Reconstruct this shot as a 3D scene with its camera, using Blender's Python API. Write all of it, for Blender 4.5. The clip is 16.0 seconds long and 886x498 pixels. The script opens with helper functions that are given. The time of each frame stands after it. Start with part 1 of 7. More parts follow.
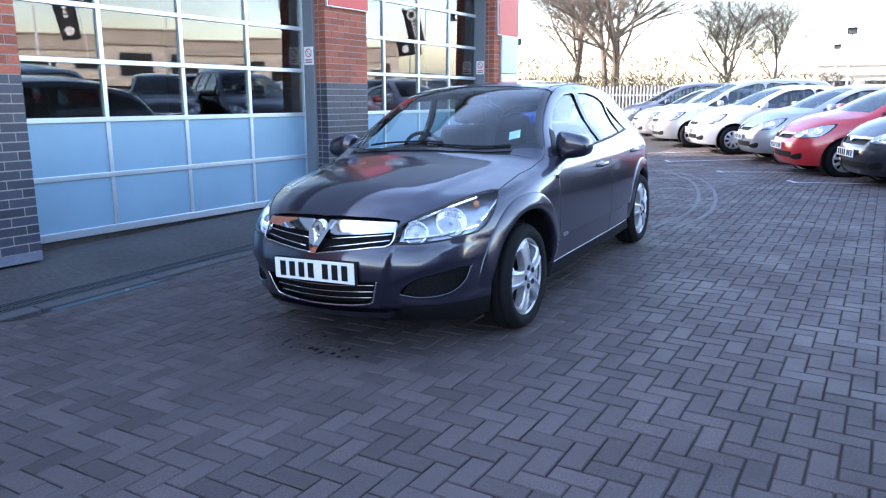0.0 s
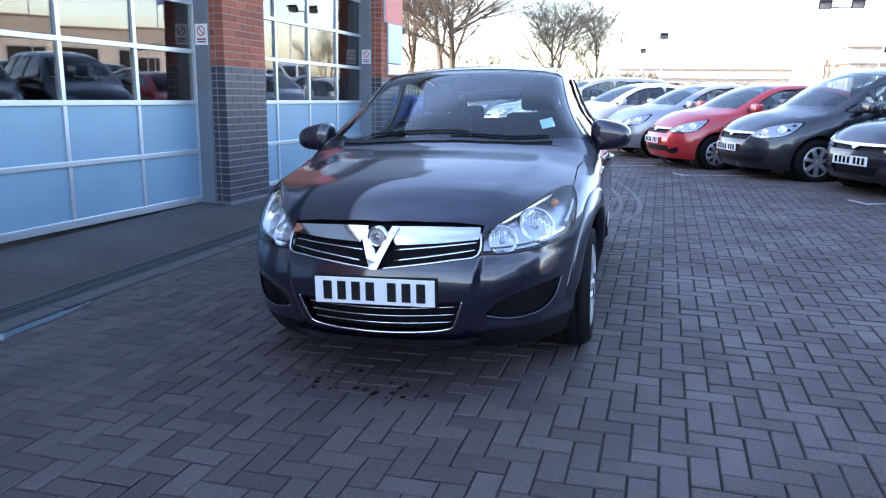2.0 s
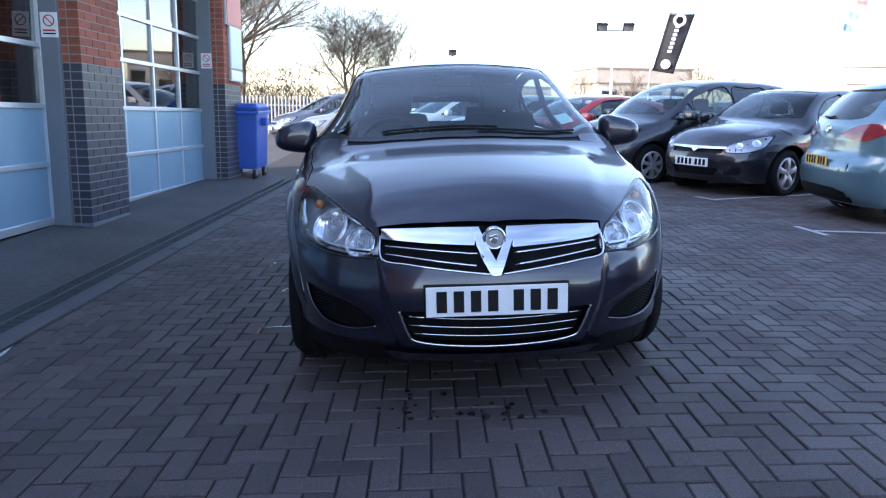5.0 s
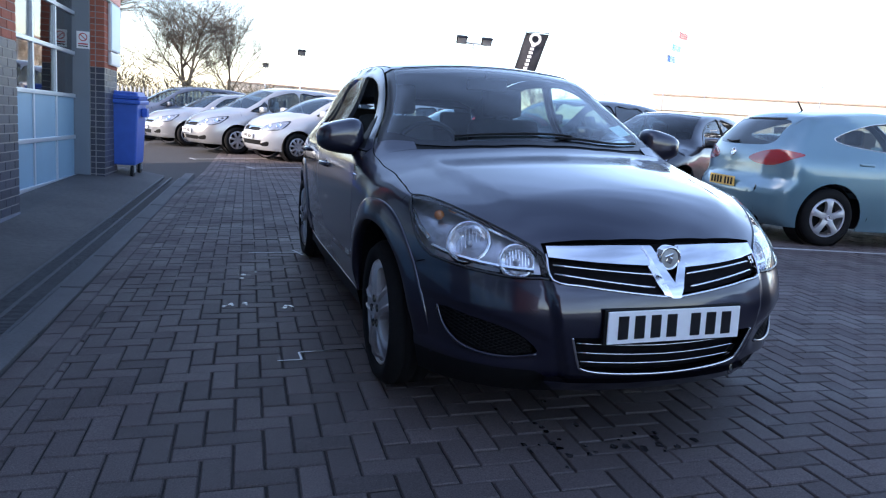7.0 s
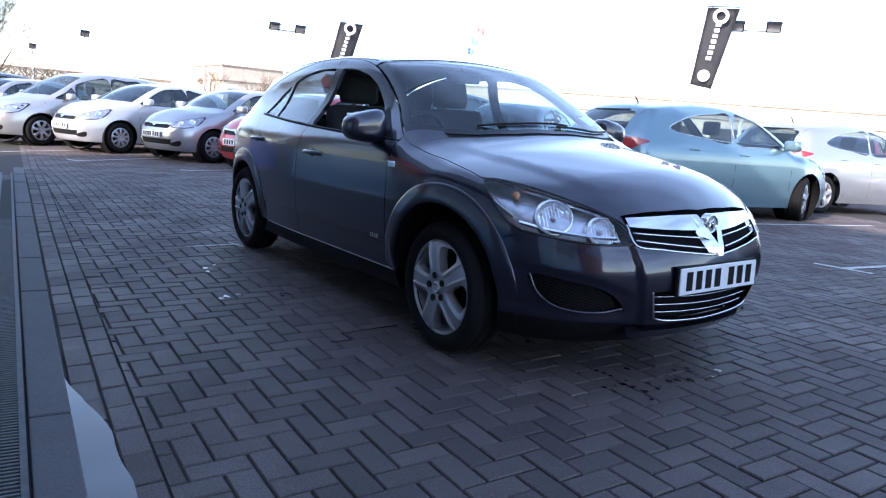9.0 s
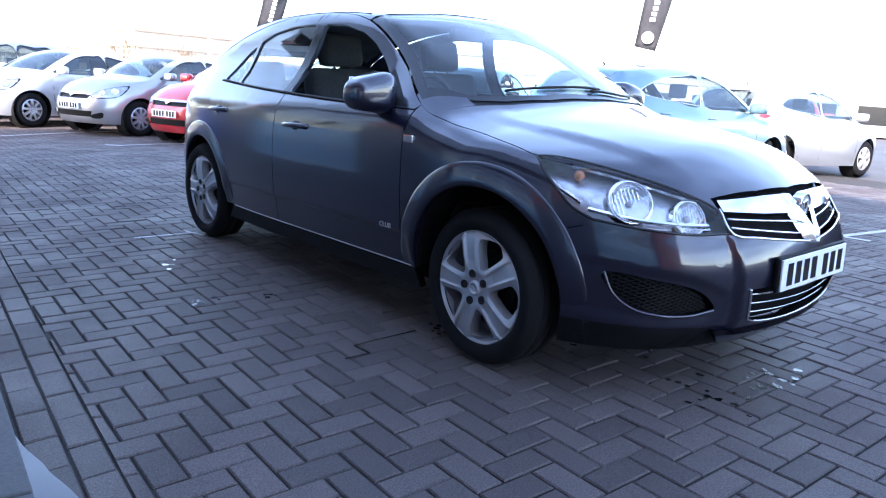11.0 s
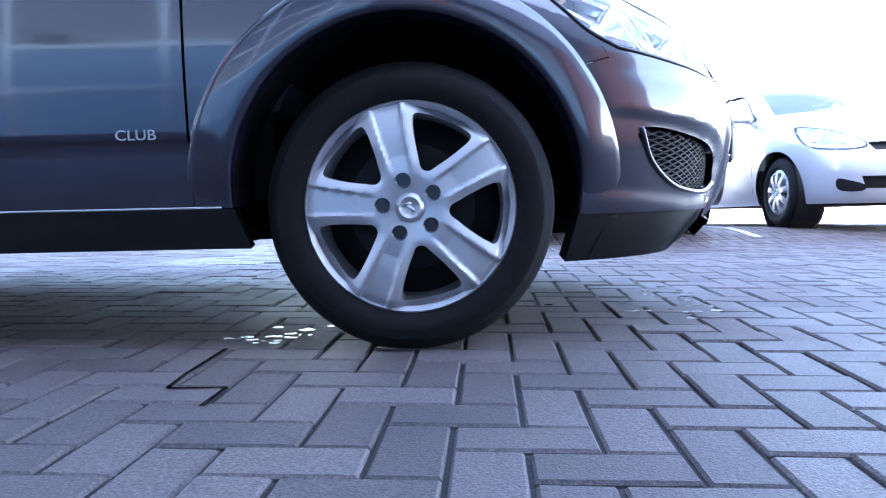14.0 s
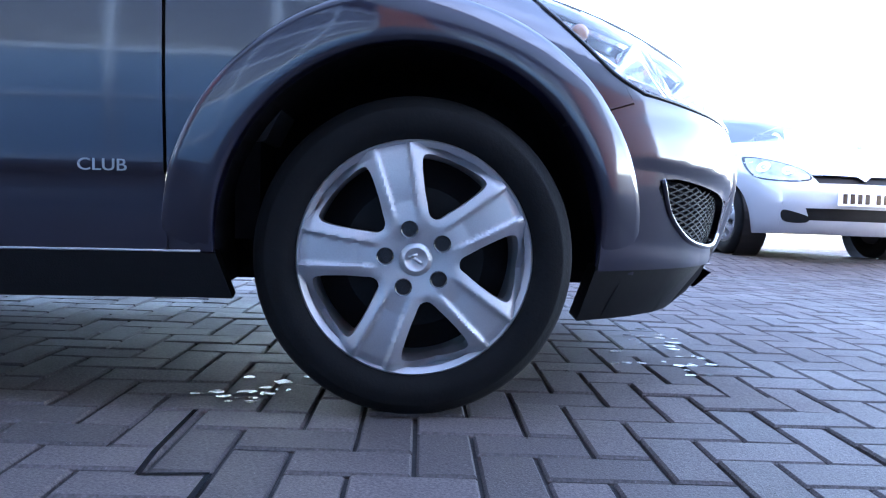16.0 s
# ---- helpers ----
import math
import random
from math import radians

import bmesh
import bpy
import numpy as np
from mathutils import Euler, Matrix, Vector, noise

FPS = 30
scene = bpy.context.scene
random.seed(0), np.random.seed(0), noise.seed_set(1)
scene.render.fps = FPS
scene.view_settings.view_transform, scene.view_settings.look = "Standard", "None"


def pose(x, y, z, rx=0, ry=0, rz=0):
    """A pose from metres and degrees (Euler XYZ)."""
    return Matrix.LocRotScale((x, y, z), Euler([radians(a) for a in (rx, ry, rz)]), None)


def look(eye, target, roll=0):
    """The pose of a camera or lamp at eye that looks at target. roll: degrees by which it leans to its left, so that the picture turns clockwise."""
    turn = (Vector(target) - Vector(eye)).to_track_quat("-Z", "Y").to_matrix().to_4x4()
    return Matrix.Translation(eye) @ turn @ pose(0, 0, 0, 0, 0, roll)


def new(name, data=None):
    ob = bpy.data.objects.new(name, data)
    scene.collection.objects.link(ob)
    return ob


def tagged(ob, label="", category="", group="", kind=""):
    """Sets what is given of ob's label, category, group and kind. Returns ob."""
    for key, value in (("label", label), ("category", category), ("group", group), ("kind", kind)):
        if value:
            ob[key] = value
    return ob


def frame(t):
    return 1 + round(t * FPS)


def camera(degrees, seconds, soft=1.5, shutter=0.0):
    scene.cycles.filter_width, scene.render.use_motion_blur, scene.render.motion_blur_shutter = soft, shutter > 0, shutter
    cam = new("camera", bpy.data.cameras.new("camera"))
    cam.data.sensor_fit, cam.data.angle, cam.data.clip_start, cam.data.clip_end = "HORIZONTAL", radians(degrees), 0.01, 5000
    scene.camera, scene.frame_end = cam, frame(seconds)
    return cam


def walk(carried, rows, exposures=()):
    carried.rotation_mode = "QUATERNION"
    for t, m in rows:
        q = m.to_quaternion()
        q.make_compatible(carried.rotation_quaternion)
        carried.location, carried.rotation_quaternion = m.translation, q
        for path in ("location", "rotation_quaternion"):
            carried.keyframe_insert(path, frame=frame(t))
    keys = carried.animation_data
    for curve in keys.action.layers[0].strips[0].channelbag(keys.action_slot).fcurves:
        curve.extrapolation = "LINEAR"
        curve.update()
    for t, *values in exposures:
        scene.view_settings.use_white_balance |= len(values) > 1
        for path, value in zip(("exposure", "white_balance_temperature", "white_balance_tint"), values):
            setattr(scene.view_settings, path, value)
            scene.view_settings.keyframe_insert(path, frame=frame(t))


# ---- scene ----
cam = camera(63.3, 16.0, soft=1.2)
PATH = [
    (0, (2.394, -2.851, 1.25), (1.431, -1.141, 0.864), -2.0),
    (0.5, (2.203, -2.88, 1.233), (1.278, -1.149, 0.848), -0.3),
    (1, (1.802, -2.934, 1.237), (1.072, -1.105, 0.886), -0.3),
    (1.5, (1.364, -2.784, 1.173), (0.739, -0.922, 0.792), 0.1),
    (2, (1.003, -2.687, 1.208), (0.509, -0.793, 0.8), -1.2),
    (2.5, (0.614, -2.644, 1.203), (0.324, -0.7, 0.835), -0.9),
    (3, (0.376, -2.498, 1.156), (0.186, -0.542, 0.783), -0.1),
    (3.5, (0.15, -2.448, 1.141), (0.04, -0.488, 0.762), 0.7),
    (4, (-0.104, -2.459, 1.113), (-0.104, -0.495, 0.736), 0.0),
    (4.5, (-0.247, -2.513, 1.11), (-0.203, -0.547, 0.744), 1.2),
    (4.7, (-0.278, -2.516, 1.117), (-0.216, -0.552, 0.746), 0.2),
    (6.8, (-1.332, -2.048, 1.11), (-0.797, -0.156, 0.742), 1.8),
    (7, (-1.487, -1.992, 1.098), (-0.883, -0.12, 0.74), 2.3),
    (7.5, (-1.916, -1.962, 1.078), (-1.065, -0.196, 0.682), -1.2),
    (8, (-2.22, -1.956, 1.061), (-1.326, -0.201, 0.717), 1.9),
    (8.5, (-2.534, -1.847, 1.054), (-1.492, -0.173, 0.715), 2.2),
    (9, (-2.675, -1.767, 1.06), (-1.551, -0.154, 0.696), 2.5),
    (9.5, (-2.696, -1.76, 1.057), (-1.566, -0.154, 0.677), 3.0),
    (9.7, (-2.706, -1.749, 1.059), (-1.577, -0.146, 0.667), 3.6),
    (11.8, (-2.545, -0.306, 0.932), (-1.047, 0.929, 0.448), -0.8),
    (12, (-2.509, -0.127, 0.876), (-0.933, 1.006, 0.392), -1.2),
    (12.5, (-2.52, 0.322, 0.704), (-0.701, 1.075, 0.352), -0.1),
    (13, (-2.496, 0.608, 0.524), (-0.55, 0.962, 0.231), -1.5),
    (13.5, (-2.418, 0.757, 0.386), (-0.441, 0.842, 0.097), -2.3),
    (14, (-2.332, 0.805, 0.304), (-0.338, 0.843, 0.153), -1.3),
    (14.5, (-2.284, 0.814, 0.271), (-0.284, 0.806, 0.256), -0.8),
    (15, (-2.275, 0.824, 0.262), (-0.275, 0.77, 0.259), -0.1),
    (15.5, (-2.257, 0.844, 0.288), (-0.259, 0.761, 0.244), 1.3),
    (16, (-2.172, 0.95, 0.396), (-0.183, 0.8, 0.251), 1.4),
]
CROSSFALL = pose(0, 0, 0, 0, -2.0, 0) @ pose(0, 0, 0.038, -0.81, 0, 0)   # the forecourt's fall to the drain, in whose frame the path is written
walk(cam, [(t, CROSSFALL @ look(eye, target, roll)) for t, eye, target, roll in PATH],
     [(0.0, 2.78, 6560, 18), (1.0, 2.6, 6560, 18), (2.0, 2.55, 6560, 18), (3.0, 2.32, 6560, 18), (4.5, 2.22, 6560, 18), (7.0, 1.88, 6560, 18), (8.5, 2.03, 6560, 18), (9.7, 2.68, 6560, 18), (12.0, 3.75, 6560, 19), (12.5, 4.2, 6560, 19), (13.0, 4.4, 6560, 20), (13.5, 4.5, 6560, 20), (14.5, 4.27, 6560, 19), (15.0, 3.95, 6560, 19), (15.5, 3.9, 6560, 19), (16.0, 4.15, 6560, 19)])

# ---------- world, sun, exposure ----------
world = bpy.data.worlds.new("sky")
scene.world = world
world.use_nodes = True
_wn = world.node_tree.nodes
_sky = _wn.new("ShaderNodeTexSky")
_sky.sky_type = "NISHITA"
_sky.sun_disc = False
SUN_ELEV, SUN_AZ = 27.0, 251.0  # degrees; azimuth is where the light comes from, clockwise from +y
_sky.sun_elevation = radians(SUN_ELEV)
_sky.sun_rotation = radians(SUN_AZ)
_sky.dust_density, _sky.ozone_density = 0.8, 1.4
_wn["Background"].inputs["Strength"].default_value = 0.15
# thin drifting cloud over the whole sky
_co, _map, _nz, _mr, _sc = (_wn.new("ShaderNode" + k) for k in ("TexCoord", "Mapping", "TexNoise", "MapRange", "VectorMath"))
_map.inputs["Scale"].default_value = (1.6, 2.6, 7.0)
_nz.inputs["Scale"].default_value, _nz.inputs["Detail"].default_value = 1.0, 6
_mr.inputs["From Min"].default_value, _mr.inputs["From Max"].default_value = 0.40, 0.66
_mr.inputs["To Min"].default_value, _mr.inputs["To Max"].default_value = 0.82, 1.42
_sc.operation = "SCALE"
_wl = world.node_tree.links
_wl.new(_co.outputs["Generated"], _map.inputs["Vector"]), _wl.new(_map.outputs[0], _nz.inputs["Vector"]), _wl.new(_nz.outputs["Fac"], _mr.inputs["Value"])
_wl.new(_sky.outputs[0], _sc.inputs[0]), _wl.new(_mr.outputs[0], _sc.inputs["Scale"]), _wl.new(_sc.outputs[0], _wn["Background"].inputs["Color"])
_sd = bpy.data.lights.new("sun", "SUN")
_sd.energy, _sd.angle, _sd.color = 2.2, radians(0.6), (1.0, 0.93, 0.82)
_sun = new("sun", _sd)
_a = radians(SUN_AZ)
_from = Vector((math.sin(_a) * math.cos(radians(SUN_ELEV)), math.cos(_a) * math.cos(radians(SUN_ELEV)), math.sin(radians(SUN_ELEV))))
_sun.matrix_world = look(tuple(_from * 60), (0, 0, 0))


# ---------- materials ----------
def material(name, color, rough=0.5, metal=0.0, coat=0.0, noise_scale=0.0, noise_amount=0.0, bump=0.0, bump_scale=60.0,
             emit=0.0, random_amount=0.0, big_scale=0.0, big_amount=0.0, spec=0.5, grit=0.0, damp=0.0):
    """A principled material with grain at one or two scales, fine relief and a spread between objects."""
    m = bpy.data.materials.new(name)
    m.use_nodes = True
    n, l = m.node_tree.nodes, m.node_tree.links
    b = n["Principled BSDF"]
    b.inputs["Base Color"].default_value = (*color, 1)
    b.inputs["Roughness"].default_value = rough
    b.inputs["Metallic"].default_value = metal
    b.inputs["Coat Weight"].default_value = coat
    b.inputs["Coat Roughness"].default_value = 0.03
    b.inputs["Specular IOR Level"].default_value = spec
    if emit:
        b.inputs["Emission Color"].default_value = (*color, 1)
        b.inputs["Emission Strength"].default_value = emit
    co = n.new("ShaderNodeTexCoord")
    value = None

    def spread(sock, amount):
        mr = n.new("ShaderNodeMapRange")
        mr.inputs["From Min"].default_value, mr.inputs["From Max"].default_value = 0.25, 0.75
        mr.inputs["To Min"].default_value, mr.inputs["To Max"].default_value = 1 - amount, 1 + amount
        l.new(sock, mr.inputs["Value"])
        return mr.outputs[0]

    def times(a, c):
        if a is None:
            return c
        x = n.new("ShaderNodeMath")
        x.operation = "MULTIPLY"
        l.new(a, x.inputs[0]), l.new(c, x.inputs[1])
        return x.outputs[0]
    for scale, amount in ((noise_scale, noise_amount), (big_scale, big_amount)):
        if amount:
            t = n.new("ShaderNodeTexNoise")
            t.inputs["Scale"].default_value, t.inputs["Detail"].default_value = scale, 5
            l.new(co.outputs["Object"], t.inputs["Vector"])
            value = times(value, spread(t.outputs["Fac"], amount))
    if random_amount:
        info = n.new("ShaderNodeNewGeometry")
        ob = n.new("ShaderNodeObjectInfo")
        add = n.new("ShaderNodeMath")
        add.operation = "ADD"
        l.new(info.outputs["Random Per Island"], add.inputs[0]), l.new(ob.outputs["Random"], add.inputs[1])
        fr = n.new("ShaderNodeMath")
        fr.operation = "FRACT"
        l.new(add.outputs[0], fr.inputs[0])
        mr = n.new("ShaderNodeMapRange")
        mr.inputs["To Min"].default_value, mr.inputs["To Max"].default_value = 1 - random_amount, 1 + random_amount
        l.new(fr.outputs[0], mr.inputs["Value"])
        value = times(value, mr.outputs[0])
    if value is not None:
        mix = n.new("ShaderNodeVectorMath")
        mix.operation = "SCALE"
        mix.inputs[0].default_value = color
        l.new(value, mix.inputs["Scale"])
        l.new(mix.outputs[0], b.inputs["Base Color"])
    if grit:
        # pale grains of grit scattered over the surface
        t = n.new("ShaderNodeTexNoise")
        t.inputs["Scale"].default_value, t.inputs["Detail"].default_value = 170, 2
        l.new(co.outputs["Object"], t.inputs["Vector"])
        mr = n.new("ShaderNodeMapRange")
        mr.inputs["From Min"].default_value, mr.inputs["From Max"].default_value, mr.inputs["To Max"].default_value = 0.68, 0.76, grit
        l.new(t.outputs["Fac"], mr.inputs["Value"])
        add = n.new("ShaderNodeVectorMath")
        l.new(mix.outputs[0], add.inputs[0]), l.new(mr.outputs[0], add.inputs[1]), l.new(add.outputs[0], b.inputs["Base Color"])
    if damp:
        # damp patches that shine more
        t = n.new("ShaderNodeTexNoise")
        t.inputs["Scale"].default_value, t.inputs["Detail"].default_value = 1.7, 6
        l.new(co.outputs["Object"], t.inputs["Vector"])
        mr = n.new("ShaderNodeMapRange")
        mr.inputs["From Min"].default_value, mr.inputs["From Max"].default_value = 0.38, 0.62
        mr.inputs["To Min"].default_value, mr.inputs["To Max"].default_value = rough - damp, rough + damp * 0.5
        l.new(t.outputs["Fac"], mr.inputs["Value"]), l.new(mr.outputs[0], b.inputs["Roughness"])
    if bump:
        t = n.new("ShaderNodeTexNoise")
        t.inputs["Scale"].default_value, t.inputs["Detail"].default_value = bump_scale, 4
        l.new(co.outputs["Object"], t.inputs["Vector"])
        bp = n.new("ShaderNodeBump")
        bp.inputs["Strength"].default_value, bp.inputs["Distance"].default_value = bump, 0.004
        l.new(t.outputs["Fac"], bp.inputs["Height"])
        l.new(bp.outputs[0], b.inputs["Normal"])
    return m


def glass(name, tint, base=0.04, rough=0.0):
    """A thin pane: tinted clear, with a mirror gloss that grows towards grazing views, alike from both sides."""
    m = bpy.data.materials.new(name)
    m.use_nodes = True
    n, l = m.node_tree.nodes, m.node_tree.links
    n.remove(n["Principled BSDF"])
    tr, gl, mix, lw = n.new("ShaderNodeBsdfTransparent"), n.new("ShaderNodeBsdfGlossy"), n.new("ShaderNodeMixShader"), n.new("ShaderNodeLayerWeight")
    tr.inputs["Color"].default_value = (*tint, 1)
    gl.inputs["Roughness"].default_value = rough
    lw.inputs["Blend"].default_value = 0.5
    power, scale = n.new("ShaderNodeMath"), n.new("ShaderNodeMapRange")
    power.operation = "POWER"
    power.inputs[1].default_value = 4.0
    scale.inputs["To Min"].default_value, scale.inputs["To Max"].default_value = base, 1.0
    l.new(lw.outputs["Facing"], power.inputs[0]), l.new(power.outputs[0], scale.inputs["Value"])
    l.new(scale.outputs[0], mix.inputs[0]), l.new(tr.outputs[0], mix.inputs[1]), l.new(gl.outputs[0], mix.inputs[2])
    l.new(mix.outputs[0], n["Material Output"].inputs["Surface"])
    return m


def paint(name, color, metal=0.35):
    m = material(name, color, rough=0.3, metal=metal, coat=1.0, noise_scale=900, noise_amount=0.10, big_scale=1.2, big_amount=0.04)
    b = m.node_tree.nodes["Principled BSDF"]
    b.inputs["Coat IOR"].default_value, b.inputs["Coat Roughness"].default_value = 1.6, 0.07
    return m


M_PAINT = paint("dark_grey_metallic_paint", (0.0130, 0.0130, 0.0300), 0.5)
M_BLACK = material("black_plastic", (0.006, 0.006, 0.007), rough=0.55, spec=0.2, bump=0.15, bump_scale=300, noise_scale=40, noise_amount=0.2)
M_GLOSSBLACK = material("gloss_black_plastic", (0.010, 0.010, 0.012), rough=0.2)
M_LINER = material("black_felt_liner", (0.011, 0.0105, 0.012), rough=1.0, noise_scale=30, noise_amount=0.3, spec=0.03)
M_GRATE = material("dirty_steel_grating", (0.07, 0.072, 0.078), rough=0.6, metal=0.4, noise_scale=30, noise_amount=0.3)
M_TWIG = material("pale_winter_twigs", (0.135, 0.10, 0.072), rough=0.9, noise_scale=2, noise_amount=0.2)
M_RUBBER = material("tyre_rubber", (0.0048, 0.0048, 0.0056), rough=0.85, bump=0.2, bump_scale=150, noise_scale=25, noise_amount=0.3, spec=0.25)
M_CHROME = material("chrome", (0.75, 0.75, 0.77), rough=0.08, metal=1.0)
M_ALLOY = material("silver_painted_alloy", (0.45, 0.45, 0.475), rough=0.42, metal=0.6, noise_scale=400, noise_amount=0.06, coat=0.1)
M_PLATEW = material("white_reflective_plate", (0.78, 0.78, 0.80), rough=0.3, noise_scale=30, noise_amount=0.03)
M_PLATEY = material("yellow_reflective_plate", (0.75, 0.46, 0.11), rough=0.3)
M_GLASS = glass("car_glass", (0.74, 0.87, 0.90), 0.07)
M_DARKGLASS = glass("dark_car_glass", (0.42, 0.49, 0.50), 0.10)
M_SIDEGLASS = glass("tinted_side_glass", (0.55, 0.66, 0.66), 0.12)
M_HOUSING = material("silvered_lamp_housing", (0.50, 0.51, 0.54), rough=0.28, metal=0.7, noise_scale=25, noise_amount=0.25, bump=0.5, bump_scale=70)
M_REFLECTOR = material("faceted_reflector", (0.92, 0.93, 0.95), rough=0.16, metal=0.95, bump=0.7, bump_scale=45)
M_STICKER = material("pale_green_paper", (0.55, 0.75, 0.66), rough=0.6)
M_LENS = glass("clear_lamp_lens", (0.95, 0.97, 1.0), 0.03)
M_RED = material("red_lamp_lens", (0.26, 0.008, 0.012), rough=0.12, coat=1.0)
M_AMBER = material("amber_bulb", (0.45, 0.15, 0.04), rough=0.3, coat=0.6)
M_FABRIC = material("charcoal_seat_fabric", (0.022, 0.022, 0.025), rough=0.9, bump=0.4, bump_scale=500, noise_scale=60, noise_amount=0.25)
M_CABIN = material("dark_grey_cabin_plastic", (0.03, 0.03, 0.034), rough=0.7, noise_scale=20, noise_amount=0.15, bump=0.2, bump_scale=400)
M_HEADLINER = material("pale_grey_headliner", (0.35, 0.34, 0.33), rough=0.95, noise_scale=50, noise_amount=0.06)
M_PAVER = material("brindle_grey_block_paving", (0.084, 0.067, 0.066), rough=0.74, noise_scale=190, noise_amount=0.5, big_scale=0.9, big_amount=0.2,
                   random_amount=0.24, bump=0.55, bump_scale=260, spec=0.34, grit=0.10, damp=0.16)
M_JOINT = material("paving_bed_sand", (0.023, 0.020, 0.020), rough=0.9, noise_scale=60, noise_amount=0.4, bump=0.5, bump_scale=120)
M_ASPHALT = material("worn_asphalt", (0.060, 0.058, 0.062), rough=0.8, noise_scale=180, noise_amount=0.35, big_scale=0.5, big_amount=0.25, bump=0.8, bump_scale=220)
M_APRON = material("dark_stained_concrete", (0.062, 0.056, 0.055), rough=0.75, noise_scale=25, noise_amount=0.3, big_scale=1.3, big_amount=0.3, bump=0.5, bump_scale=150)
M_KERB = material("grey_concrete_kerb", (0.085, 0.082, 0.085), rough=0.8, noise_scale=70, noise_amount=0.2, big_scale=3, big_amount=0.15, random_amount=0.1, bump=0.4, bump_scale=200)
M_LINE = material("worn_white_road_paint", (0.42, 0.42, 0.42), rough=0.7, noise_scale=45, noise_amount=0.5)
M_BRICK = material("orange_red_brick", (0.30, 0.085, 0.05), rough=0.85, noise_scale=40, noise_amount=0.2, random_amount=0.25, bump=0.4, bump_scale=150)
M_BLUEBRICK = material("blue_grey_engineering_brick", (0.036, 0.037, 0.056), rough=0.45, noise_scale=30, noise_amount=0.2, random_amount=0.25, bump=0.25, bump_scale=120)
M_MORTAR = material("pale_mortar", (0.30, 0.28, 0.27), rough=0.95, noise_scale=80, noise_amount=0.15, bump=0.4, bump_scale=200)
M_RENDER = material("grey_blue_plinth_paint", (0.12, 0.13, 0.17), rough=0.6, noise_scale=20, noise_amount=0.15)
M_CLAD = material("grey_steel_cladding", (0.17, 0.19, 0.22), rough=0.45, metal=0.2, noise_scale=3, noise_amount=0.06, big_scale=0.8, big_amount=0.05)
M_ALU = material("satin_aluminium", (0.55, 0.60, 0.66), rough=0.35, metal=0.75, noise_scale=120, noise_amount=0.05)
M_PANEL = material("pale_blue_door_panel", (0.20, 0.33, 0.44), rough=0.42, metal=0.25, noise_scale=2.5, noise_amount=0.05, big_scale=0.7, big_amount=0.06, bump=0.05, bump_scale=300)
M_SHOPGLASS = glass("workshop_glass", (0.50, 0.52, 0.54), 0.115, 0.012)
M_WHITE = material("white_painted_metal", (0.78, 0.78, 0.78), rough=0.4, noise_scale=8, noise_amount=0.05)
M_REDSIGN = material("red_sign_face", (0.50, 0.03, 0.03), rough=0.4, noise_scale=4, noise_amount=0.05)
M_LIGHTBLUE = material("pale_blue_sign_face", (0.45, 0.62, 0.75), rough=0.35)
M_BIN = material("blue_bin_plastic", (0.03, 0.10, 0.42), rough=0.45, noise_scale=6, noise_amount=0.12, bump=0.1, bump_scale=100)
M_STEEL = material("galvanised_steel", (0.38, 0.39, 0.40), rough=0.5, metal=0.7, noise_scale=30, noise_amount=0.12)
M_BARK = material("winter_bark", (0.16, 0.12, 0.085), rough=0.9, noise_scale=12, noise_amount=0.3, random_amount=0.2)
M_FLAG = material("dark_flag_cloth", (0.06, 0.06, 0.07), rough=0.85, noise_scale=10, noise_amount=0.15)
M_BUILDING = material("pale_building_render", (0.55, 0.48, 0.40), rough=0.85, noise_scale=2, noise_amount=0.08)
M_ROOF = material("far_roof", (0.30, 0.22, 0.18), rough=0.8, noise_scale=3, noise_amount=0.1)
M_DARKROOM = material("workshop_wall", (0.42, 0.40, 0.40), rough=0.85, noise_scale=2, noise_amount=0.15)
M_HEDGE = material("winter_scrub", (0.13, 0.10, 0.06), rough=0.95, noise_scale=4, noise_amount=0.35, random_amount=0.35)


# ---------- mesh helpers ----------
def mesh_ob(name, verts, faces, mat, parent=None, smooth=False, label="", normals=None):
    me = bpy.data.meshes.new(name)
    me.from_pydata([tuple(v) for v in verts], [], [tuple(f) for f in faces])
    me.update()
    if smooth or normals is not None:
        me.shade_smooth()
    if normals is not None:
        me.normals_split_custom_set_from_vertices([tuple(v) for v in normals])
    me.materials.append(mat)
    ob = new(name, me)
    if parent is not None:
        ob.parent = parent
    if label:
        tagged(ob, label)
    return ob


def part(name, bm, mat, parent=None, label="", smooth=False):
    """Links a bmesh as one mesh object under a thing or a part."""
    me = bpy.data.meshes.new(name)
    bm.to_mesh(me)
    bm.free()
    if smooth:
        me.shade_smooth()
    me.materials.append(mat)
    ob = new(name, me)
    if parent is not None:
        ob.parent = parent
    if label:
        tagged(ob, label)
    return ob


def box(bm, x0, x1, y0, y1, z0, z1, bevel=0.0, m=None):
    g = bmesh.ops.create_cube(bm, size=1)["verts"]
    for v in g:
        v.co = Vector((x0 + (v.co.x + 0.5) * (x1 - x0), y0 + (v.co.y + 0.5) * (y1 - y0), z0 + (v.co.z + 0.5) * (z1 - z0)))
    if bevel:
        edges = list({e for v in g for e in v.link_edges})
        r = bmesh.ops.bevel(bm, geom=edges, offset=bevel, segments=2, profile=0.6, affect="EDGES")
        g = list({v for f in r["faces"] for v in f.verts} | {v for v in g if v.is_valid})
    if m is not None:
        bmesh.ops.transform(bm, matrix=m, verts=[v for v in g if v.is_valid])
    return bm


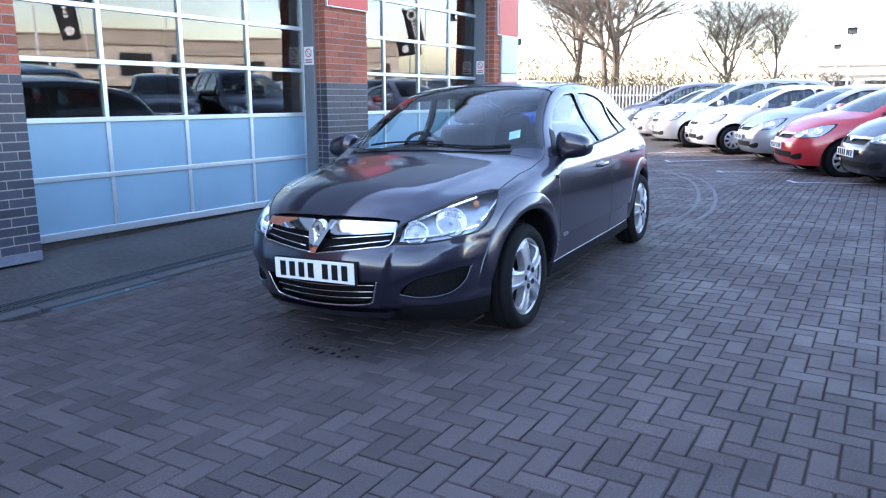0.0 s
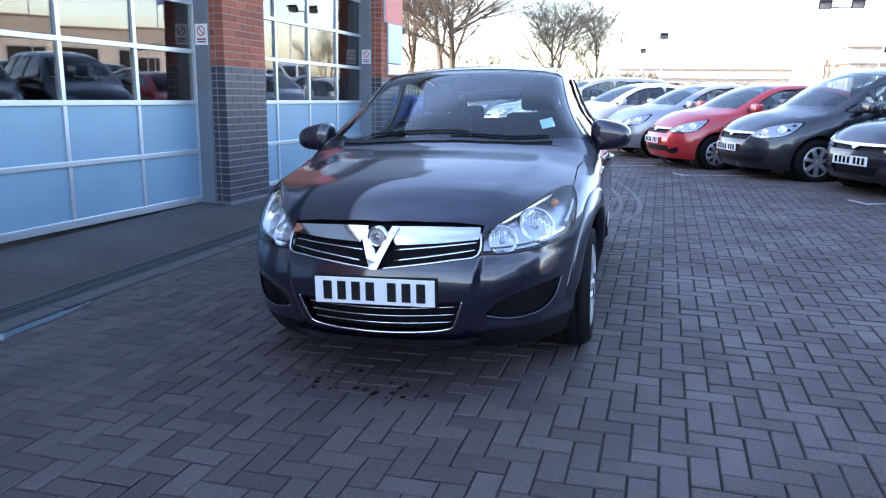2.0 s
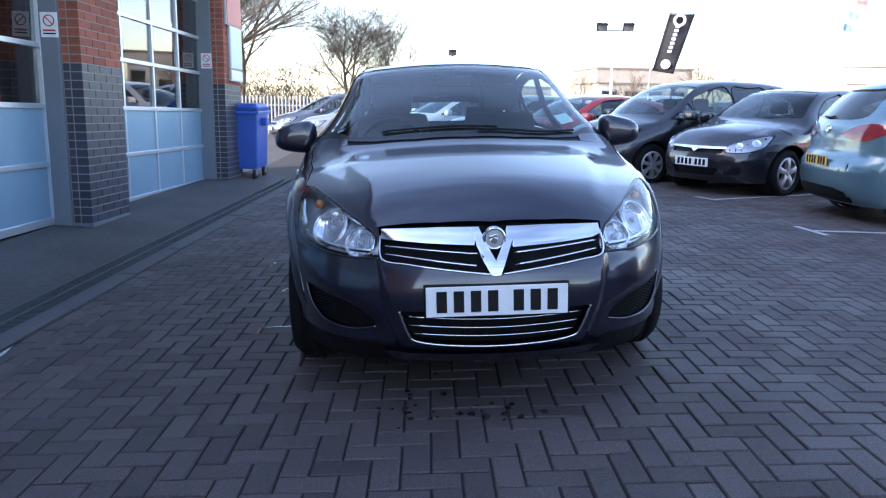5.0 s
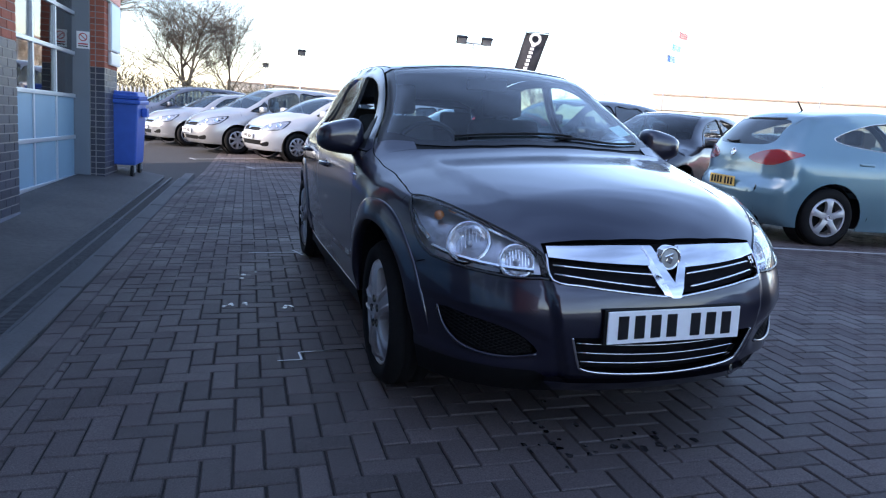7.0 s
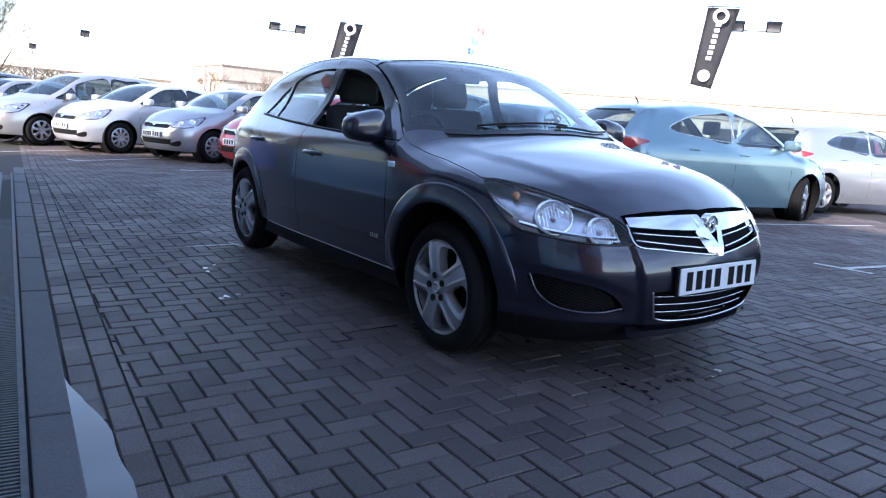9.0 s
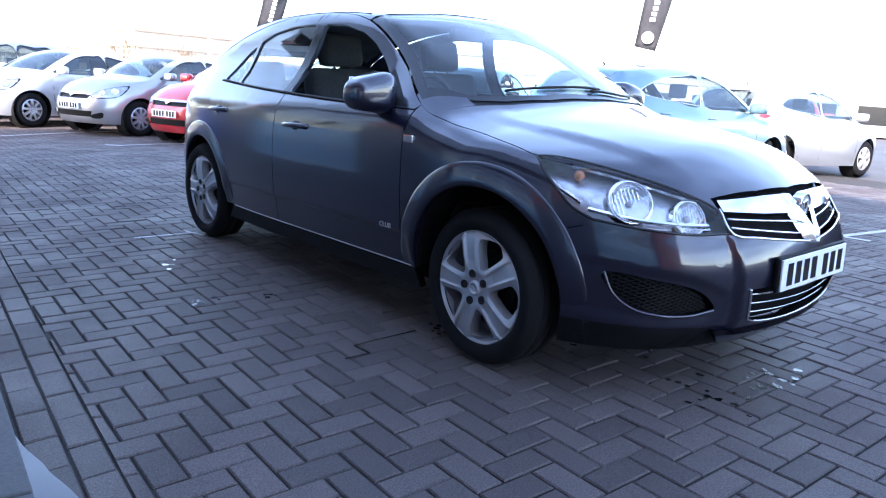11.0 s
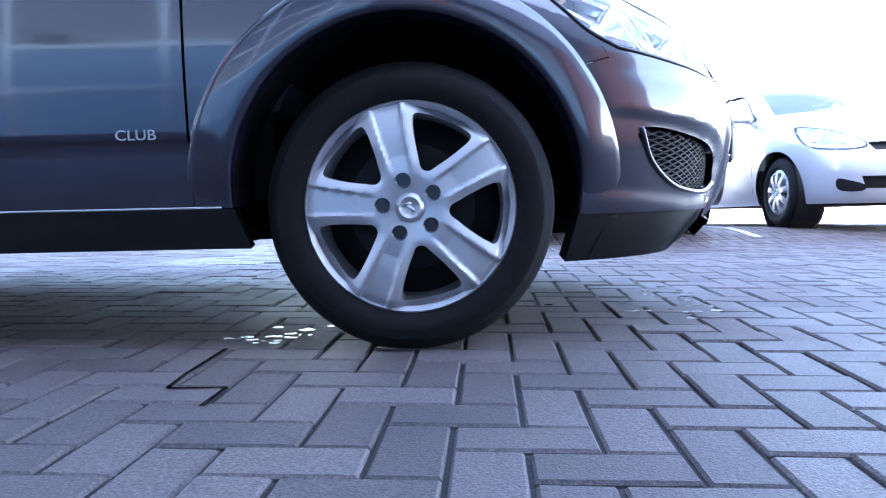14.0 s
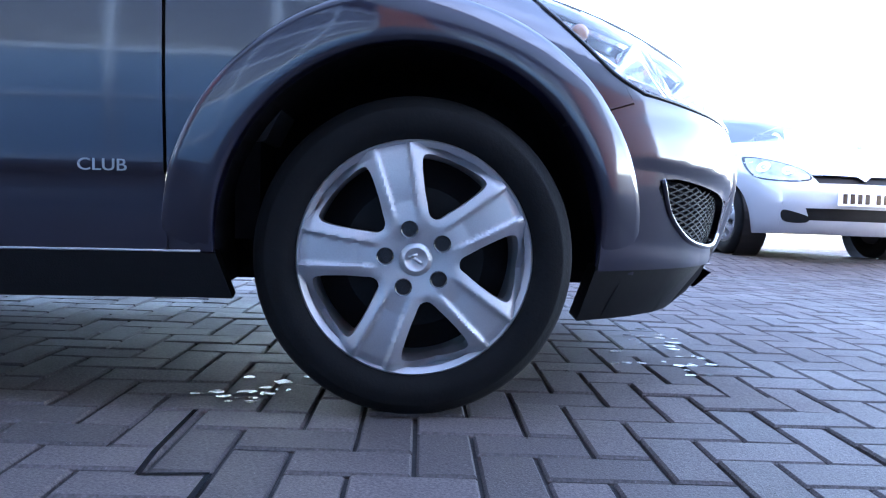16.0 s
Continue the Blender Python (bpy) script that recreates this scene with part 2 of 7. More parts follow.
def boxed(name, dims, mat, parent=None, label="", bevel=0.0, m=None):
    return part(name, box(bmesh.new(), *dims, bevel=bevel, m=m), mat, parent, label)


def tube(bm, pts, r, seg=8, r_end=None, cap=True):
    """A round bar along points, tapering from r to r_end."""
    pts = [Vector(p) for p in pts]
    rings = []
    for i, p in enumerate(pts):
        d = (pts[min(i + 1, len(pts) - 1)] - pts[max(i - 1, 0)]).normalized()
        a = d.orthogonal().normalized()
        b = d.cross(a)
        rr = r if r_end is None else r + (r_end - r) * i / max(1, len(pts) - 1)
        rings.append([bm.verts.new(p + (a * math.cos(t) + b * math.sin(t)) * rr) for t in (2 * math.pi * k / seg for k in range(seg))])
    for i in range(len(rings) - 1):
        a, b = rings[i], rings[i + 1]
        # keep the rings from twisting against each other
        s = min(range(seg), key=lambda k: sum((a[j].co - b[(j + k) % seg].co).length for j in range(seg)))
        for j in range(seg):
            bm.faces.new((a[j], a[(j + 1) % seg], b[(j + 1 + s) % seg], b[(j + s) % seg]))
    if cap:
        bm.faces.new(rings[0][::-1]), bm.faces.new(rings[-1])
    return bm


def lathe(bm, profile, seg=48, axis="x", center=(0, 0, 0)):
    """Turns a profile of (radius, along) round an axis."""
    rings = []
    for r, a in profile:
        ring = []
        for k in range(seg):
            t = 2 * math.pi * k / seg
            p = (a, r * math.cos(t), r * math.sin(t)) if axis == "x" else (r * math.cos(t), a, r * math.sin(t)) if axis == "y" else (r * math.cos(t), r * math.sin(t), a)
            ring.append(bm.verts.new(Vector(center) + Vector(p)))
        rings.append(ring)
    for a, b in zip(rings, rings[1:]):
        for j in range(seg):
            bm.faces.new((a[j], a[(j + 1) % seg], b[(j + 1) % seg], b[j]))
    return bm


def thing(name, m, label, category, group="", kind=""):
    e = new(name)
    e.empty_display_size = 0.1
    e.matrix_world = m
    return tagged(e, label, category, group, kind)


def smooth_line(pts, closed=False, n=6):
    """A Catmull-Rom curve through 2D or 3D points."""
    p = [np.array(q, float) for q in pts]
    out = []
    k = len(p)
    for i in range(k if closed else k - 1):
        a, b, c, d = (p[(i - 1) % k] if closed or i else p[i], p[i], p[(i + 1) % k], p[(i + 2) % k] if closed or i + 2 < k else p[i + 1])
        for j in range(n):
            t = j / n
            out.append(0.5 * (2 * b + (c - a) * t + (2 * a - 5 * b + 4 * c - d) * t * t + (3 * b - a - 3 * c + d) * t ** 3))
    if not closed:
        out.append(p[-1])
    return [tuple(q) for q in out]


# ---------- car bodies: one rounded solid, cut into panels ----------
def curve(points):
    """A smooth monotone curve through (u, v) points."""
    u = np.array([p[0] for p in points], float)
    v = np.array([p[1] for p in points], float)
    h = np.diff(u)
    d = np.diff(v) / h
    m = np.zeros_like(v)
    m[0], m[-1] = d[0], d[-1]
    for i in range(1, len(u) - 1):
        m[i] = 0 if d[i - 1] * d[i] <= 0 else 3 * (h[i - 1] + h[i]) / ((2 * h[i] + h[i - 1]) / d[i - 1] + (h[i] + 2 * h[i - 1]) / d[i])

    def f(x):
        x = np.asarray(x, float)
        i = np.clip(np.searchsorted(u, x) - 1, 0, len(u) - 2)
        t = np.clip((x - u[i]) / h[i], -0.5, 1.5)
        inside = (x >= u[0]) & (x <= u[-1])
        tt = np.clip(t, 0, 1)
        r = (v[i] * (2 * tt ** 3 - 3 * tt ** 2 + 1) + h[i] * m[i] * (tt ** 3 - 2 * tt ** 2 + tt) + v[i + 1] * (-2 * tt ** 3 + 3 * tt ** 2) + h[i] * m[i + 1] * (tt ** 3 - tt ** 2))
        low, high = v[0] + m[0] * (x - u[0]), v[-1] + m[-1] * (x - u[-1])
        return np.where(inside, r, np.where(x < u[0], low, high))
    return f


def smax(a, b, k):
    h = np.maximum(k - np.abs(a - b), 0) / k
    return np.maximum(a, b) + h * h * k * 0.25


class Shape:
    """The outer skin of a car as a solid: nose at y = 0, tail at y = length, x across, z up."""

    def __init__(self, length, top, wide, tumble, front, rear, plan, axles, hub=0.31, arch=0.37, flare=0.018, sweep=((0, 0.5), (1, 0.4), (2, 0.16), (3, 0.0), (4.2, -0.25)),
                 crown=((0, 0.10), (1.2, 0.10), (2, 0.12), (4.2, 0.12)), crease=None, band=0.07, relief=None):
        self.relief = relief
        self.length, self.axles, self.hub, self.arch, self.flare, self.crease, self.band = length, axles, hub, arch, flare, crease, band
        self.top, self.wide, self.tumble, self.front, self.rear = curve(top), curve(wide), curve(tumble), curve(front), curve(rear)
        self.sweep, self.crown, self.plan = curve(sweep), curve(crown), plan

    def value(self, x, y, z):
        ax = np.abs(x)
        w = self.wide(y) + self.tumble(z)
        for a in self.axles:
            r = np.hypot(y - a, z - self.hub)
            s = np.clip((self.arch + self.band - r) / 0.022, 0, 1)
            w = w + self.flare * s * s * (3 - 2 * s) * np.clip((0.95 - z) / 0.2, 0, 1)
        if self.crease:
            cz, cd = self.crease
            s = np.clip((cz - z) / 0.012 + 0.5, 0, 1)
            inside = np.clip((y - self.axles[0] - self.arch) / 0.03, 0, 1) * np.clip((self.axles[1] - self.arch - y) / 0.03, 0, 1)
            w = w - cd * s * inside
        side = ax - w
        s = y - self.sweep(y) * x * x
        outer = np.clip((ax - 0.50) / 0.16, 0, 1)
        t = self.top(s)
        if self.relief:
            # the foot of the screen runs out softly over the wings
            t = t * (1 - outer) + outer * (self.top(s - 0.12) + self.top(s - 0.06) + self.top(s) * 2 + self.top(s + 0.06) + self.top(s + 0.12)) / 6
            # the bonnet falls away outside a crease on each side
            t = t - 0.009 * ease((ax - np.interp(y, (0.30, 0.60, 0.85, 1.1), (0.45, 0.52, 0.575, 0.60))) / 0.09 + 0.5) * ease((1.15 - y) / 0.2) * ease((y - 0.25) / 0.15)
        t = t - self.crown(y) * x * x
        up = (z - t) * 0.9
        p1, p2 = self.plan
        fr = self.front(z) + p1 * x * x + p2 * x ** 6 - y
        if self.relief:
            fr = fr - self.relief(ax, z)
        bk = y - (self.length - self.rear(z) - 0.22 * x * x - 0.25 * x ** 6)
        low = np.clip((1.0 - z) / 0.3, 0, 1)
        v = smax(side, up, 0.10)
        v = smax(v, fr, 0.07 + 0.10 * low)
        v = smax(v, bk, 0.10)
        return v

    def solve(self, kind, a, b, depth=0.0):
        """The skin's points over a view: 'side' (y, z), 'top' (x, y), 'front' (x, z) or 'rear' (x, z), and their outward normals."""
        a, b = np.asarray(a, float), np.asarray(b, float)
        if kind in ("side", "left"):
            lo, hi = np.zeros_like(a), np.full_like(a, 1.3)
            place = lambda s: (s, a, b)
        elif kind == "top":
            lo, hi = np.full_like(a, 0.2), np.full_like(a, 2.4)
            place = lambda s: (a, b, s)
        elif kind == "front":
            lo, hi = np.full_like(a, -2.2), np.full_like(a, 0.4)
            place = lambda s: (a, -s, b)
        else:
            lo, hi = np.full_like(a, self.length * 0.55), np.full_like(a, self.length + 0.4)
            place = lambda s: (a, s, b)
        for _ in range(34):
            mid = (lo + hi) / 2
            out = self.value(*place(mid)) > -depth
            hi, lo = np.where(out, mid, hi), np.where(out, lo, mid)
        x, y, z = place((lo + hi) / 2)
        e = 2e-3
        g = np.stack([self.value(x + e, y, z) - self.value(x - e, y, z), self.value(x, y + e, z) - self.value(x, y - e, z), self.value(x, y, z + e) - self.value(x, y, z - e)], 1)
        g /= np.maximum(np.linalg.norm(g, axis=1, keepdims=True), 1e-9)
        return np.stack([x, y, z], 1), g


def flat_fill(outline, holes, step, cuts=()):
    """A fine triangle and quad net over a flat outline with holes: points (n, 2), faces, border edges."""
    bm = bmesh.new()
    for loop in (outline, *holes):
        vs = [bm.verts.new((p[0], p[1], 0)) for p in loop]
        for i in range(len(vs)):
            bm.edges.new((vs[i], vs[(i + 1) % len(vs)]))
    bmesh.ops.triangle_fill(bm, edges=bm.edges[:], use_beauty=True, use_dissolve=False)
    xs, ys = [p[0] for p in outline], [p[1] for p in outline]
    for lo, hi, no in ((min(xs), max(xs), (1, 0, 0)), (min(ys), max(ys), (0, 1, 0))):
        k = max(1, int((hi - lo) / step))
        for i in range(1, k):
            c = lo + (hi - lo) * i / k + 1e-5
            bmesh.ops.bisect_plane(bm, geom=bm.verts[:] + bm.edges[:] + bm.faces[:], dist=1e-6, plane_co=(c if no[0] else 0, c if no[1] else 0, 0), plane_no=no)
    for c in cuts:
        bmesh.ops.bisect_plane(bm, geom=bm.verts[:] + bm.edges[:] + bm.faces[:], dist=1e-6, plane_co=(0, c, 0), plane_no=(0, 1, 0))
    bm.verts.index_update()
    pts = np.array([v.co[:2] for v in bm.verts])
    faces = [[v.index for v in f.verts] for f in bm.faces]
    border = [(e.verts[0].index, e.verts[1].index) for e in bm.edges if len(e.link_faces) == 1]
    bm.free()
    return pts, faces, border


def skin(shape, kind, outline, holes=(), step=0.05, depth=0.0, lip=0.012, mirror=False):
    """Verts, faces and normals of one panel on a body, with its edges turned in."""
    cuts = [shape.crease[0] + d for d in (-0.0065, 0, 0.0065)] if kind == "side" and shape.crease else ()
    pts, faces, border = flat_fill(outline, holes, step, cuts)
    co, no = shape.solve(kind, pts[:, 0], pts[:, 1], depth)
    if mirror:
        co = co * (-1, 1, 1)
        no = no * (-1, 1, 1)
    out = []
    for f in faces:
        a, b, c = co[f[0]], co[f[1]], co[f[2]]
        n = np.cross(b - a, c - a)
        out.append(f if np.dot(n, no[f[0]]) >= 0 else f[::-1])
    verts, norms = co, no
    if lip:
        k = len(verts)
        used = sorted({i for e in border for i in e})
        idx = {v: k + 2 * i for i, v in enumerate(used)}
        extra, extra_n = [], []
        for v in used:
            extra += [co[v], co[v] - no[v] * lip]
            extra_n += [no[v], no[v]]
        verts = np.vstack([verts, np.array(extra)])
        norms = np.vstack([norms, np.array(extra_n)])
        for a, b in border:
            out.append([idx[a], idx[b], idx[b] + 1, idx[a] + 1])
    return verts, out, norms


def panel(name, shape, kind, outline, mat, parent, holes=(), step=0.05, depth=0.0, lip=0.012, mirror=False, label=""):
    v, f, n = skin(shape, kind, outline, holes, step, depth, lip, mirror)
    return mesh_ob(name, v, f, mat, parent, label=label, normals=n)


def joined(name, pieces, mat, parent, label=""):
    """Several skins in one mesh."""
    vs, fs, ns, k = [], [], [], 0
    for v, f, n in pieces:
        vs.append(v), ns.append(n)
        fs += [[i + k for i in q] for q in f]
        k += len(v)
    return mesh_ob(name, np.vstack(vs), fs, mat, parent, label=label, normals=np.vstack(ns))


def arc(cx, cy, r, a0, a1, n=20):
    return [(cx + r * math.cos(radians(a0 + (a1 - a0) * i / n)), cy + r * math.sin(radians(a0 + (a1 - a0) * i / n))) for i in range(n + 1)]


# ---------- wheels ----------
def ease(t):
    t = np.clip(t, 0, 1)
    return t * t * (3 - 2 * t)


def wheel_disc(spokes, r_out, turn, groove, window=(0.40, 0.93, 0.52)):
    """A pressed wheel face seen from outside: points (u, v, depth) with windows between the spokes."""
    r0, r1, half = window[0] * r_out, window[1] * r_out, window[2] * math.pi / spokes
    holes = []
    for k in range(spokes):
        a = radians(turn) + 2 * math.pi * (k + 0.5) / spokes
        pts = []
        for rr, hh in ((r0, 0.30), (r0 * 1.25, 0.62), (r0 * 1.6, 0.86), (r1 * 0.93, 1.0), (r1, 0.86), (r1, 0.4), (r1, 0.0), (r1, -0.4), (r1, -0.86), (r1 * 0.93, -1.0), (r0 * 1.6, -0.86), (r0 * 1.25, -0.62), (r0, -0.30)):
            t = a + half * hh
            pts.append((rr * math.cos(t), rr * math.sin(t)))
        holes.append(smooth_line(pts, True, 3))
    ring = [(r_out * math.cos(t), r_out * math.sin(t)) for t in np.linspace(0, 2 * math.pi, 72, endpoint=False)]
    pts, faces, border = flat_fill(ring, holes, r_out / (46 if groove else 14))
    r = np.hypot(pts[:, 0], pts[:, 1]) / r_out
    th = np.arctan2(pts[:, 1], pts[:, 0]) - radians(turn)
    off = (th + math.pi / spokes) % (2 * math.pi / spokes) - math.pi / spokes
    across = off * r
    d = 0.010 + 0.020 * np.sin(np.clip(r, 0, 1) * math.pi * 0.85) - 0.006 * np.clip((r - 0.93) / 0.07, 0, 1)
    lat = np.abs(off) * r * r_out
    if groove:
        grow = np.clip((r - 0.32) / 0.18, 0, 1)
        edge_ = ease((lat - 0.010 - 0.017 * r) / 0.005)
        d = d - groove * (1 - edge_) * grow
        d = d - 0.55 * np.maximum(lat - 0.018 - 0.018 * r, 0) * grow
    else:
        d = d - 0.010 * np.clip(lat / 0.05, 0, 1) ** 2
    return pts, faces, border, d


_wheel_cache = {}


def wheel(parent, x, y, z, right, style, radius=0.314, rim=0.214, width=0.2, steer=0.0):
    """A road wheel at its hub. right: it faces -x."""
    w = new("wheel")
    w.empty_display_size = 0.1
    w.parent = parent
    w.matrix_basis = pose(x, y, z, 0, 0, (0 if right else 180) + steer)
    key = (style, radius, rim)
    if key not in _wheel_cache:
        spokes, turn, groove, window, dark = {"five": (5, 31, 0.009, (0.39, 0.905, 0.56), False), "ten": (9, 10, 0.0, (0.42, 0.90, 0.60), False), "five_sport": (5, 18, 0.0, (0.33, 0.90, 0.66), False),
                                              "seven": (7, 12, 0.0, (0.36, 0.90, 0.62), True)}[style]
        bm = bmesh.new()
        lathe(bm, [(rim - 0.012, 0.09), (rim - 0.004, 0.0), (rim + 0.006, -0.012), (rim + 0.02, -0.020), (rim + 0.055, -0.024), (radius - 0.022, -0.014), (radius - 0.008, 0.0), (radius, 0.014), (radius + 0.001, 0.03),
                   (radius - 0.006, 0.034), (radius - 0.006, 0.042), (radius + 0.001, 0.046), (radius + 0.001, 0.09), (radius - 0.006, 0.094), (radius - 0.006, 0.102), (radius + 0.001, 0.106), (radius, width - 0.05), (radius - 0.02, width - 0.03),
                   (rim + 0.02, width - 0.025), (rim - 0.01, width - 0.06)], 72)
        tyre_me = bpy.data.meshes.new("tyre")
        bm.normal_update()
        bm.to_mesh(tyre_me), bm.free()
        tyre_me.shade_smooth(), tyre_me.materials.append(M_RUBBER)
        r_out = rim - 0.004
        pts, faces, border, d = wheel_disc(spokes, r_out, turn, groove, window)
        vs = [(-dd, -u, v) for (u, v), dd in zip(pts, d)]
        k = len(vs)
        vs += [(-dd + 0.045, -u * 0.985, v * 0.985) for (u, v), dd in zip(pts, d)]
        fs = [f[::-1] for f in faces] + [(a, b, b + k, a + k) for a, b in border]
        rim_me = bpy.data.meshes.new("rim")
        rim_me.from_pydata(vs, [], fs)
        bm = bmesh.new()
        bm.from_mesh(rim_me)
        bmesh.ops.recalc_face_normals(bm, faces=bm.faces[:])
        lathe(bm, [(rim - 0.012, 0.0), (rim - 0.002, -0.010), (rim + 0.004, -0.004), (rim - 0.01, 0.02), (rim - 0.03, 0.12)], 72)
        bm.to_mesh(rim_me), bm.free()
        rim_me.shade_smooth(), rim_me.materials.append(M_ALLOY)
        try:
            rim_me.set_sharp_from_angle(angle=radians(55))
        except AttributeError:
            pass
        bm = bmesh.new()
        lathe(bm, [(0.001, 0.055), (rim * 0.62, 0.055), (rim * 0.62, 0.075), (rim - 0.02, 0.11), (rim - 0.02, 0.16), (0.001, 0.16)], 40)
        disc_me = bpy.data.meshes.new("brake_disc")
        bm.to_mesh(disc_me), bm.free()
        disc_me.materials.append(M_BLACK)
        bm = bmesh.new()
        lathe(bm, [(0.001, -0.0285), (0.020, -0.0285), (0.0205, -0.0305), (0.0235, -0.0305), (0.024, -0.0285), (0.029, -0.027), (0.031, -0.022), (0.031, 0.0)], 28)
        box(bm, -0.0305, -0.028, -0.012, 0.010, -0.003, 0.003, m=pose(0, 0, 0, 35, 0, 0))
        box(bm, -0.0305, -0.028, -0.006, 0.012, 0.005, 0.010, m=pose(0, 0, 0, -20, 0, 0))
        cap_me = bpy.data.meshes.new("centre_cap")
        bm.to_mesh(cap_me), bm.free()
        cap_me.shade_smooth(), cap_me.materials.append(M_ALLOY)
        nut_me = bpy.data.meshes.new("nut_recess")
        bm = bmesh.new()
        lathe(bm, [(0.0001, 0.001), (0.0140, 0.001), (0.0160, -0.0008), (0.0170, 0.006)], 16)
        bm.to_mesh(nut_me), bm.free()
        nut_me.materials.append(M_GLOSSBLACK)
        _wheel_cache[key] = (tyre_me, rim_me, disc_me, cap_me, nut_me, spokes, turn)
    tyre_me, rim_me, disc_me, cap_me, nut_me, spokes, turn = _wheel_cache[key]
    for nm, me in (("tyre", tyre_me), ("rim", rim_me), ("brake_disc", disc_me), ("centre_cap", cap_me)):
        ob = new(nm, me)
        ob.parent = w
    if style == "five":
        for i in range(5):
            t = radians(turn + 72 * i)
            ob = new("nut_recess", nut_me)
            ob.parent = w
            ob.matrix_basis = pose(-0.0285, -0.057 * math.cos(t), 0.057 * math.sin(t))
    return w


# ---------- cars of the car park ----------
def mirrored(half):
    """A closed outline from the points of its right half, centre to centre."""
    return list(half) + [(-x, v) for x, v in half[::-1] if abs(x) > 1e-6]


def plate(parent, y, z, mat, face_front=True, x=0.0, tilt=0.0, width=0.52, height=0.111, bars=7, turn=0.0):
    """A number plate with its characters as plain bars."""
    s = -1 if face_front else 1
    e = boxed("number_plate", (-width / 2, width / 2, -0.004, 0.004, -height / 2, height / 2), mat, parent, bevel=0.003)
    e.matrix_basis = pose(x, y, z, tilt, 0, turn)
    me = None
    k = 0
    for i in range(bars):
        cx = -width / 2 + width * (0.11 + 0.78 * (i + (0.5 if i > 3 else 0)) / (bars - 0.5))
        if me is None:
            b = boxed("character_bar", (-0.019, 0.019, -0.0012, 0.0012, -0.0395, 0.0395), M_GLOSSBLACK, e)
            me = b.data
        else:
            b = new("character_bar", me)
            b.parent = e
        b.matrix_basis = pose(cx * s * -1, 0.0052 * s, 0)
    return e


def body_frame(shape, spec):
    """The lines along which a body's views meet."""
    xf, xr, zb, zl, zt = spec["xf"], spec["xr"], spec["zb"], spec["zl"], spec["zt"]
    zs = np.linspace(zb, zl, 9)
    fy = shape.solve("front", np.full(9, xf), zs)[0][:, 1]
    zs2 = np.linspace(zt, zb, 12)
    ry = shape.solve("rear", np.full(12, xr), zs2)[0][:, 1]
    g = smooth_line([(fy[-1], zl)] + list(spec["gutter"]) + [(ry[0], zt)], False, 5)
    gx = shape.solve("side", [p[0] for p in g], [p[1] for p in g])[0][:, 0]
    gx[0], gx[-1] = xf, xr
    return zs, fy, zs2, ry, g, gx


def side_outline(shape, spec, frame_lines):
    zs, fy, zs2, ry, g, gx = frame_lines
    zb, r, h = spec["zb"], shape.arch, shape.hub
    a = math.degrees(math.asin((h - zb) / r))
    line = [(y, z) for y, z in zip(fy, zs)][:-1] + list(g) + [(y, z) for y, z in zip(ry, zs2)][1:]
    for ax in shape.axles[::-1]:
        line += arc(ax, h, r, -a, 180 + a, 26)
    return line


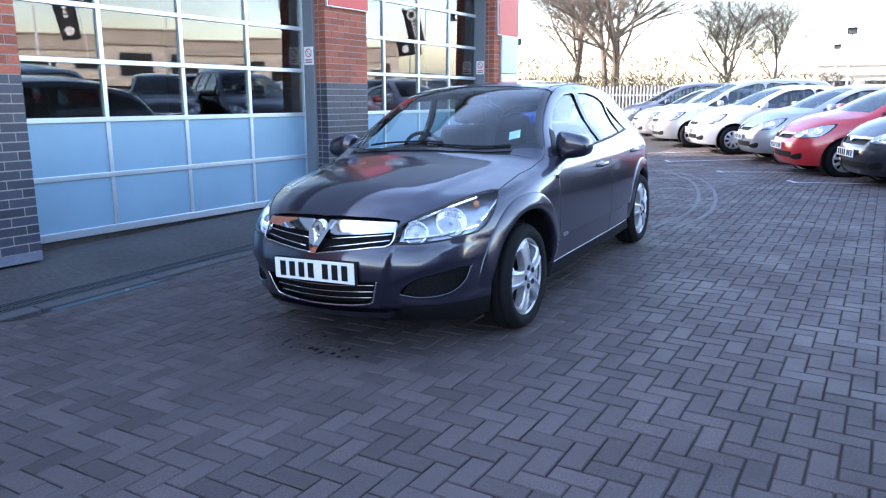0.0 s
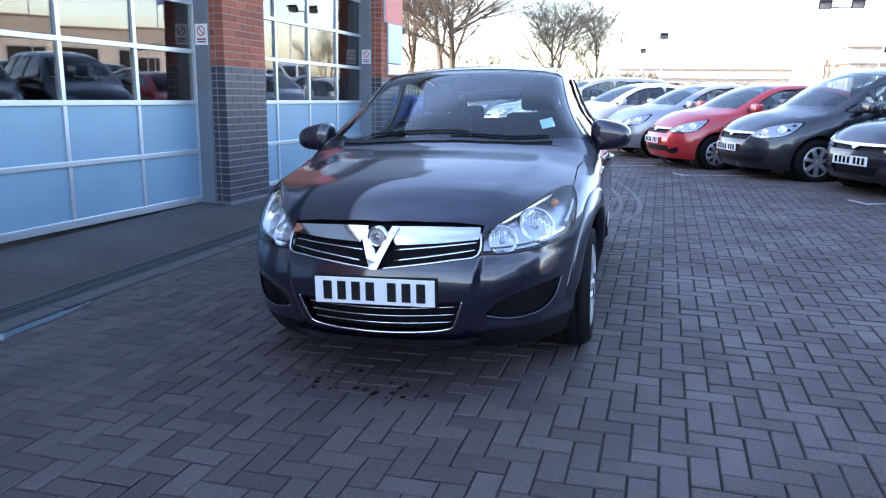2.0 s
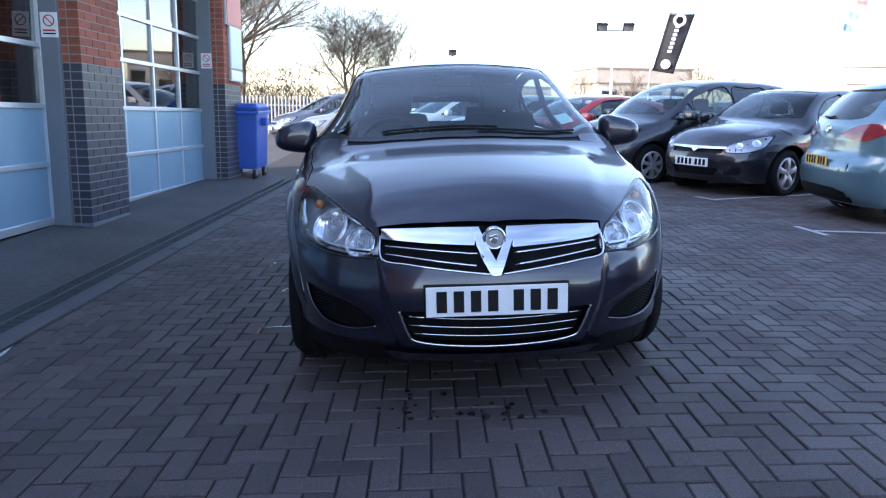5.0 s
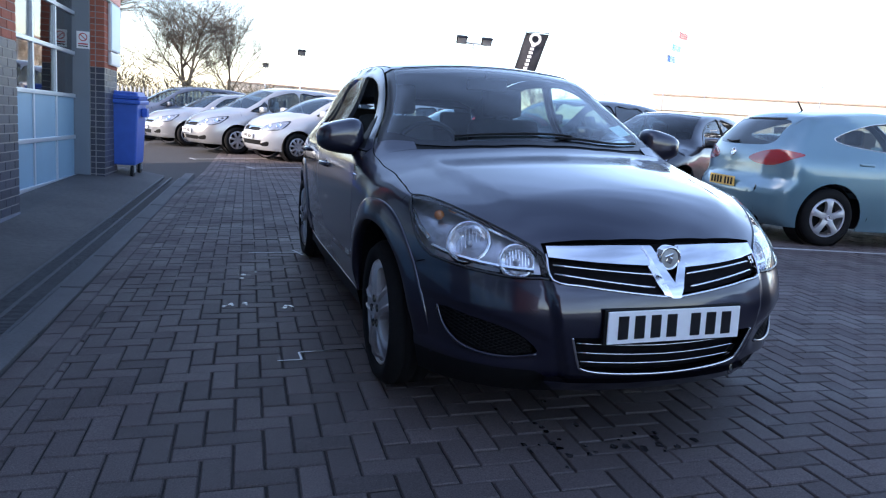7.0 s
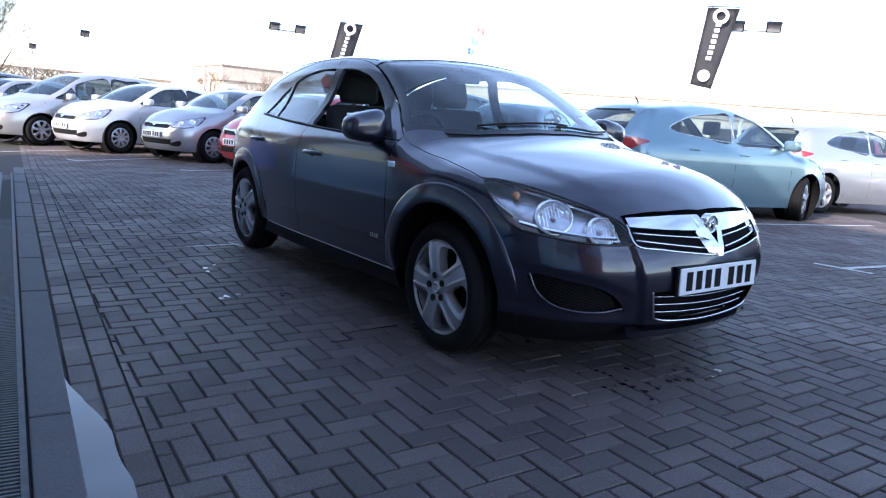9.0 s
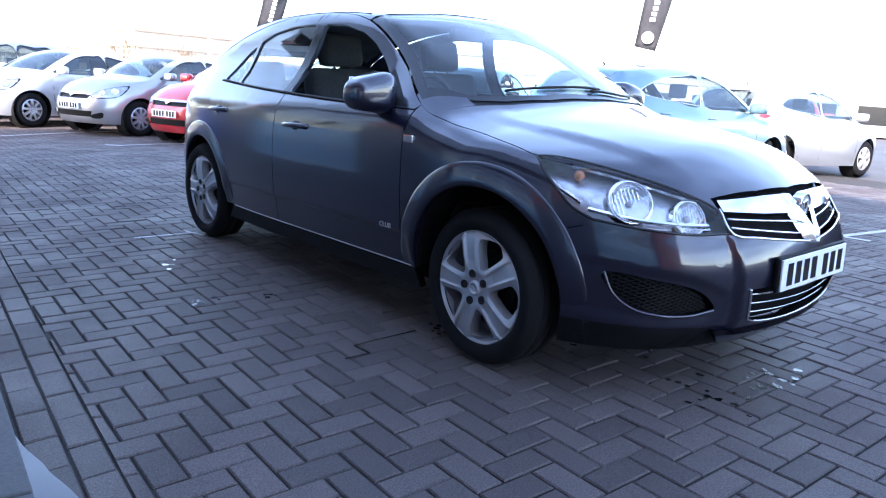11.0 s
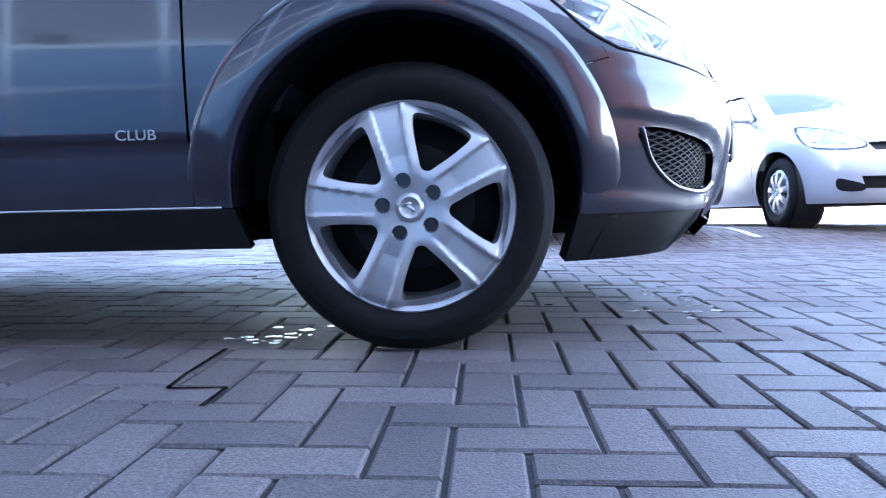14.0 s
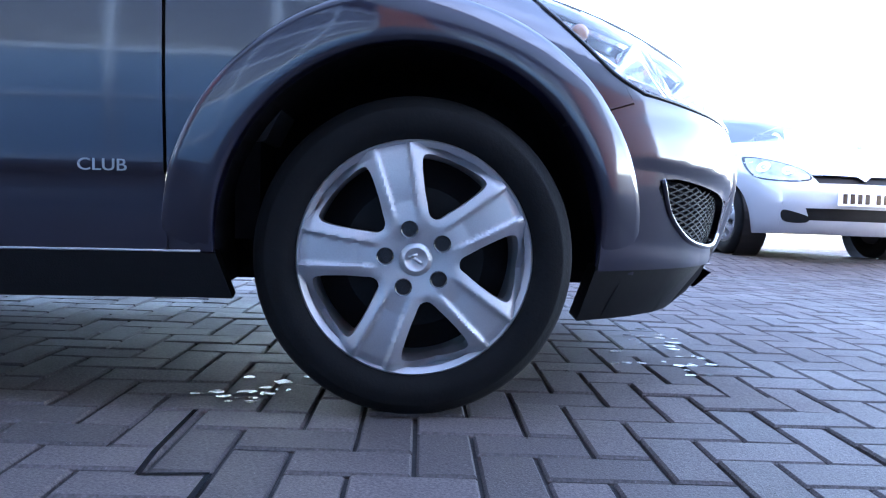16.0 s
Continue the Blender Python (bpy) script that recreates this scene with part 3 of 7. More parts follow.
def parked_car(name, m, spec, mat, label, group="parked cars", steer=0.0, front_plate=M_PLATEW, rear_plate=M_PLATEY):
    """A parked car built from its shape: body, glass, lamps, grille, plates, mirrors and wheels."""
    shape = spec["shape"]
    car = thing(name, m, label, "car", group)
    cache = spec.setdefault("cache", {})
    if not cache:
        fl = body_frame(shape, spec)
        zs, fy, zs2, ry, g, gx = fl
        step = spec.get("step", 0.09)
        windows = [smooth_line(w, True, 4) for w in spec["windows"]]
        so = side_outline(shape, spec, fl)
        xf, xr, zb, zl, zt = spec["xf"], spec["xr"], spec["zb"], spec["zl"], spec["zt"]
        pieces = []
        for mir in (False, True):
            pieces.append(skin(shape, "side", so, windows, step, 0, 0.012, mir))
        # bonnet, screen and roof from above
        xs = np.linspace(-xf, xf, 13)
        fe = [(x, y) for x, y in zip(xs, shape.solve("front", xs, np.full(13, zl))[0][:, 1])]
        xs2 = np.linspace(xr, -xr, 13)
        re_ = [(x, y) for x, y in zip(xs2, shape.solve("rear", xs2, np.full(13, zt))[0][:, 1])]
        right = [(x, p[1]) for x, p in zip(gx, [(0, q[0]) for q in g])][1:-1]
        left = [(-x, y) for x, y in right[::-1]]
        y0, y1, inset = spec["screen"]
        bow = spec.get("bow", 0.26)
        gy = np.array([q[0] for q in g])

        def edge(y):
            return float(np.interp(y, gy, gx)) - inset
        half = [(0.0, y0 - bow), (edge(y0) * 0.5, y0 - bow * 0.72), (edge(y0) * 0.85, y0 - bow * 0.2)] + [(edge(y), y) for y in np.linspace(y0, y1, 7)] + [(edge(y1) * 0.6, y1 - 0.05), (0.0, y1 - 0.07)]
        screen = mirrored(half)
        pieces.append(skin(shape, "top", fe + right + re_ + left, [screen], step, 0, 0.012))
        lamp = smooth_line(spec["headlamp"], True, 4)
        lamp2 = [(-x, z) for x, z in lamp]
        grille = spec["grille"]
        low = spec["intake"]
        fo = [(x, zb) for x in np.linspace(-xf, xf, 9)] + [(xf, z) for z in zs[1:]] + [(x, zl) for x in xs[::-1][1:-1]] + [(-xf, z) for z in zs[::-1][:-1]]
        pieces.append(skin(shape, "front", fo, [grille, low], step, 0, 0.012))
        rw = spec["rear_window"]
        ro = [(x, zb) for x in np.linspace(-xr, xr, 9)] + [(xr, z) for z in zs2[::-1][1:]] + [(x, zt) for x in np.linspace(xr, -xr, 9)[1:-1]] + [(-xr, z) for z in zs2[:-1]]
        pieces.append(skin(shape, "rear", ro, [rw], step, 0, 0.012))
        cache["body"] = pieces
        cache["screen"] = skin(shape, "top", screen, (), step, 0.004, 0)
        cache["windows"] = [(skin(shape, "side", w, (), step, 0.006, 0, mir)) for w in windows for mir in (False, True)]
        cache["rear_window"] = skin(shape, "rear", rw, (), step, 0.004, 0)
        cache["grille"] = [skin(shape, "front", q, (), step, 0.03, 0) for q in (grille, low)]
        cache["lamps"] = [skin(shape, "front", q, (), 0.06, -0.004, 0.02) for q in (lamp, lamp2)]
        tl = smooth_line(spec["tail_lamp"], True, 4)
        cache["tails"] = [skin(shape, spec.get("tail_view", "rear"), q, (), 0.06, -0.006, 0.02, mir) for q, mir in (((tl, False), (tl, True)) if spec.get("tail_view") == "side" else ((tl, False), ([(-x, z) for x, z in tl], False)))]
    key = "mesh"
    for nm_, pc in zip(("body_side", "body_side", "upper_body", "front_end", "rear_end"), cache["body"]):
        joined(nm_, [pc], mat, car)
    if key not in cache:
        cache[key] = []
        store = cache[key]
        store.append(joined("windscreen", [cache["screen"]], M_GLASS, car))
        for w in cache["windows"]:
            store.append(joined("side_window", [w], M_DARKGLASS, car))
        store.append(joined("rear_window", [cache["rear_window"]], M_DARKGLASS, car))
        for n_, q in zip(("grille", "air_intake"), cache["grille"]):
            store.append(joined(n_, [q], M_BLACK, car))
        for q in cache["lamps"]:
            store.append(joined("headlight", [q], M_HEADLAMP, car))
        # lamp surrounds and bowls, fog recesses, rear valance, window trim
        hl = spec["headlamp"]
        cx, cz = sum(p[0] for p in hl) / len(hl), sum(p[1] for p in hl) / len(hl)
        wx = max(p[0] for p in hl) - min(p[0] for p in hl)
        big = smooth_line([(cx + (x - cx) * 1.07, cz + (z - cz) * 1.12) for x, z in hl], True, 4)
        for s in (1, -1):
            store.append(joined("lamp_surround", [skin(shape, "front", [(s * x, z) for x, z in big], (), 0.06, -0.001, 0)], M_GLOSSBLACK, car))
            for dx, dz, r in ((0.20, 0.022, 0.058), (-0.20, -0.014, 0.046)):
                p, nr = (Vector(q[0]) for q in shape.solve("front", [s * (cx + dx * wx)], [cz + dz], -0.006))
                bm = lathe(bmesh.new(), [(r, 0.0), (r * 0.86, -0.004), (r * 0.8, 0.0), (r * 0.3, 0.003), (0.001, 0.001)], 24, "y")
                bmesh.ops.transform(bm, matrix=Matrix.Translation(p) @ Vector((0, -1, 0)).rotation_difference(nr).to_matrix().to_4x4(), verts=bm.verts[:])
                store.append(part("lamp_bowl", bm, M_CHROME, car, smooth=True))
            x1 = spec["xf"] - 0.02
            recess = smooth_line([(s * (x1 - 0.14), 0.285), (s * (x1 - 0.02), 0.285), (s * (x1 + 0.02), 0.33), (s * (x1 + 0.015), 0.385), (s * (x1 - 0.05), 0.37), (s * (x1 - 0.15), 0.33)], True, 3)
            store.append(joined("fog_recess", [skin(shape, "front", recess, (), 0.06, -0.002, 0)], M_BLACK, car))
        x1 = spec["xr"] + 0.02
        store.append(joined("rear_valance", [skin(shape, "rear", [(-x1, 0.20), (0, 0.20), (x1, 0.20), (x1 - 0.04, 0.30), (x1 - 0.2, 0.335), (0, 0.34), (0.2 - x1, 0.335), (0.04 - x1, 0.30)], (), 0.05, -0.010, 0.03)], M_BLACK, car))
        for mir in (False, True):
            for w in spec["windows"]:
                line = smooth_line(list(w) + [w[0]], False, 3)
                co = shape.solve("side", [q[0] for q in line], [q[1] for q in line], -0.001)[0] * ((-1 if mir else 1), 1, 1)
                store.append(part("window_trim", tube(bmesh.new(), [tuple(c) for c in co], 0.0055, 5, cap=False), spec.get("trim", M_BLACK), car, smooth=True))
        if spec.get("tail_badge"):
            zb_ = spec["tail_badge"]
            p, nr = (Vector(q[0]) for q in shape.solve("rear", [0.0], [zb_], -0.004))
            bm = lathe(bmesh.new(), [(0.045, 0.01), (0.045, -0.006), (0.036, -0.007), (0.034, -0.003), (0.001, -0.003)], 24, "y")
            bmesh.ops.transform(bm, matrix=Matrix.Translation(p) @ Vector((0, -1, 0)).rotation_difference(nr).to_matrix().to_4x4(), verts=bm.verts[:])
            store.append(part("tail_badge", bm, M_CHROME, car, smooth=True))
            line = [(0.0, zb_ + 0.13), (0.12, zb_ + 0.115), (0.26, zb_ + 0.125)]
            co = shape.solve("rear", [q[0] for q in line], [q[1] for q in line], -0.012)[0]
            store.append(part("rear_wiper", tube(bmesh.new(), [tuple(c) for c in co], 0.010, 6), M_BLACK, car))
            rl = [(x, 1.335) for x in np.linspace(-0.36, 0.36, 9)]
            co = shape.solve("rear", [q[0] for q in rl], [q[1] for q in rl], 0.004)[0]
            store.append(part("rear_spoiler", tube(bmesh.new(), [tuple(c) for c in co], 0.014, 8), M_GLOSSBLACK, car, smooth=True))
            top = float(shape.solve("top", [0.0], [3.45])[0][0, 2])
            store.append(part("aerial", tube(bmesh.new(), [(0, 3.45, top - 0.01), (0, 3.53, top + 0.10)], 0.012, 6, 0.006), M_BLACK, car))
        for q in cache["tails"]:
            store.append(joined("tail_light", [q], M_RED, car))
        L, ax = shape.length, shape.axles
        for nm_, dims in (("engine_tray", (-0.56, 0.56, 0.35, ax[0] - 0.37, 0.2, 0.6)), ("floor_pan", (-0.72, 0.72, ax[0] + 0.38, ax[1] - 0.38, 0.19, 0.52)), ("underbody", (-0.5, 0.5, 0.3, L - 0.25, 0.21, 0.5)), ("boot_floor", (-0.66, 0.66, ax[1] + 0.38, L - 0.25, 0.25, 0.55))):
            store.append(boxed(nm_, dims, M_BLACK, car))
        for a in ax:
            for sx in (-1, 1):
                store.append(part("arch_liner", lathe(bmesh.new(), [(0.355, 0.02), (0.355, 0.38 * 0.62)], 32, "x", (0.55 if sx > 0 else -0.80, a, shape.hub)), M_BLACK, car))
        bm = bmesh.new()
        sy = spec["screen"][0]
        box(bm, -0.66, 0.66, sy - 0.12, sy + 0.25, 0.5, spec["belt"] - 0.06, 0.05)
        store.append(part("dashboard", bm, M_CABIN, car))
        for sx in (-0.36, 0.36):
            bm = bmesh.new()
            box(bm, sx - 0.24, sx + 0.24, sy + 0.55, sy + 1.05, 0.35, 0.52, 0.05)
            box(bm, sx - 0.23, sx + 0.23, sy + 0.98, sy + 1.12, 0.45, spec["belt"] + 0.07, 0.05, )
            box(bm, sx - 0.13, sx + 0.13, sy + 1.04, sy + 1.13, spec["belt"] + 0.10, spec["belt"] + 0.29, 0.04)
            store.append(part("front_seat", bm, M_FABRIC, car))
        bm = bmesh.new()
        box(bm, -0.62, 0.62, sy + 1.85, sy + 2.0, 0.4, spec["belt"] + 0.02, 0.05)
        for sx in (-0.35, 0.35):
            box(bm, sx - 0.13, sx + 0.13, sy + 1.9, sy + 1.98, spec["belt"], spec["belt"] + 0.17, 0.03)
        store.append(part("rear_bench", bm, M_FABRIC, car))
        for mx in (-1, 1):
            bm = bmesh.new()
            box(bm, -0.11, 0.11, -0.055, 0.07, -0.07, 0.07, 0.04)
            box(bm, -0.19, -0.06, -0.02, 0.04, -0.075, -0.03, 0.012)
            if mx < 0:
                bmesh.ops.scale(bm, vec=(-1, 1, 1), verts=bm.verts[:])
                bmesh.ops.reverse_faces(bm, faces=bm.faces[:])
            my, mz = spec["mirror"]
            hx = float(shape.solve("side", [my], [mz])[0][0, 0])
            bmesh.ops.translate(bm, vec=(mx * (hx + 0.14), my, mz + 0.04), verts=bm.verts[:])
            me = part("door_mirror", bm, mat, car, smooth=True)
            store.append(me)
    else:
        for o in cache[key]:
            c = new(o.name.split(".")[0], o.data)
            c.parent = car
            if c.name.startswith("door_mirror"):
                c.data = c.data.copy()
                c.data.materials[0] = mat
    # door shut lines, handles and chrome badge bar
    for nm, y0, z0, y1, z1, w in spec.get("seams", ()):
        for mir in (False, True):
            line = [(y0 - w, z0), (y0 + w, z0), (y1 + w, z1), (y1 - w, z1)]
            k = ("seam", nm, y0, mir)
            if k not in cache:
                cache[k] = skin(shape, "side", line, (), 0.2, -0.002, 0, mir)
            joined("shut_line", [cache[k]], M_BLACK, car)
    for y, z in spec.get("handles", ()):
        for sx in (-1, 1):
            hx = float(shape.solve("side", [y], [z])[0][0, 0])
            bm = bmesh.new()
            box(bm, sx * hx - 0.012, sx * hx + 0.022, y - 0.09, y + 0.09, z - 0.014, z + 0.014, 0.01)
            part("door_handle", bm, mat, car, smooth=True)
    bar = spec.get("bar")
    if bar:
        z0, z1, hw = bar
        out = [(-hw, z1), (-hw, z0), (-0.06, z0 - 0.01), (0, z0 - 0.05), (0.06, z0 - 0.01), (hw, z0), (hw, z1)]
        if "bar_skin" not in cache:
            cache["bar_skin"] = skin(shape, "front", out, (), 0.06, -0.004, 0.02)
        joined("grille_bar", [cache["bar_skin"]], M_CHROME, car)
    fy, fz = spec["plate_f"]
    if front_plate:
        yy = float(shape.solve("front", [0.0], [fz])[0][0, 1])
        plate(car, yy - 0.012, fz, front_plate, True)
    if rear_plate:
        zz = spec["plate_r"]
        yy = float(shape.solve("rear", [0.0], [zz])[0][0, 1])
        plate(car, yy + 0.012, zz, rear_plate, False)
    for a, st in zip(shape.axles, (steer, 0.0)):
        hw = float(shape.solve("side", [a], [0.72])[0][0, 0])
        for right in (True, False):
            wheel(car, (-1 if right else 1) * (hw - 0.045), a, shape.hub, right, spec["wheel"], shape.hub + 0.002, spec.get("rim", 0.2), 0.2, st)
    return car


M_HEADLAMP = material("headlamp_unit", (0.30, 0.32, 0.36), rough=0.12, metal=0.6, noise_scale=18, noise_amount=0.25, coat=1.0)

FRONT = ((0.14, 0.16), (0.20, 0.09), (0.26, 0.045), (0.35, 0.015), (0.45, 0.0), (0.52, 0.008), (0.60, 0.03), (0.68, 0.065), (0.74, 0.12), (0.82, 0.22), (0.95, 0.45))
REAR = ((0.14, 0.18), (0.25, 0.05), (0.40, 0.0), (0.55, 0.01), (0.62, 0.05), (0.80, 0.09), (0.95, 0.14), (1.10, 0.26), (1.25, 0.40), (1.36, 0.52), (1.5, 0.70))
TUMBLE = ((0.12, -0.06), (0.20, -0.04), (0.30, -0.020), (0.45, -0.006), (0.60, 0.0), (0.72, -0.003), (0.84, -0.014), (0.90, -0.030), (0.96, -0.052), (1.10, -0.112), (1.25, -0.180), (1.42, -0.265))
WIDE = ((0, 0.80), (0.35, 0.832), (0.7, 0.858), (1.1, 0.866), (1.6, 0.874), (2.5, 0.876), (3.2, 0.874), (3.7, 0.855), (4.0, 0.825), (4.25, 0.78))

def bumper_relief(ax, z):
    """How far the bumper stands proud: a raised middle with folded flanks and a scoop at each corner."""
    fold = np.interp(z, (0.24, 0.39, 0.58), (0.350, 0.398, 0.432))
    middle = (0.021 * ease((fold - ax) / 0.032 + 0.5) - 0.010) * ease((0.612 - z) / 0.05) * ease((z - 0.20) / 0.05)
    top = np.interp(ax, (0.40, 0.56, 0.76), (0.385, 0.452, 0.492))
    low = np.interp(ax, (0.40, 0.60, 0.76), (0.265, 0.245, 0.27))
    scoop = 0.014 * ease((top - z) / 0.035) * ease((z - low) / 0.05) * ease((ax - 0.40) / 0.07) * ease((0.80 - ax) / 0.05)
    return middle - scoop


HERO_FRONT = tuple((z, y + 0.030) for z, y in FRONT)
HERO_WIDE = ((0, 0.80), (0.35, 0.846), (0.7, 0.876), (1.1, 0.876), (1.6, 0.876), (2.5, 0.876), (3.2, 0.854), (3.7, 0.828), (4.0, 0.772), (4.25, 0.74))
HERO_TUMBLE = ((0.12, -0.06), (0.20, -0.04), (0.30, -0.020), (0.45, -0.006), (0.60, 0.0), (0.72, -0.003), (0.84, -0.014), (0.90, -0.031), (0.96, -0.074), (1.10, -0.182), (1.25, -0.246), (1.42, -0.284))
HERO_TOP = ((-0.1, 0.56), (0.0, 0.66), (0.08, 0.725), (0.2, 0.79), (0.4, 0.855), (0.7, 0.915), (1.0, 0.962), (1.06, 0.983), (1.3, 1.122), (1.6, 1.272), (1.85, 1.374), (2.05, 1.410), (2.3, 1.428), (2.6, 1.438), (2.9, 1.434),
            (3.2, 1.410), (3.5, 1.360), (3.75, 1.305), (3.95, 1.21), (4.1, 1.05), (4.25, 0.8))
SHAPE_HATCH = Shape(4.25, HERO_TOP, HERO_WIDE, HERO_TUMBLE, HERO_FRONT, REAR, (0.30, 1.14), (0.90, 3.514), hub=0.305, flare=0.0, crease=(0.425, 0.008), relief=bumper_relief)


def lower(pts, k=0.92, z0=0.9):
    """Draws the part of a profile above z0 down."""
    return tuple((a, z if z < z0 else z0 + (z - z0) * k) for a, z in pts)


# a small rounded hatchback
SHAPE_SMALL = Shape(3.95, lower(((-0.1, 0.60), (0.0, 0.70), (0.08, 0.78), (0.2, 0.86), (0.4, 0.93), (0.65, 0.99), (0.85, 1.035), (0.95, 1.07), (1.2, 1.20), (1.5, 1.345), (1.75, 1.43), (2.0, 1.475), (2.3, 1.49), (2.6, 1.48), (2.9, 1.45), (3.2, 1.40), (3.45, 1.335),
                           (3.65, 1.24), (3.8, 1.08), (3.95, 0.85))), tuple((a * 0.93, b * 0.975) for a, b in WIDE), tuple((a + 0.03, b) for a, b in TUMBLE), FRONT, REAR, (0.36, 1.3), (0.80, 3.31), hub=0.30, arch=0.355, flare=0.0)
SMALL = dict(shape=SHAPE_SMALL, xf=0.60, xr=0.60, zb=0.19, zl=0.74, zt=1.0, belt=0.98, step=0.11,
             gutter=lower(((0.55, 0.86), (0.8, 0.93), (1.1, 0.99), (1.35, 1.14), (1.6, 1.28), (1.85, 1.385), (2.2, 1.43), (2.6, 1.415), (3.0, 1.36), (3.35, 1.27), (3.6, 1.14))),
             windows=[lower(w_) for w_ in (((1.25, 0.99), (1.42, 1.10), (1.7, 1.27), (1.95, 1.36), (2.2, 1.375), (2.36, 1.37), (2.42, 1.02), (1.9, 0.985)), ((2.50, 1.025), (2.44, 1.365), (2.7, 1.35), (2.95, 1.29), (3.12, 1.18), (3.16, 1.07), (2.9, 1.04)))],
             screen=(1.12, 1.86, 0.055), headlamp=((0.42, 0.64), (0.44, 0.71), (0.56, 0.78), (0.68, 0.83), (0.72, 0.82), (0.73, 0.72), (0.69, 0.65), (0.55, 0.625)),
             grille=[(-0.36, 0.60), (0.36, 0.60), (0.40, 0.67), (-0.40, 0.67)], intake=[(-0.42, 0.30), (0.42, 0.30), (0.46, 0.40), (-0.46, 0.40)], bar=(0.675, 0.70, 0.40),
             rear_window=[(-0.42, 1.02 - 0.12), (0.42, 0.90), (0.42, 0.97), (-0.42, 0.97)], tail_lamp=((0.50, 0.72), (0.58, 0.72), (0.60, 0.95), (0.56, 0.98), (0.50, 0.95)),
             mirror=(1.32, 1.0), plate_f=(0, 0.48), plate_r=0.62, wheel="ten", rim=0.195,
             seams=(("a", 1.22, 0.30, 1.18, 0.93, 0.004), ("b", 2.46, 0.30, 2.47, 1.0, 0.004)), handles=((2.28, 0.86),))
# a five-door hatch with a dropping roof
HATCH = dict(shape=SHAPE_HATCH, xf=0.60, xr=0.60, zb=0.18, zl=0.66, zt=0.99, belt=0.95, step=0.1,
             gutter=((0.55, 0.80), (0.8, 0.865), (1.1, 0.91), (1.32, 0.965), (1.6, 1.13), (1.85, 1.27), (2.05, 1.345), (2.3, 1.375), (2.6, 1.38), (2.93, 1.355), (3.3, 1.29), (3.6, 1.20), (3.85, 1.08)),
             windows=[((1.50, 0.93), (1.62, 1.04), (1.82, 1.19), (2.0, 1.275), (2.2, 1.315), (2.36, 1.322), (2.42, 0.97), (1.9, 0.945)), ((2.50, 0.975), (2.44, 1.322), (2.7, 1.318), (2.99, 1.275), (3.17, 1.21), (3.33, 1.10), (3.39, 1.03), (3.0, 1.0))],
             screen=(1.34, 1.98, 0.06), headlamp=((0.43, 0.58), (0.44, 0.655), (0.54, 0.715), (0.66, 0.765), (0.74, 0.78), (0.755, 0.70), (0.73, 0.62), (0.6, 0.575)),
             grille=[(-0.38, 0.55), (0.38, 0.55), (0.41, 0.62), (-0.41, 0.62)], intake=[(-0.30, 0.26), (0.30, 0.26), (0.36, 0.36), (-0.36, 0.36)], bar=(0.615, 0.64, 0.42),
             rear_window=[(-0.46, 0.90), (0.46, 0.90), (0.44, 0.96), (-0.44, 0.96)], tail_lamp=((0.40, 0.82), (0.52, 0.80), (0.70, 0.84), (0.74, 0.90), (0.70, 0.93), (0.55, 0.92)),
             mirror=(1.5, 0.95), plate_f=(0, 0.43), plate_r=0.66, wheel="five_sport", rim=0.21,
             seams=(("a", 1.345, 0.28, 1.345, 0.90, 0.004), ("b", 2.455, 0.28, 2.455, 0.95, 0.004), ("c", 3.1, 0.30, 3.1, 0.34, 0.004)), handles=((2.24, 0.81), (3.2, 0.84)))
# a tall people carrier
SHAPE_MPV = Shape(4.46, ((-0.1, 0.62), (0.0, 0.72), (0.08, 0.79), (0.2, 0.86), (0.4, 0.92), (0.65, 0.98), (0.85, 1.03), (0.95, 1.07), (1.25, 1.23), (1.55, 1.39), (1.85, 1.52), (2.1, 1.585), (2.4, 1.62), (2.8, 1.635), (3.3, 1.63), (3.8, 1.60), (4.1, 1.55),
                         (4.25, 1.45), (4.36, 1.2), (4.46, 0.9)), tuple((a * 1.05, b * 1.02) for a, b in WIDE), tuple((a + (0.06 if a > 0.7 else 0), b) for a, b in TUMBLE) + ((1.7, -0.36),), FRONT, tuple((a * 1.15, b * 0.55) for a, b in REAR),
                  (0.36, 1.1), (0.90, 3.60), hub=0.31, flare=0.0)
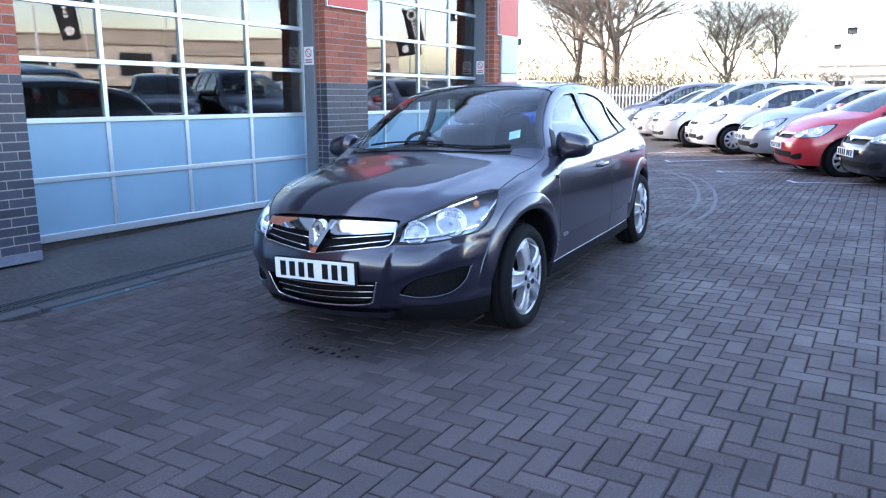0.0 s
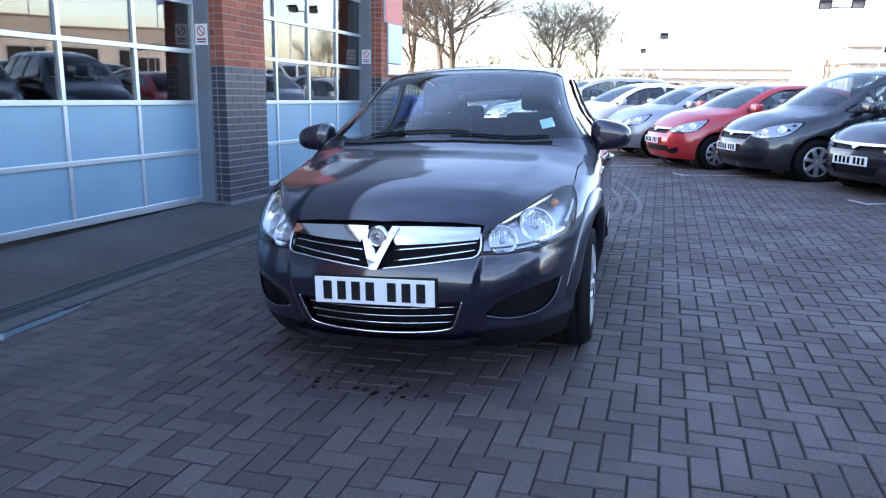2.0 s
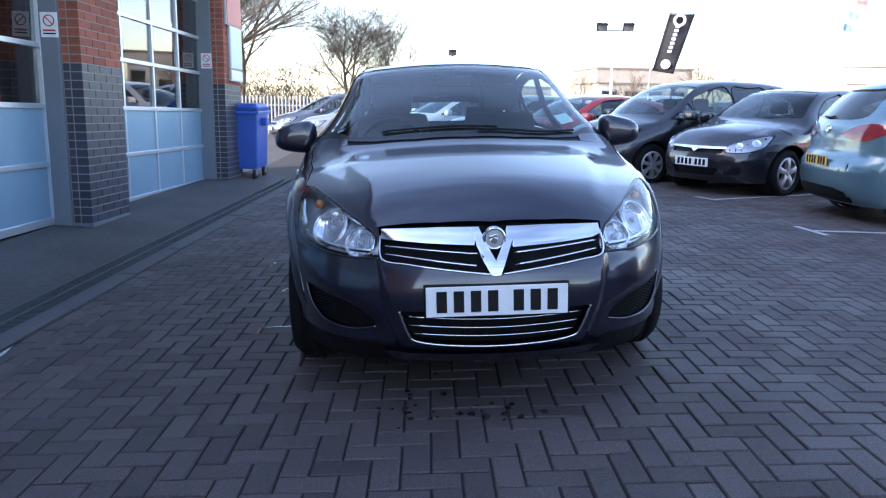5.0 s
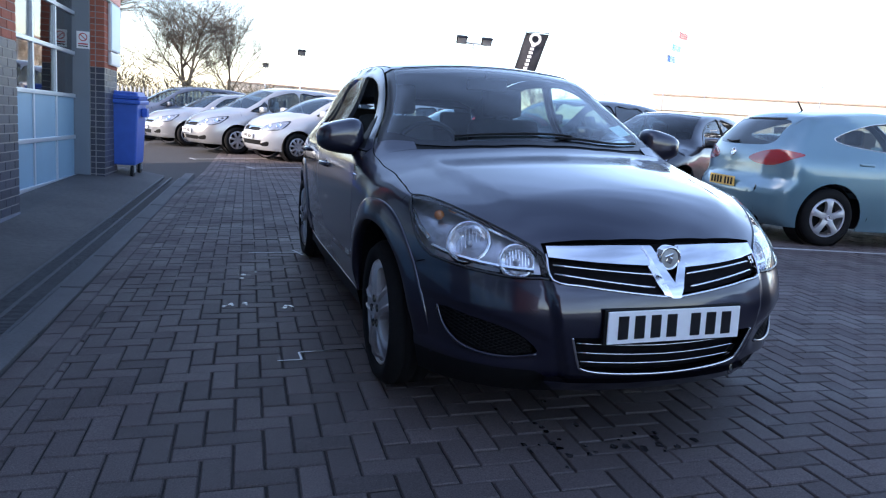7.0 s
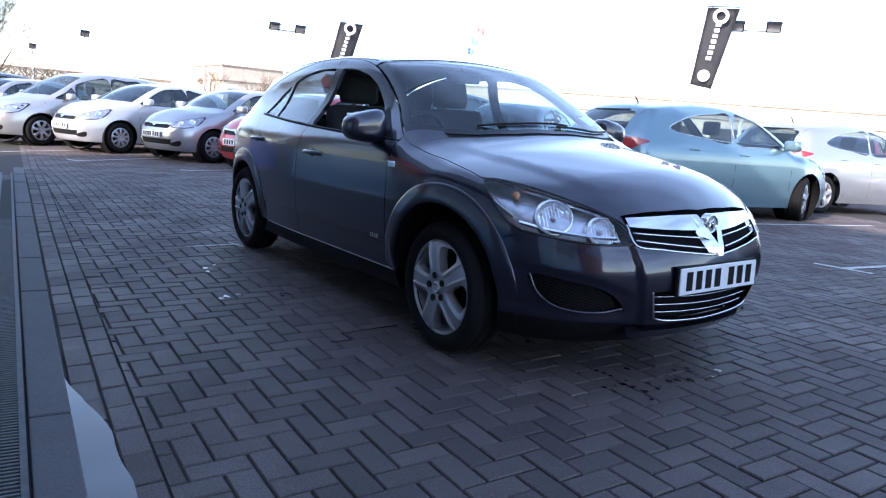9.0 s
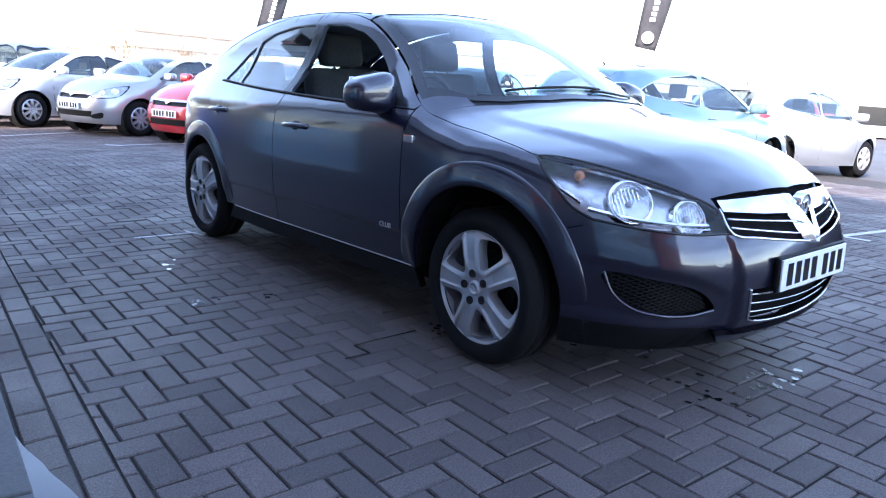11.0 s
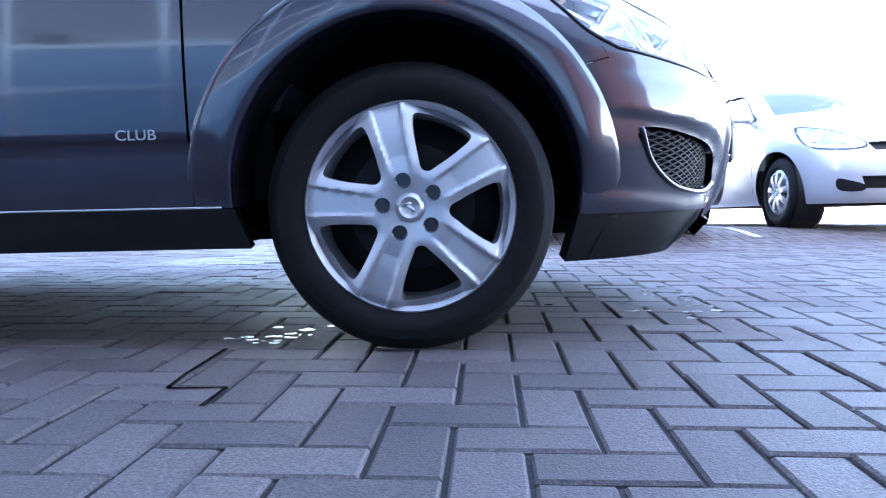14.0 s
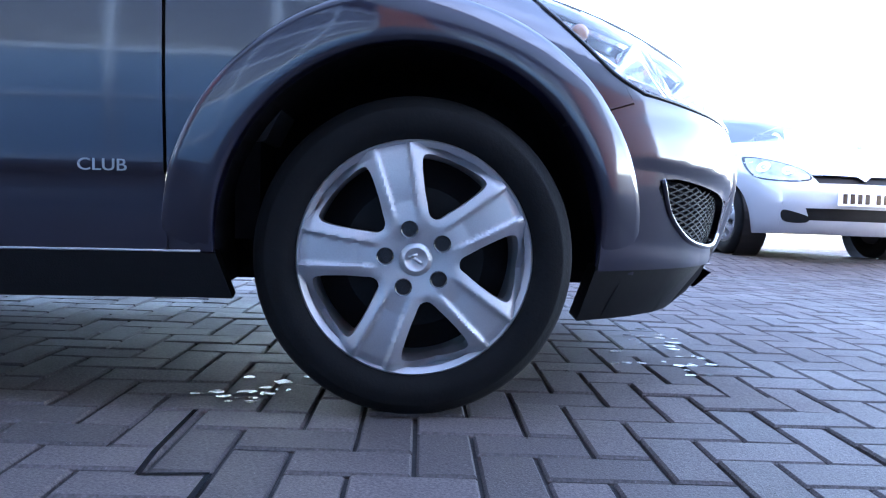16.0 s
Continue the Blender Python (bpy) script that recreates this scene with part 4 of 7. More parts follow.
MPV = dict(shape=SHAPE_MPV, xf=0.62, xr=0.64, zb=0.19, zl=0.74, zt=1.2, belt=1.03, step=0.11,
           gutter=((0.55, 0.87), (0.8, 0.93), (1.05, 0.98), (1.35, 1.13), (1.65, 1.31), (1.95, 1.465), (2.25, 1.54), (2.7, 1.565), (3.3, 1.56), (3.8, 1.53), (4.05, 1.47), (4.2, 1.38)),
           windows=[((1.22, 1.00), (1.5, 1.16), (1.62, 1.24), (1.66, 1.02)), ((1.73, 1.02), (1.71, 1.29), (1.95, 1.40), (2.2, 1.47), (2.52, 1.49), (2.56, 1.04), (2.1, 1.03)), ((2.64, 1.045), (2.62, 1.495), (3.0, 1.50), (3.38, 1.49), (3.42, 1.06)), ((3.5, 1.065), (3.47, 1.485), (3.8, 1.46), (4.05, 1.36), (4.12, 1.12))],
           screen=(1.18, 1.95, 0.055), headlamp=((0.42, 0.64), (0.44, 0.72), (0.56, 0.79), (0.70, 0.84), (0.75, 0.83), (0.76, 0.74), (0.72, 0.66), (0.55, 0.62)),
           grille=[(-0.36, 0.59), (0.36, 0.59), (0.40, 0.67), (-0.40, 0.67)], intake=[(-0.42, 0.27), (0.42, 0.27), (0.46, 0.36), (-0.46, 0.36)], bar=(0.675, 0.70, 0.42),
           rear_window=[(-0.5, 1.05), (0.5, 1.05), (0.48, 1.16), (-0.48, 1.16)], tail_lamp=((0.58, 0.85), (0.66, 0.85), (0.66, 1.15), (0.60, 1.15)),
           mirror=(1.45, 1.02), plate_f=(0, 0.47), plate_r=0.75, wheel="seven", rim=0.21,
           seams=(("a", 1.36, 0.30, 1.36, 0.97, 0.004), ("b", 2.6, 0.30, 2.6, 1.02, 0.004)), handles=((2.4, 0.90), (3.3, 0.93)))
# a five-door hatch seen from behind
SHAPE_TAIL = Shape(4.35, ((-0.1, 0.60), (0.0, 0.70), (0.08, 0.77), (0.2, 0.84), (0.4, 0.90), (0.7, 0.96), (0.95, 1.0), (1.06, 1.03), (1.3, 1.15), (1.6, 1.29), (1.85, 1.39), (2.05, 1.44), (2.3, 1.48), (2.6, 1.50), (2.9, 1.50),
                          (3.2, 1.48), (3.5, 1.45), (3.8, 1.41), (4.0, 1.36), (4.2, 1.2), (4.35, 1.0)), tuple((a * 1.02, b * 1.02) for a, b in WIDE), tuple((a + (0.03 if a > 0.7 else 0), b) for a, b in TUMBLE), FRONT,
                   ((0.14, 0.18), (0.25, 0.06), (0.40, 0.01), (0.55, 0.0), (0.62, 0.03), (0.72, 0.08), (0.85, 0.09), (1.0, 0.13), (1.15, 0.25), (1.3, 0.39), (1.4, 0.48), (1.5, 0.62)), (0.36, 1.15), (0.90, 3.55), hub=0.31, flare=0.0)
TAILHATCH = dict(HATCH, step=0.075, shape=SHAPE_TAIL, zt=1.36, xr=0.54, zl=0.72, gutter=((0.55, 0.84), (0.8, 0.90), (1.1, 0.95), (1.32, 1.0), (1.6, 1.16), (1.85, 1.30), (2.05, 1.39), (2.3, 1.43), (2.6, 1.445), (2.93, 1.435), (3.3, 1.41), (3.6, 1.385)),
                 windows=[((1.45, 0.97), (1.62, 1.09), (1.82, 1.23), (2.0, 1.32), (2.2, 1.365), (2.38, 1.375), (2.44, 1.01), (1.9, 0.985)), ((2.52, 1.015), (2.46, 1.378), (2.75, 1.37), (3.05, 1.335), (3.30, 1.27), (3.50, 1.19), (3.56, 1.14), (3.40, 1.09), (3.0, 1.05))],
                 tail_badge=0.93, trim=M_CHROME, rear_window=smooth_line([(-0.52, 1.07), (-0.3, 1.03), (0.3, 1.03), (0.52, 1.07), (0.50, 1.20), (0.45, 1.315), (0, 1.33), (-0.45, 1.315), (-0.50, 1.20)], True, 3), cache={},
                 tail_lamp=((0.30, 0.885), (0.46, 0.83), (0.66, 0.83), (0.81, 0.92), (0.81, 0.975), (0.66, 1.0), (0.46, 0.965)), plate_r=0.60, belt=1.0, mirror=(1.5, 1.0),
                 handles=((2.3, 0.87), (3.2, 0.90)))
# a saloon with a boot
SHAPE_SALOON = Shape(4.47, ((-0.1, 0.56), (0.0, 0.66), (0.1, 0.73), (0.3, 0.80), (0.7, 0.88), (1.1, 0.94), (1.3, 1.0), (1.6, 1.16), (1.9, 1.30), (2.15, 1.38), (2.5, 1.41), (2.9, 1.395), (3.2, 1.33), (3.5, 1.21), (3.75, 1.09), (3.9, 1.06), (4.2, 1.05), (4.38, 1.035), (4.47, 0.95)),
                     tuple((a * 1.05, b) for a, b in WIDE), TUMBLE, FRONT, ((0.14, 0.16), (0.22, 0.06), (0.35, 0.01), (0.5, 0.0), (0.62, 0.02), (0.66, 0.06), (0.8, 0.07), (0.95, 0.06), (1.05, 0.08), (1.2, 0.5)), (0.36, 1.1), (0.75, 3.51), hub=0.31, flare=0.0)
SALOON = dict(HATCH, shape=SHAPE_SALOON, zt=0.97, xr=0.60, gutter=((0.55, 0.78), (0.8, 0.83), (1.1, 0.88), (1.4, 0.96), (1.7, 1.12), (2.0, 1.27), (2.3, 1.33), (2.7, 1.34), (3.0, 1.29), (3.3, 1.18), (3.6, 1.05), (3.9, 0.985), (4.2, 0.975)),
              windows=[((1.6, 0.95), (1.75, 1.05), (2.0, 1.2), (2.2, 1.27), (2.4, 1.285), (2.46, 0.97)), ((2.54, 0.975), (2.48, 1.288), (2.8, 1.27), (3.05, 1.18), (3.2, 1.05), (3.2, 1.0))], screen=(1.46, 2.1, 0.06),
              rear_window=[(-0.3, 0.50), (0.3, 0.50), (0.3, 0.52), (-0.3, 0.52)], tail_lamp=((0.46, 0.80), (0.70, 0.78), (0.80, 0.82), (0.80, 0.90), (0.66, 0.92), (0.48, 0.90)), plate_r=0.82, cache={}, handles=((2.3, 0.82), (3.2, 0.84)))


# ---------- ground ----------
FALL = 0.035   # the forecourt falls towards the drain in front of the workshop


def ground_z(x, y=0.0):
    """Height of the block paving: a crossfall to the drain, a dip beyond the lane and a rise towards the nearer bays."""
    z = FALL * 1.0 - FALL * math.log(1 + math.exp((1.0 - x) * 4.0)) / 4.0
    z -= 0.13 * float(ease((y - 7.0) / 5.0))
    return z + 0.125 * float(ease((x - 2.6) / 1.5)) * float(ease((1.0 - y) / 1.4))


def kerb_x(y):
    """The line where the block paving meets the kerb of the workshop apron."""
    return -2.495 + 0.066 * y


gx_ = [-500, -3.1, -2.0, -0.5, 0.5, 1.5, 2.6, 3.0, 3.4, 3.8, 4.2, 6.0, 9.0, 500]
gy_ = [-400, -12, -0.5, 0.0, 0.4, 0.8, 1.2, 5, 7, 8, 8.8, 9.6, 10.4, 11.2, 12, 15, 34, 500]
ground = mesh_ob("ground", [(x, y, ground_z(max(x, -2.9), y) - 0.05) for y in gy_ for x in gx_],
                 [(k * 14 + i, k * 14 + i + 1, k * 14 + i + 15, k * 14 + i + 14) for k in range(len(gy_) - 1) for i in range(13)], M_ASPHALT)
tagged(ground, "worn dark asphalt ground of the car park", "ground", kind="structure")

PAVE_TURN = 2.5
PAVE_SHIFT = (0.046, -0.044)
xs_ = np.linspace(-3.2, 11, 40)
ys_ = np.linspace(-12, 34, 116)
pavement = mesh_ob("pavement", [(x, y, ground_z(x, y) - 0.0085) for y in ys_ for x in xs_],
                   [(k * 40 + i, k * 40 + i + 1, k * 40 + i + 41, k * 40 + i + 40) for k in range(115) for i in range(39)], M_JOINT)
tagged(pavement, "grey herringbone block paving of the forecourt", "paving", kind="structure")


def block_points(w, h, rng):
    """One chamfered paving block, as twelve points."""
    g, c = 0.0037, 0.0042
    z = float(rng.normal(0, 0.0012))
    t0, t1 = rng.normal(0, 0.0011, 2)
    out = []
    for ins, zz in ((g, -0.014), (g, -0.0048 + z), (g + c, z)):
        for sx, sy in ((0, 0), (1, 0), (1, 1), (0, 1)):
            out.append(((ins if sx == 0 else w - ins), (ins if sy == 0 else h - ins), zz + (t0 * (sx - 0.5) + t1 * (sy - 0.5) if zz > -0.01 else 0)))
    return out


BLOCK_FACES = [(8, 9, 10, 11), (4, 5, 9, 8), (5, 6, 10, 9), (6, 7, 11, 10), (7, 4, 8, 11), (0, 1, 5, 4), (1, 2, 6, 5), (2, 3, 7, 6), (3, 0, 4, 7)]


def herringbone(x0, x1, y0, y1):
    """Places of the blocks of a 90 degree herringbone bond: corner, and whether the block lies along x."""
    for j in range(int(y0 / 0.1) - 2, int(y1 / 0.1) + 2):
        for i in range(int(x0 / 0.1) - 2, int(x1 / 0.1) + 2):
            k = (i - j) % 4
            if k == 0:
                yield i * 0.1, j * 0.1, True
            elif k == 3:
                yield i * 0.1, j * 0.1, False


_rng = np.random.default_rng(5)
_turn = Matrix.Rotation(radians(-PAVE_TURN), 3, "Z")
_vs, _fs, NEAR_BLOCKS = [], [], []
for bx, by, al in herringbone(-5, 10.5, -11, 31):
    bx, by = bx + PAVE_SHIFT[0], by + PAVE_SHIFT[1]
    w, h = (0.2, 0.1) if al else (0.1, 0.2)
    c = _turn @ Vector((bx + w / 2, by + h / 2, 0))
    if c.x + max(w, h) / 2 < kerb_x(c.y) + 0.295 or c.x > 9.4 or c.y < -9.5 or c.y > 30:
        continue
    if -1.75 < c.x < -0.80 and -0.2 < c.y < 2.7 and len(NEAR_BLOCKS) < 150:
        NEAR_BLOCKS.append((bx, by, al))
        continue
    k = len(_vs)
    base0, fall_x, fall_y = ground_z(c.x, c.y), (ground_z(c.x + 0.05, c.y) - ground_z(c.x - 0.05, c.y)) * 10, (ground_z(c.x, c.y + 0.05) - ground_z(c.x, c.y - 0.05)) * 10
    for q in block_points(w, h, _rng):
        v = _turn @ Vector((bx + q[0], by + q[1], 0))
        v.x = max(v.x, kerb_x(v.y) + 0.279)
        base = base0 + (v.x - c.x) * fall_x + (v.y - c.y) * fall_y
        _vs.append((v.x, v.y, q[2] + base))
    _fs += [tuple(q + k for q in f) for f in BLOCK_FACES]
# a soldier course along the kerb
_y = -8.0
while _y < 24:
    for col in (0, 1):
        k = len(_vs)
        for q in block_points(0.1, 0.2, _rng):
            yy = _y + q[1] + (0.1 if col else 0)
            xx = kerb_x(yy) + 0.075 + col * 0.1 + q[0]
            _vs.append((xx, yy, q[2] + ground_z(xx, yy)))
        _fs += [tuple(q + k for q in f) for f in BLOCK_FACES]
    _y += 0.2
stuff = mesh_ob("paving_blocks", _vs, _fs, M_PAVER, pavement)
tagged(stuff, kind="stuff")

# kerb, drain channel and apron in front of the workshop
KZ = ground_z(-2.45)
apron = mesh_ob("apron", [(kerb_x(-14) - 0.33, -14, KZ - 0.004), (kerb_x(9.6) - 0.33, 9.6, KZ - 0.004), (-2.75, 9.6, 0.0), (-3.05, 9.6, 0.02), (-4.9, -14, 0.035), (-4.5, -14, 0.02)],
                [(0, 1, 2, 5), (5, 2, 3, 4)], M_APRON)
tagged(apron, "dark stained concrete apron sloping up to the workshop doors", "apron", kind="structure")
kerb = thing("kerb", pose(0, 0, 0), "grey concrete kerb stones beside the paving", "kerb", kind="structure")
_y, _n = -9.0, 0
while _y < 9.4:
    ln = 0.9
    ob = boxed("kerb_stone", (-0.065, 0.065, 0.004, ln - 0.004, -0.1, 0.012 + 0.003 * (_n % 3)), M_KERB, kerb, bevel=0.007)
    ob.matrix_basis = pose(kerb_x(_y), _y, KZ, 0, 0, -math.degrees(math.atan(0.066)))
    _y += ln
    _n += 1
drain = thing("drain_channel", pose(0, 0, 0), "steel-grated drain channel along the kerb", "drain", kind="structure")
boxed("trough", (-0.12, 0.12, -9, 9.3, -0.2, -0.03), M_BLACK, drain).matrix_basis = pose(kerb_x(0) - 0.20, 0, KZ, 0, 0, -math.degrees(math.atan(0.066)))
for dx in (-0.115, 0.0, 0.115):
    boxed("grate_rail", (dx - 0.011, dx + 0.011, -9, 9.3, -0.03, 0.004), M_GRATE, drain, bevel=0.002).matrix_basis = pose(kerb_x(0) - 0.20, 0, KZ, 0, 0, -math.degrees(math.atan(0.066)))
bm = bmesh.new()
for i in range(330):
    box(bm, -0.105, 0.105, -2.5 + i * 0.024, -2.5 + i * 0.024 + 0.011, -0.02, 0.001)
ob = part("grate_bars", bm, M_GRATE, drain, "galvanised grating bars")
ob.matrix_basis = pose(kerb_x(0) - 0.20, 0, KZ, 0, 0, -math.degrees(math.atan(0.066)))
tagged(ob, kind="stuff")

# ---------- workshop ----------
WALL = pose(-3.48, 4.5, 0, -1.15, 0, -4.3)   # local y runs along the doors, local x outwards
PROUD = 0.36
ROWS_Z = [0.065, 0.565, 1.075, 1.595, 2.08, 2.59, 3.10]


def sectional_door(name, s0, s1, label):
    door = thing(name, WALL.copy(), label, "door", "workshop doors", "structure")
    cols = 4
    w = (s1 - s0) / cols
    for i in range(cols + 1):
        s = s0 + w * i
        boxed("mullion", (-0.03, 0.022 if 0 < i < cols else 0.03, s - 0.021, s + 0.021, ROWS_Z[0], ROWS_Z[-1]), M_ALU, door, bevel=0.004)
    for z in ROWS_Z:
        boxed("rail", (-0.03, 0.026, s0 - 0.02, s1 + 0.02, z - (0.045 if z == ROWS_Z[0] else 0.02), z + 0.026), M_ALU, door, bevel=0.005)
    rng = np.random.default_rng(int(abs(s0) * 10))
    for r in range(len(ROWS_Z) - 1):
        for i in range(cols):
            y0, y1 = s0 + w * i + 0.02, s0 + w * (i + 1) - 0.02
            if r < 2:
                boxed("panel", (-0.02, 0.004, y0, y1, ROWS_Z[r] + 0.024, ROWS_Z[r + 1] - 0.019), M_PANEL, door)
            else:
                p = boxed("pane", (-0.003, 0.003, -(y1 - y0) / 2, (y1 - y0) / 2, -0.245, 0.245), M_SHOPGLASS, door)
                p.matrix_basis = pose(-0.006, (y0 + y1) / 2, (ROWS_Z[r] + ROWS_Z[r + 1]) / 2, 0, 0.9 + float(rng.normal(0, 0.25)), float(rng.normal(0, 0.35)))
    return door


sectional_door("door_1", -3.80, -0.31, "pale blue and glazed aluminium sectional workshop door, shut")
sectional_door("door_2", 0.45, 3.78, "pale blue and glazed aluminium sectional workshop door, shut")
sectional_door("door_3", -8.4, -4.75, "pale blue and glazed aluminium sectional workshop door, shut")


def brick_pier(name, s0, s1, ztop, label):
    """A brick pier between the doors: blue bricks below, orange-red above, on a painted plinth, with clad reveals."""
    pier = thing(name, WALL.copy(), label, "pier", kind="structure")
    back = PROUD - 0.17
    boxed("mortar", (-0.1, PROUD - 0.005, s0 + 0.005, s1 - 0.005, -0.05, ztop), M_MORTAR, pier)
    boxed("plinth", (back, PROUD + 0.004, s0 - 0.004, s1 + 0.004, -0.05, 0.030), M_RENDER, pier, bevel=0.006)
    for a, b in ((s0 - 0.03, s0 + 0.05), (s1 - 0.05, s1 + 0.03)):
        boxed("cladding", (-0.05, back - 0.004, a, b, -0.03, ztop), M_CLAD, pier, "grey steel jamb cladding", bevel=0.006)
    meshes = {}

    def brick(x0, x1, y0, y1, z, mat):
        key = (round(x1 - x0, 3), round(y1 - y0, 3), mat.name)
        if key not in meshes:
            ob = boxed("brick", (0, x1 - x0, 0, y1 - y0, 0, 0.065), mat, pier)
            meshes[key] = ob.data
        else:
            ob = new("brick", meshes[key])
            ob.parent = pier
        ob.matrix_basis = pose(x0, y0, z)
    z, row = 0.035, 0
    while z < ztop - 0.06:
        mat = M_BLUEBRICK if z < 1.43 else M_BRICK
        y = s0 - (0.0 if row % 2 else 0.1125)
        while y < s1 - 0.02:
            a, b = max(y, s0), min(y + 0.215, s1)
            if b - a > 0.03:
                brick(PROUD - 0.10, PROUD, a, b, z, mat)
            y += 0.225
        for yy in ((s0, s0 + 0.1), (s1 - 0.1, s1)):
            brick(back + 0.004, PROUD - 0.112, *yy, z, mat)
        z += 0.075
        row += 1
    return pier


brick_pier("wall_pier_1", -0.29, 0.48, 3.16, "brick pier, blue-grey below and orange-red above")
brick_pier("wall_pier_2", 3.78, 4.55, 3.16, "brick pier, blue-grey below and orange-red above")
brick_pier("wall_pier_3", -4.72, -3.84, 3.16, "brick pier, blue-grey below and orange-red above")

shell = thing("wall_workshop", WALL.copy(), "workshop building shell behind the doors", "building", kind="structure")
boxed("lintel", (-0.25, 0.45, -14, 4.55, 3.16, 5.6), M_CLAD, shell)
boxed("back_wall", (-9.2, -9, -14, 4.55, -0.1, 5.6), M_DARKROOM, shell)
boxed("end_wall", (-9, -0.1, 4.35, 4.55, -0.1, 5.6), M_BRICK, shell)
boxed("side_wall", (-9, -0.05, -14.2, -14, -0.1, 5.6), M_BRICK, shell)
boxed("front_wall", (-0.3, 0.3, -14, -8.45, -0.1, 3.16), M_BRICK, shell)
roof = boxed("roof_workshop", (-9.3, 0.6, -14.2, 4.75, 5.6, 5.75), M_ROOF)
roof.matrix_world = WALL
tagged(roof, "flat grey roof of the workshop", "roof", kind="structure")
floor_in = boxed("floor_workshop", (-9, -0.06, -14, 4.35, -0.12, 0.02), M_APRON)
floor_in.matrix_world = WALL
tagged(floor_in, "concrete floor inside the workshop", "floor", kind="structure")


def no_smoking_sign(s, z):
    """A white sign with a red ring and bar on a jamb, facing -y."""
    sg = thing("no_smoking_sign", WALL @ pose(0.12, s - 0.036, z), "white no smoking sign fixed to the grey jamb", "sign", "no smoking signs")
    boxed("board", (-0.075, 0.075, -0.003, 0.003, -0.105, 0.105), M_WHITE, sg, bevel=0.002)
    bm = bmesh.new()
    lathe(bm, [(0.050, -0.0005), (0.050, -0.002), (0.040, -0.002), (0.040, -0.0005)], 32, "y", (0, -0.003, 0.035))
    box(bm, -0.045, 0.045, -0.0052, -0.0036, -0.005, 0.005, m=pose(0, 0, 0.035, 0, 45, 0))
    part("ring", bm, M_REDSIGN, sg)
    boxed("text_bar", (-0.055, 0.055, -0.0045, -0.0030, -0.055, -0.040), M_REDSIGN, sg)
    boxed("text_bar", (-0.055, 0.055, -0.0045, -0.0030, -0.080, -0.068), M_BLACK, sg)
    return sg


no_smoking_sign(-0.29, 1.77)
no_smoking_sign(3.78, 1.77)


def pier_sign(name, s0, s1, z0, z1, mat, label):
    sg = thing(name, WALL @ pose(PROUD + 0.03, (s0 + s1) / 2, (z0 + z1) / 2), label, "sign")
    hw, hh = (s1 - s0) / 2, (z1 - z0) / 2
    boxed("panel", (-0.02, 0.02, -hw, hw, -hh, hh), mat, sg, bevel=0.006)
    boxed("frame", (-0.027, 0.010, -hw - 0.012, hw + 0.012, -hh - 0.012, hh + 0.012), M_ALU, sg, bevel=0.004)
    return sg


pier_sign("red_sign", -0.27, 0.46, 2.34, 3.1, M_REDSIGN, "red sign panel high on the brick pier")
pier_sign("red_sign", 3.85, 4.53, 2.30, 3.1, M_REDSIGN, "red sign panel high on the brick pier")
pier_sign("pale_sign", 3.98, 4.53, 1.70, 2.27, M_LIGHTBLUE, "pale blue and white sign panel on the brick pier")
pier_sign("small_sign", 3.98, 4.53, 1.52, 1.66, M_WHITE, "small white sign plate on the brick pier")
bracket = thing("wall_lamp", WALL @ pose(PROUD - 0.05, 4.59, 2.15), "small grey lamp on the corner of the pier", "lamp")
boxed("bracket", (-0.03, 0.03, -0.06, 0.06, -0.03, 0.03), M_STEEL, bracket, bevel=0.005)
boxed("head", (-0.06, 0.07, 0.02, 0.14, 0.03, 0.14), M_BLACK, bracket, bevel=0.012)

# ---------- parked cars ----------
def heading(x, y, deg):
    """A pose for a car with its nose centre at (x, y), its nose pointing deg degrees clockwise from -y."""
    a = radians(deg)
    return pose(x, y, ground_z(x + 1.8 * math.sin(a), y + 1.8 * math.cos(a)) + 0.004, 0, 0, -deg)


P_WHITE = paint("white_car_paint", (0.58, 0.59, 0.61), 0.1)
P_PEARL = paint("silvery_white_car_paint", (0.40, 0.41, 0.44), 0.2)
P_SILVER = paint("silver_car_paint", (0.36, 0.37, 0.39), 0.55)
P_RED = paint("red_car_paint", (0.50, 0.015, 0.02), 0.1)
P_NAVY = paint("black_car_paint", (0.013, 0.013, 0.020), 0.3)
P_TEAL = paint("pale_teal_car_paint", (0.115, 0.21, 0.262), 0.4)
P_GREYBLUE = paint("grey_blue_car_paint", (0.08, 0.09, 0.12), 0.4)


def park(name, spec, mat, label, wx, wy, deg, corner, **k):
    """Parks a car by where one of its wheels, given in the car's own frame, stands."""
    a = radians(-deg)
    lx, ly = corner
    return parked_car(name, heading(wx - (lx * math.cos(a) - ly * math.sin(a)), wy - (lx * math.sin(a) + ly * math.cos(a)), deg), spec, mat, label, **k)


FL = (0.80, 0.80)
ROW = 68
park("people_carrier", MPV, P_NAVY, "black people carrier parked in a bay", 3.52, 8.30, ROW, (0.82, 0.9))
park("small_hatchback", SMALL, P_RED, "bright red small hatchback parked in a bay", 2.40, 9.95, ROW, FL)
park("small_hatchback", SMALL, P_SILVER, "silver small hatchback parked in a bay", 1.55, 12.05, ROW, FL)
park("small_hatchback", SMALL, P_PEARL, "silvery white small hatchback parked in a bay", 0.25, 13.9, ROW, FL)
park("people_carrier", MPV, P_SILVER, "pale silver people carrier parked in a bay", -0.95, 15.9, ROW, (0.82, 0.9))
park("hatchback", HATCH, P_SILVER, "silver hatchback parked at the end of the bays", -2.1, 18.4, ROW, (0.82, 0.9))
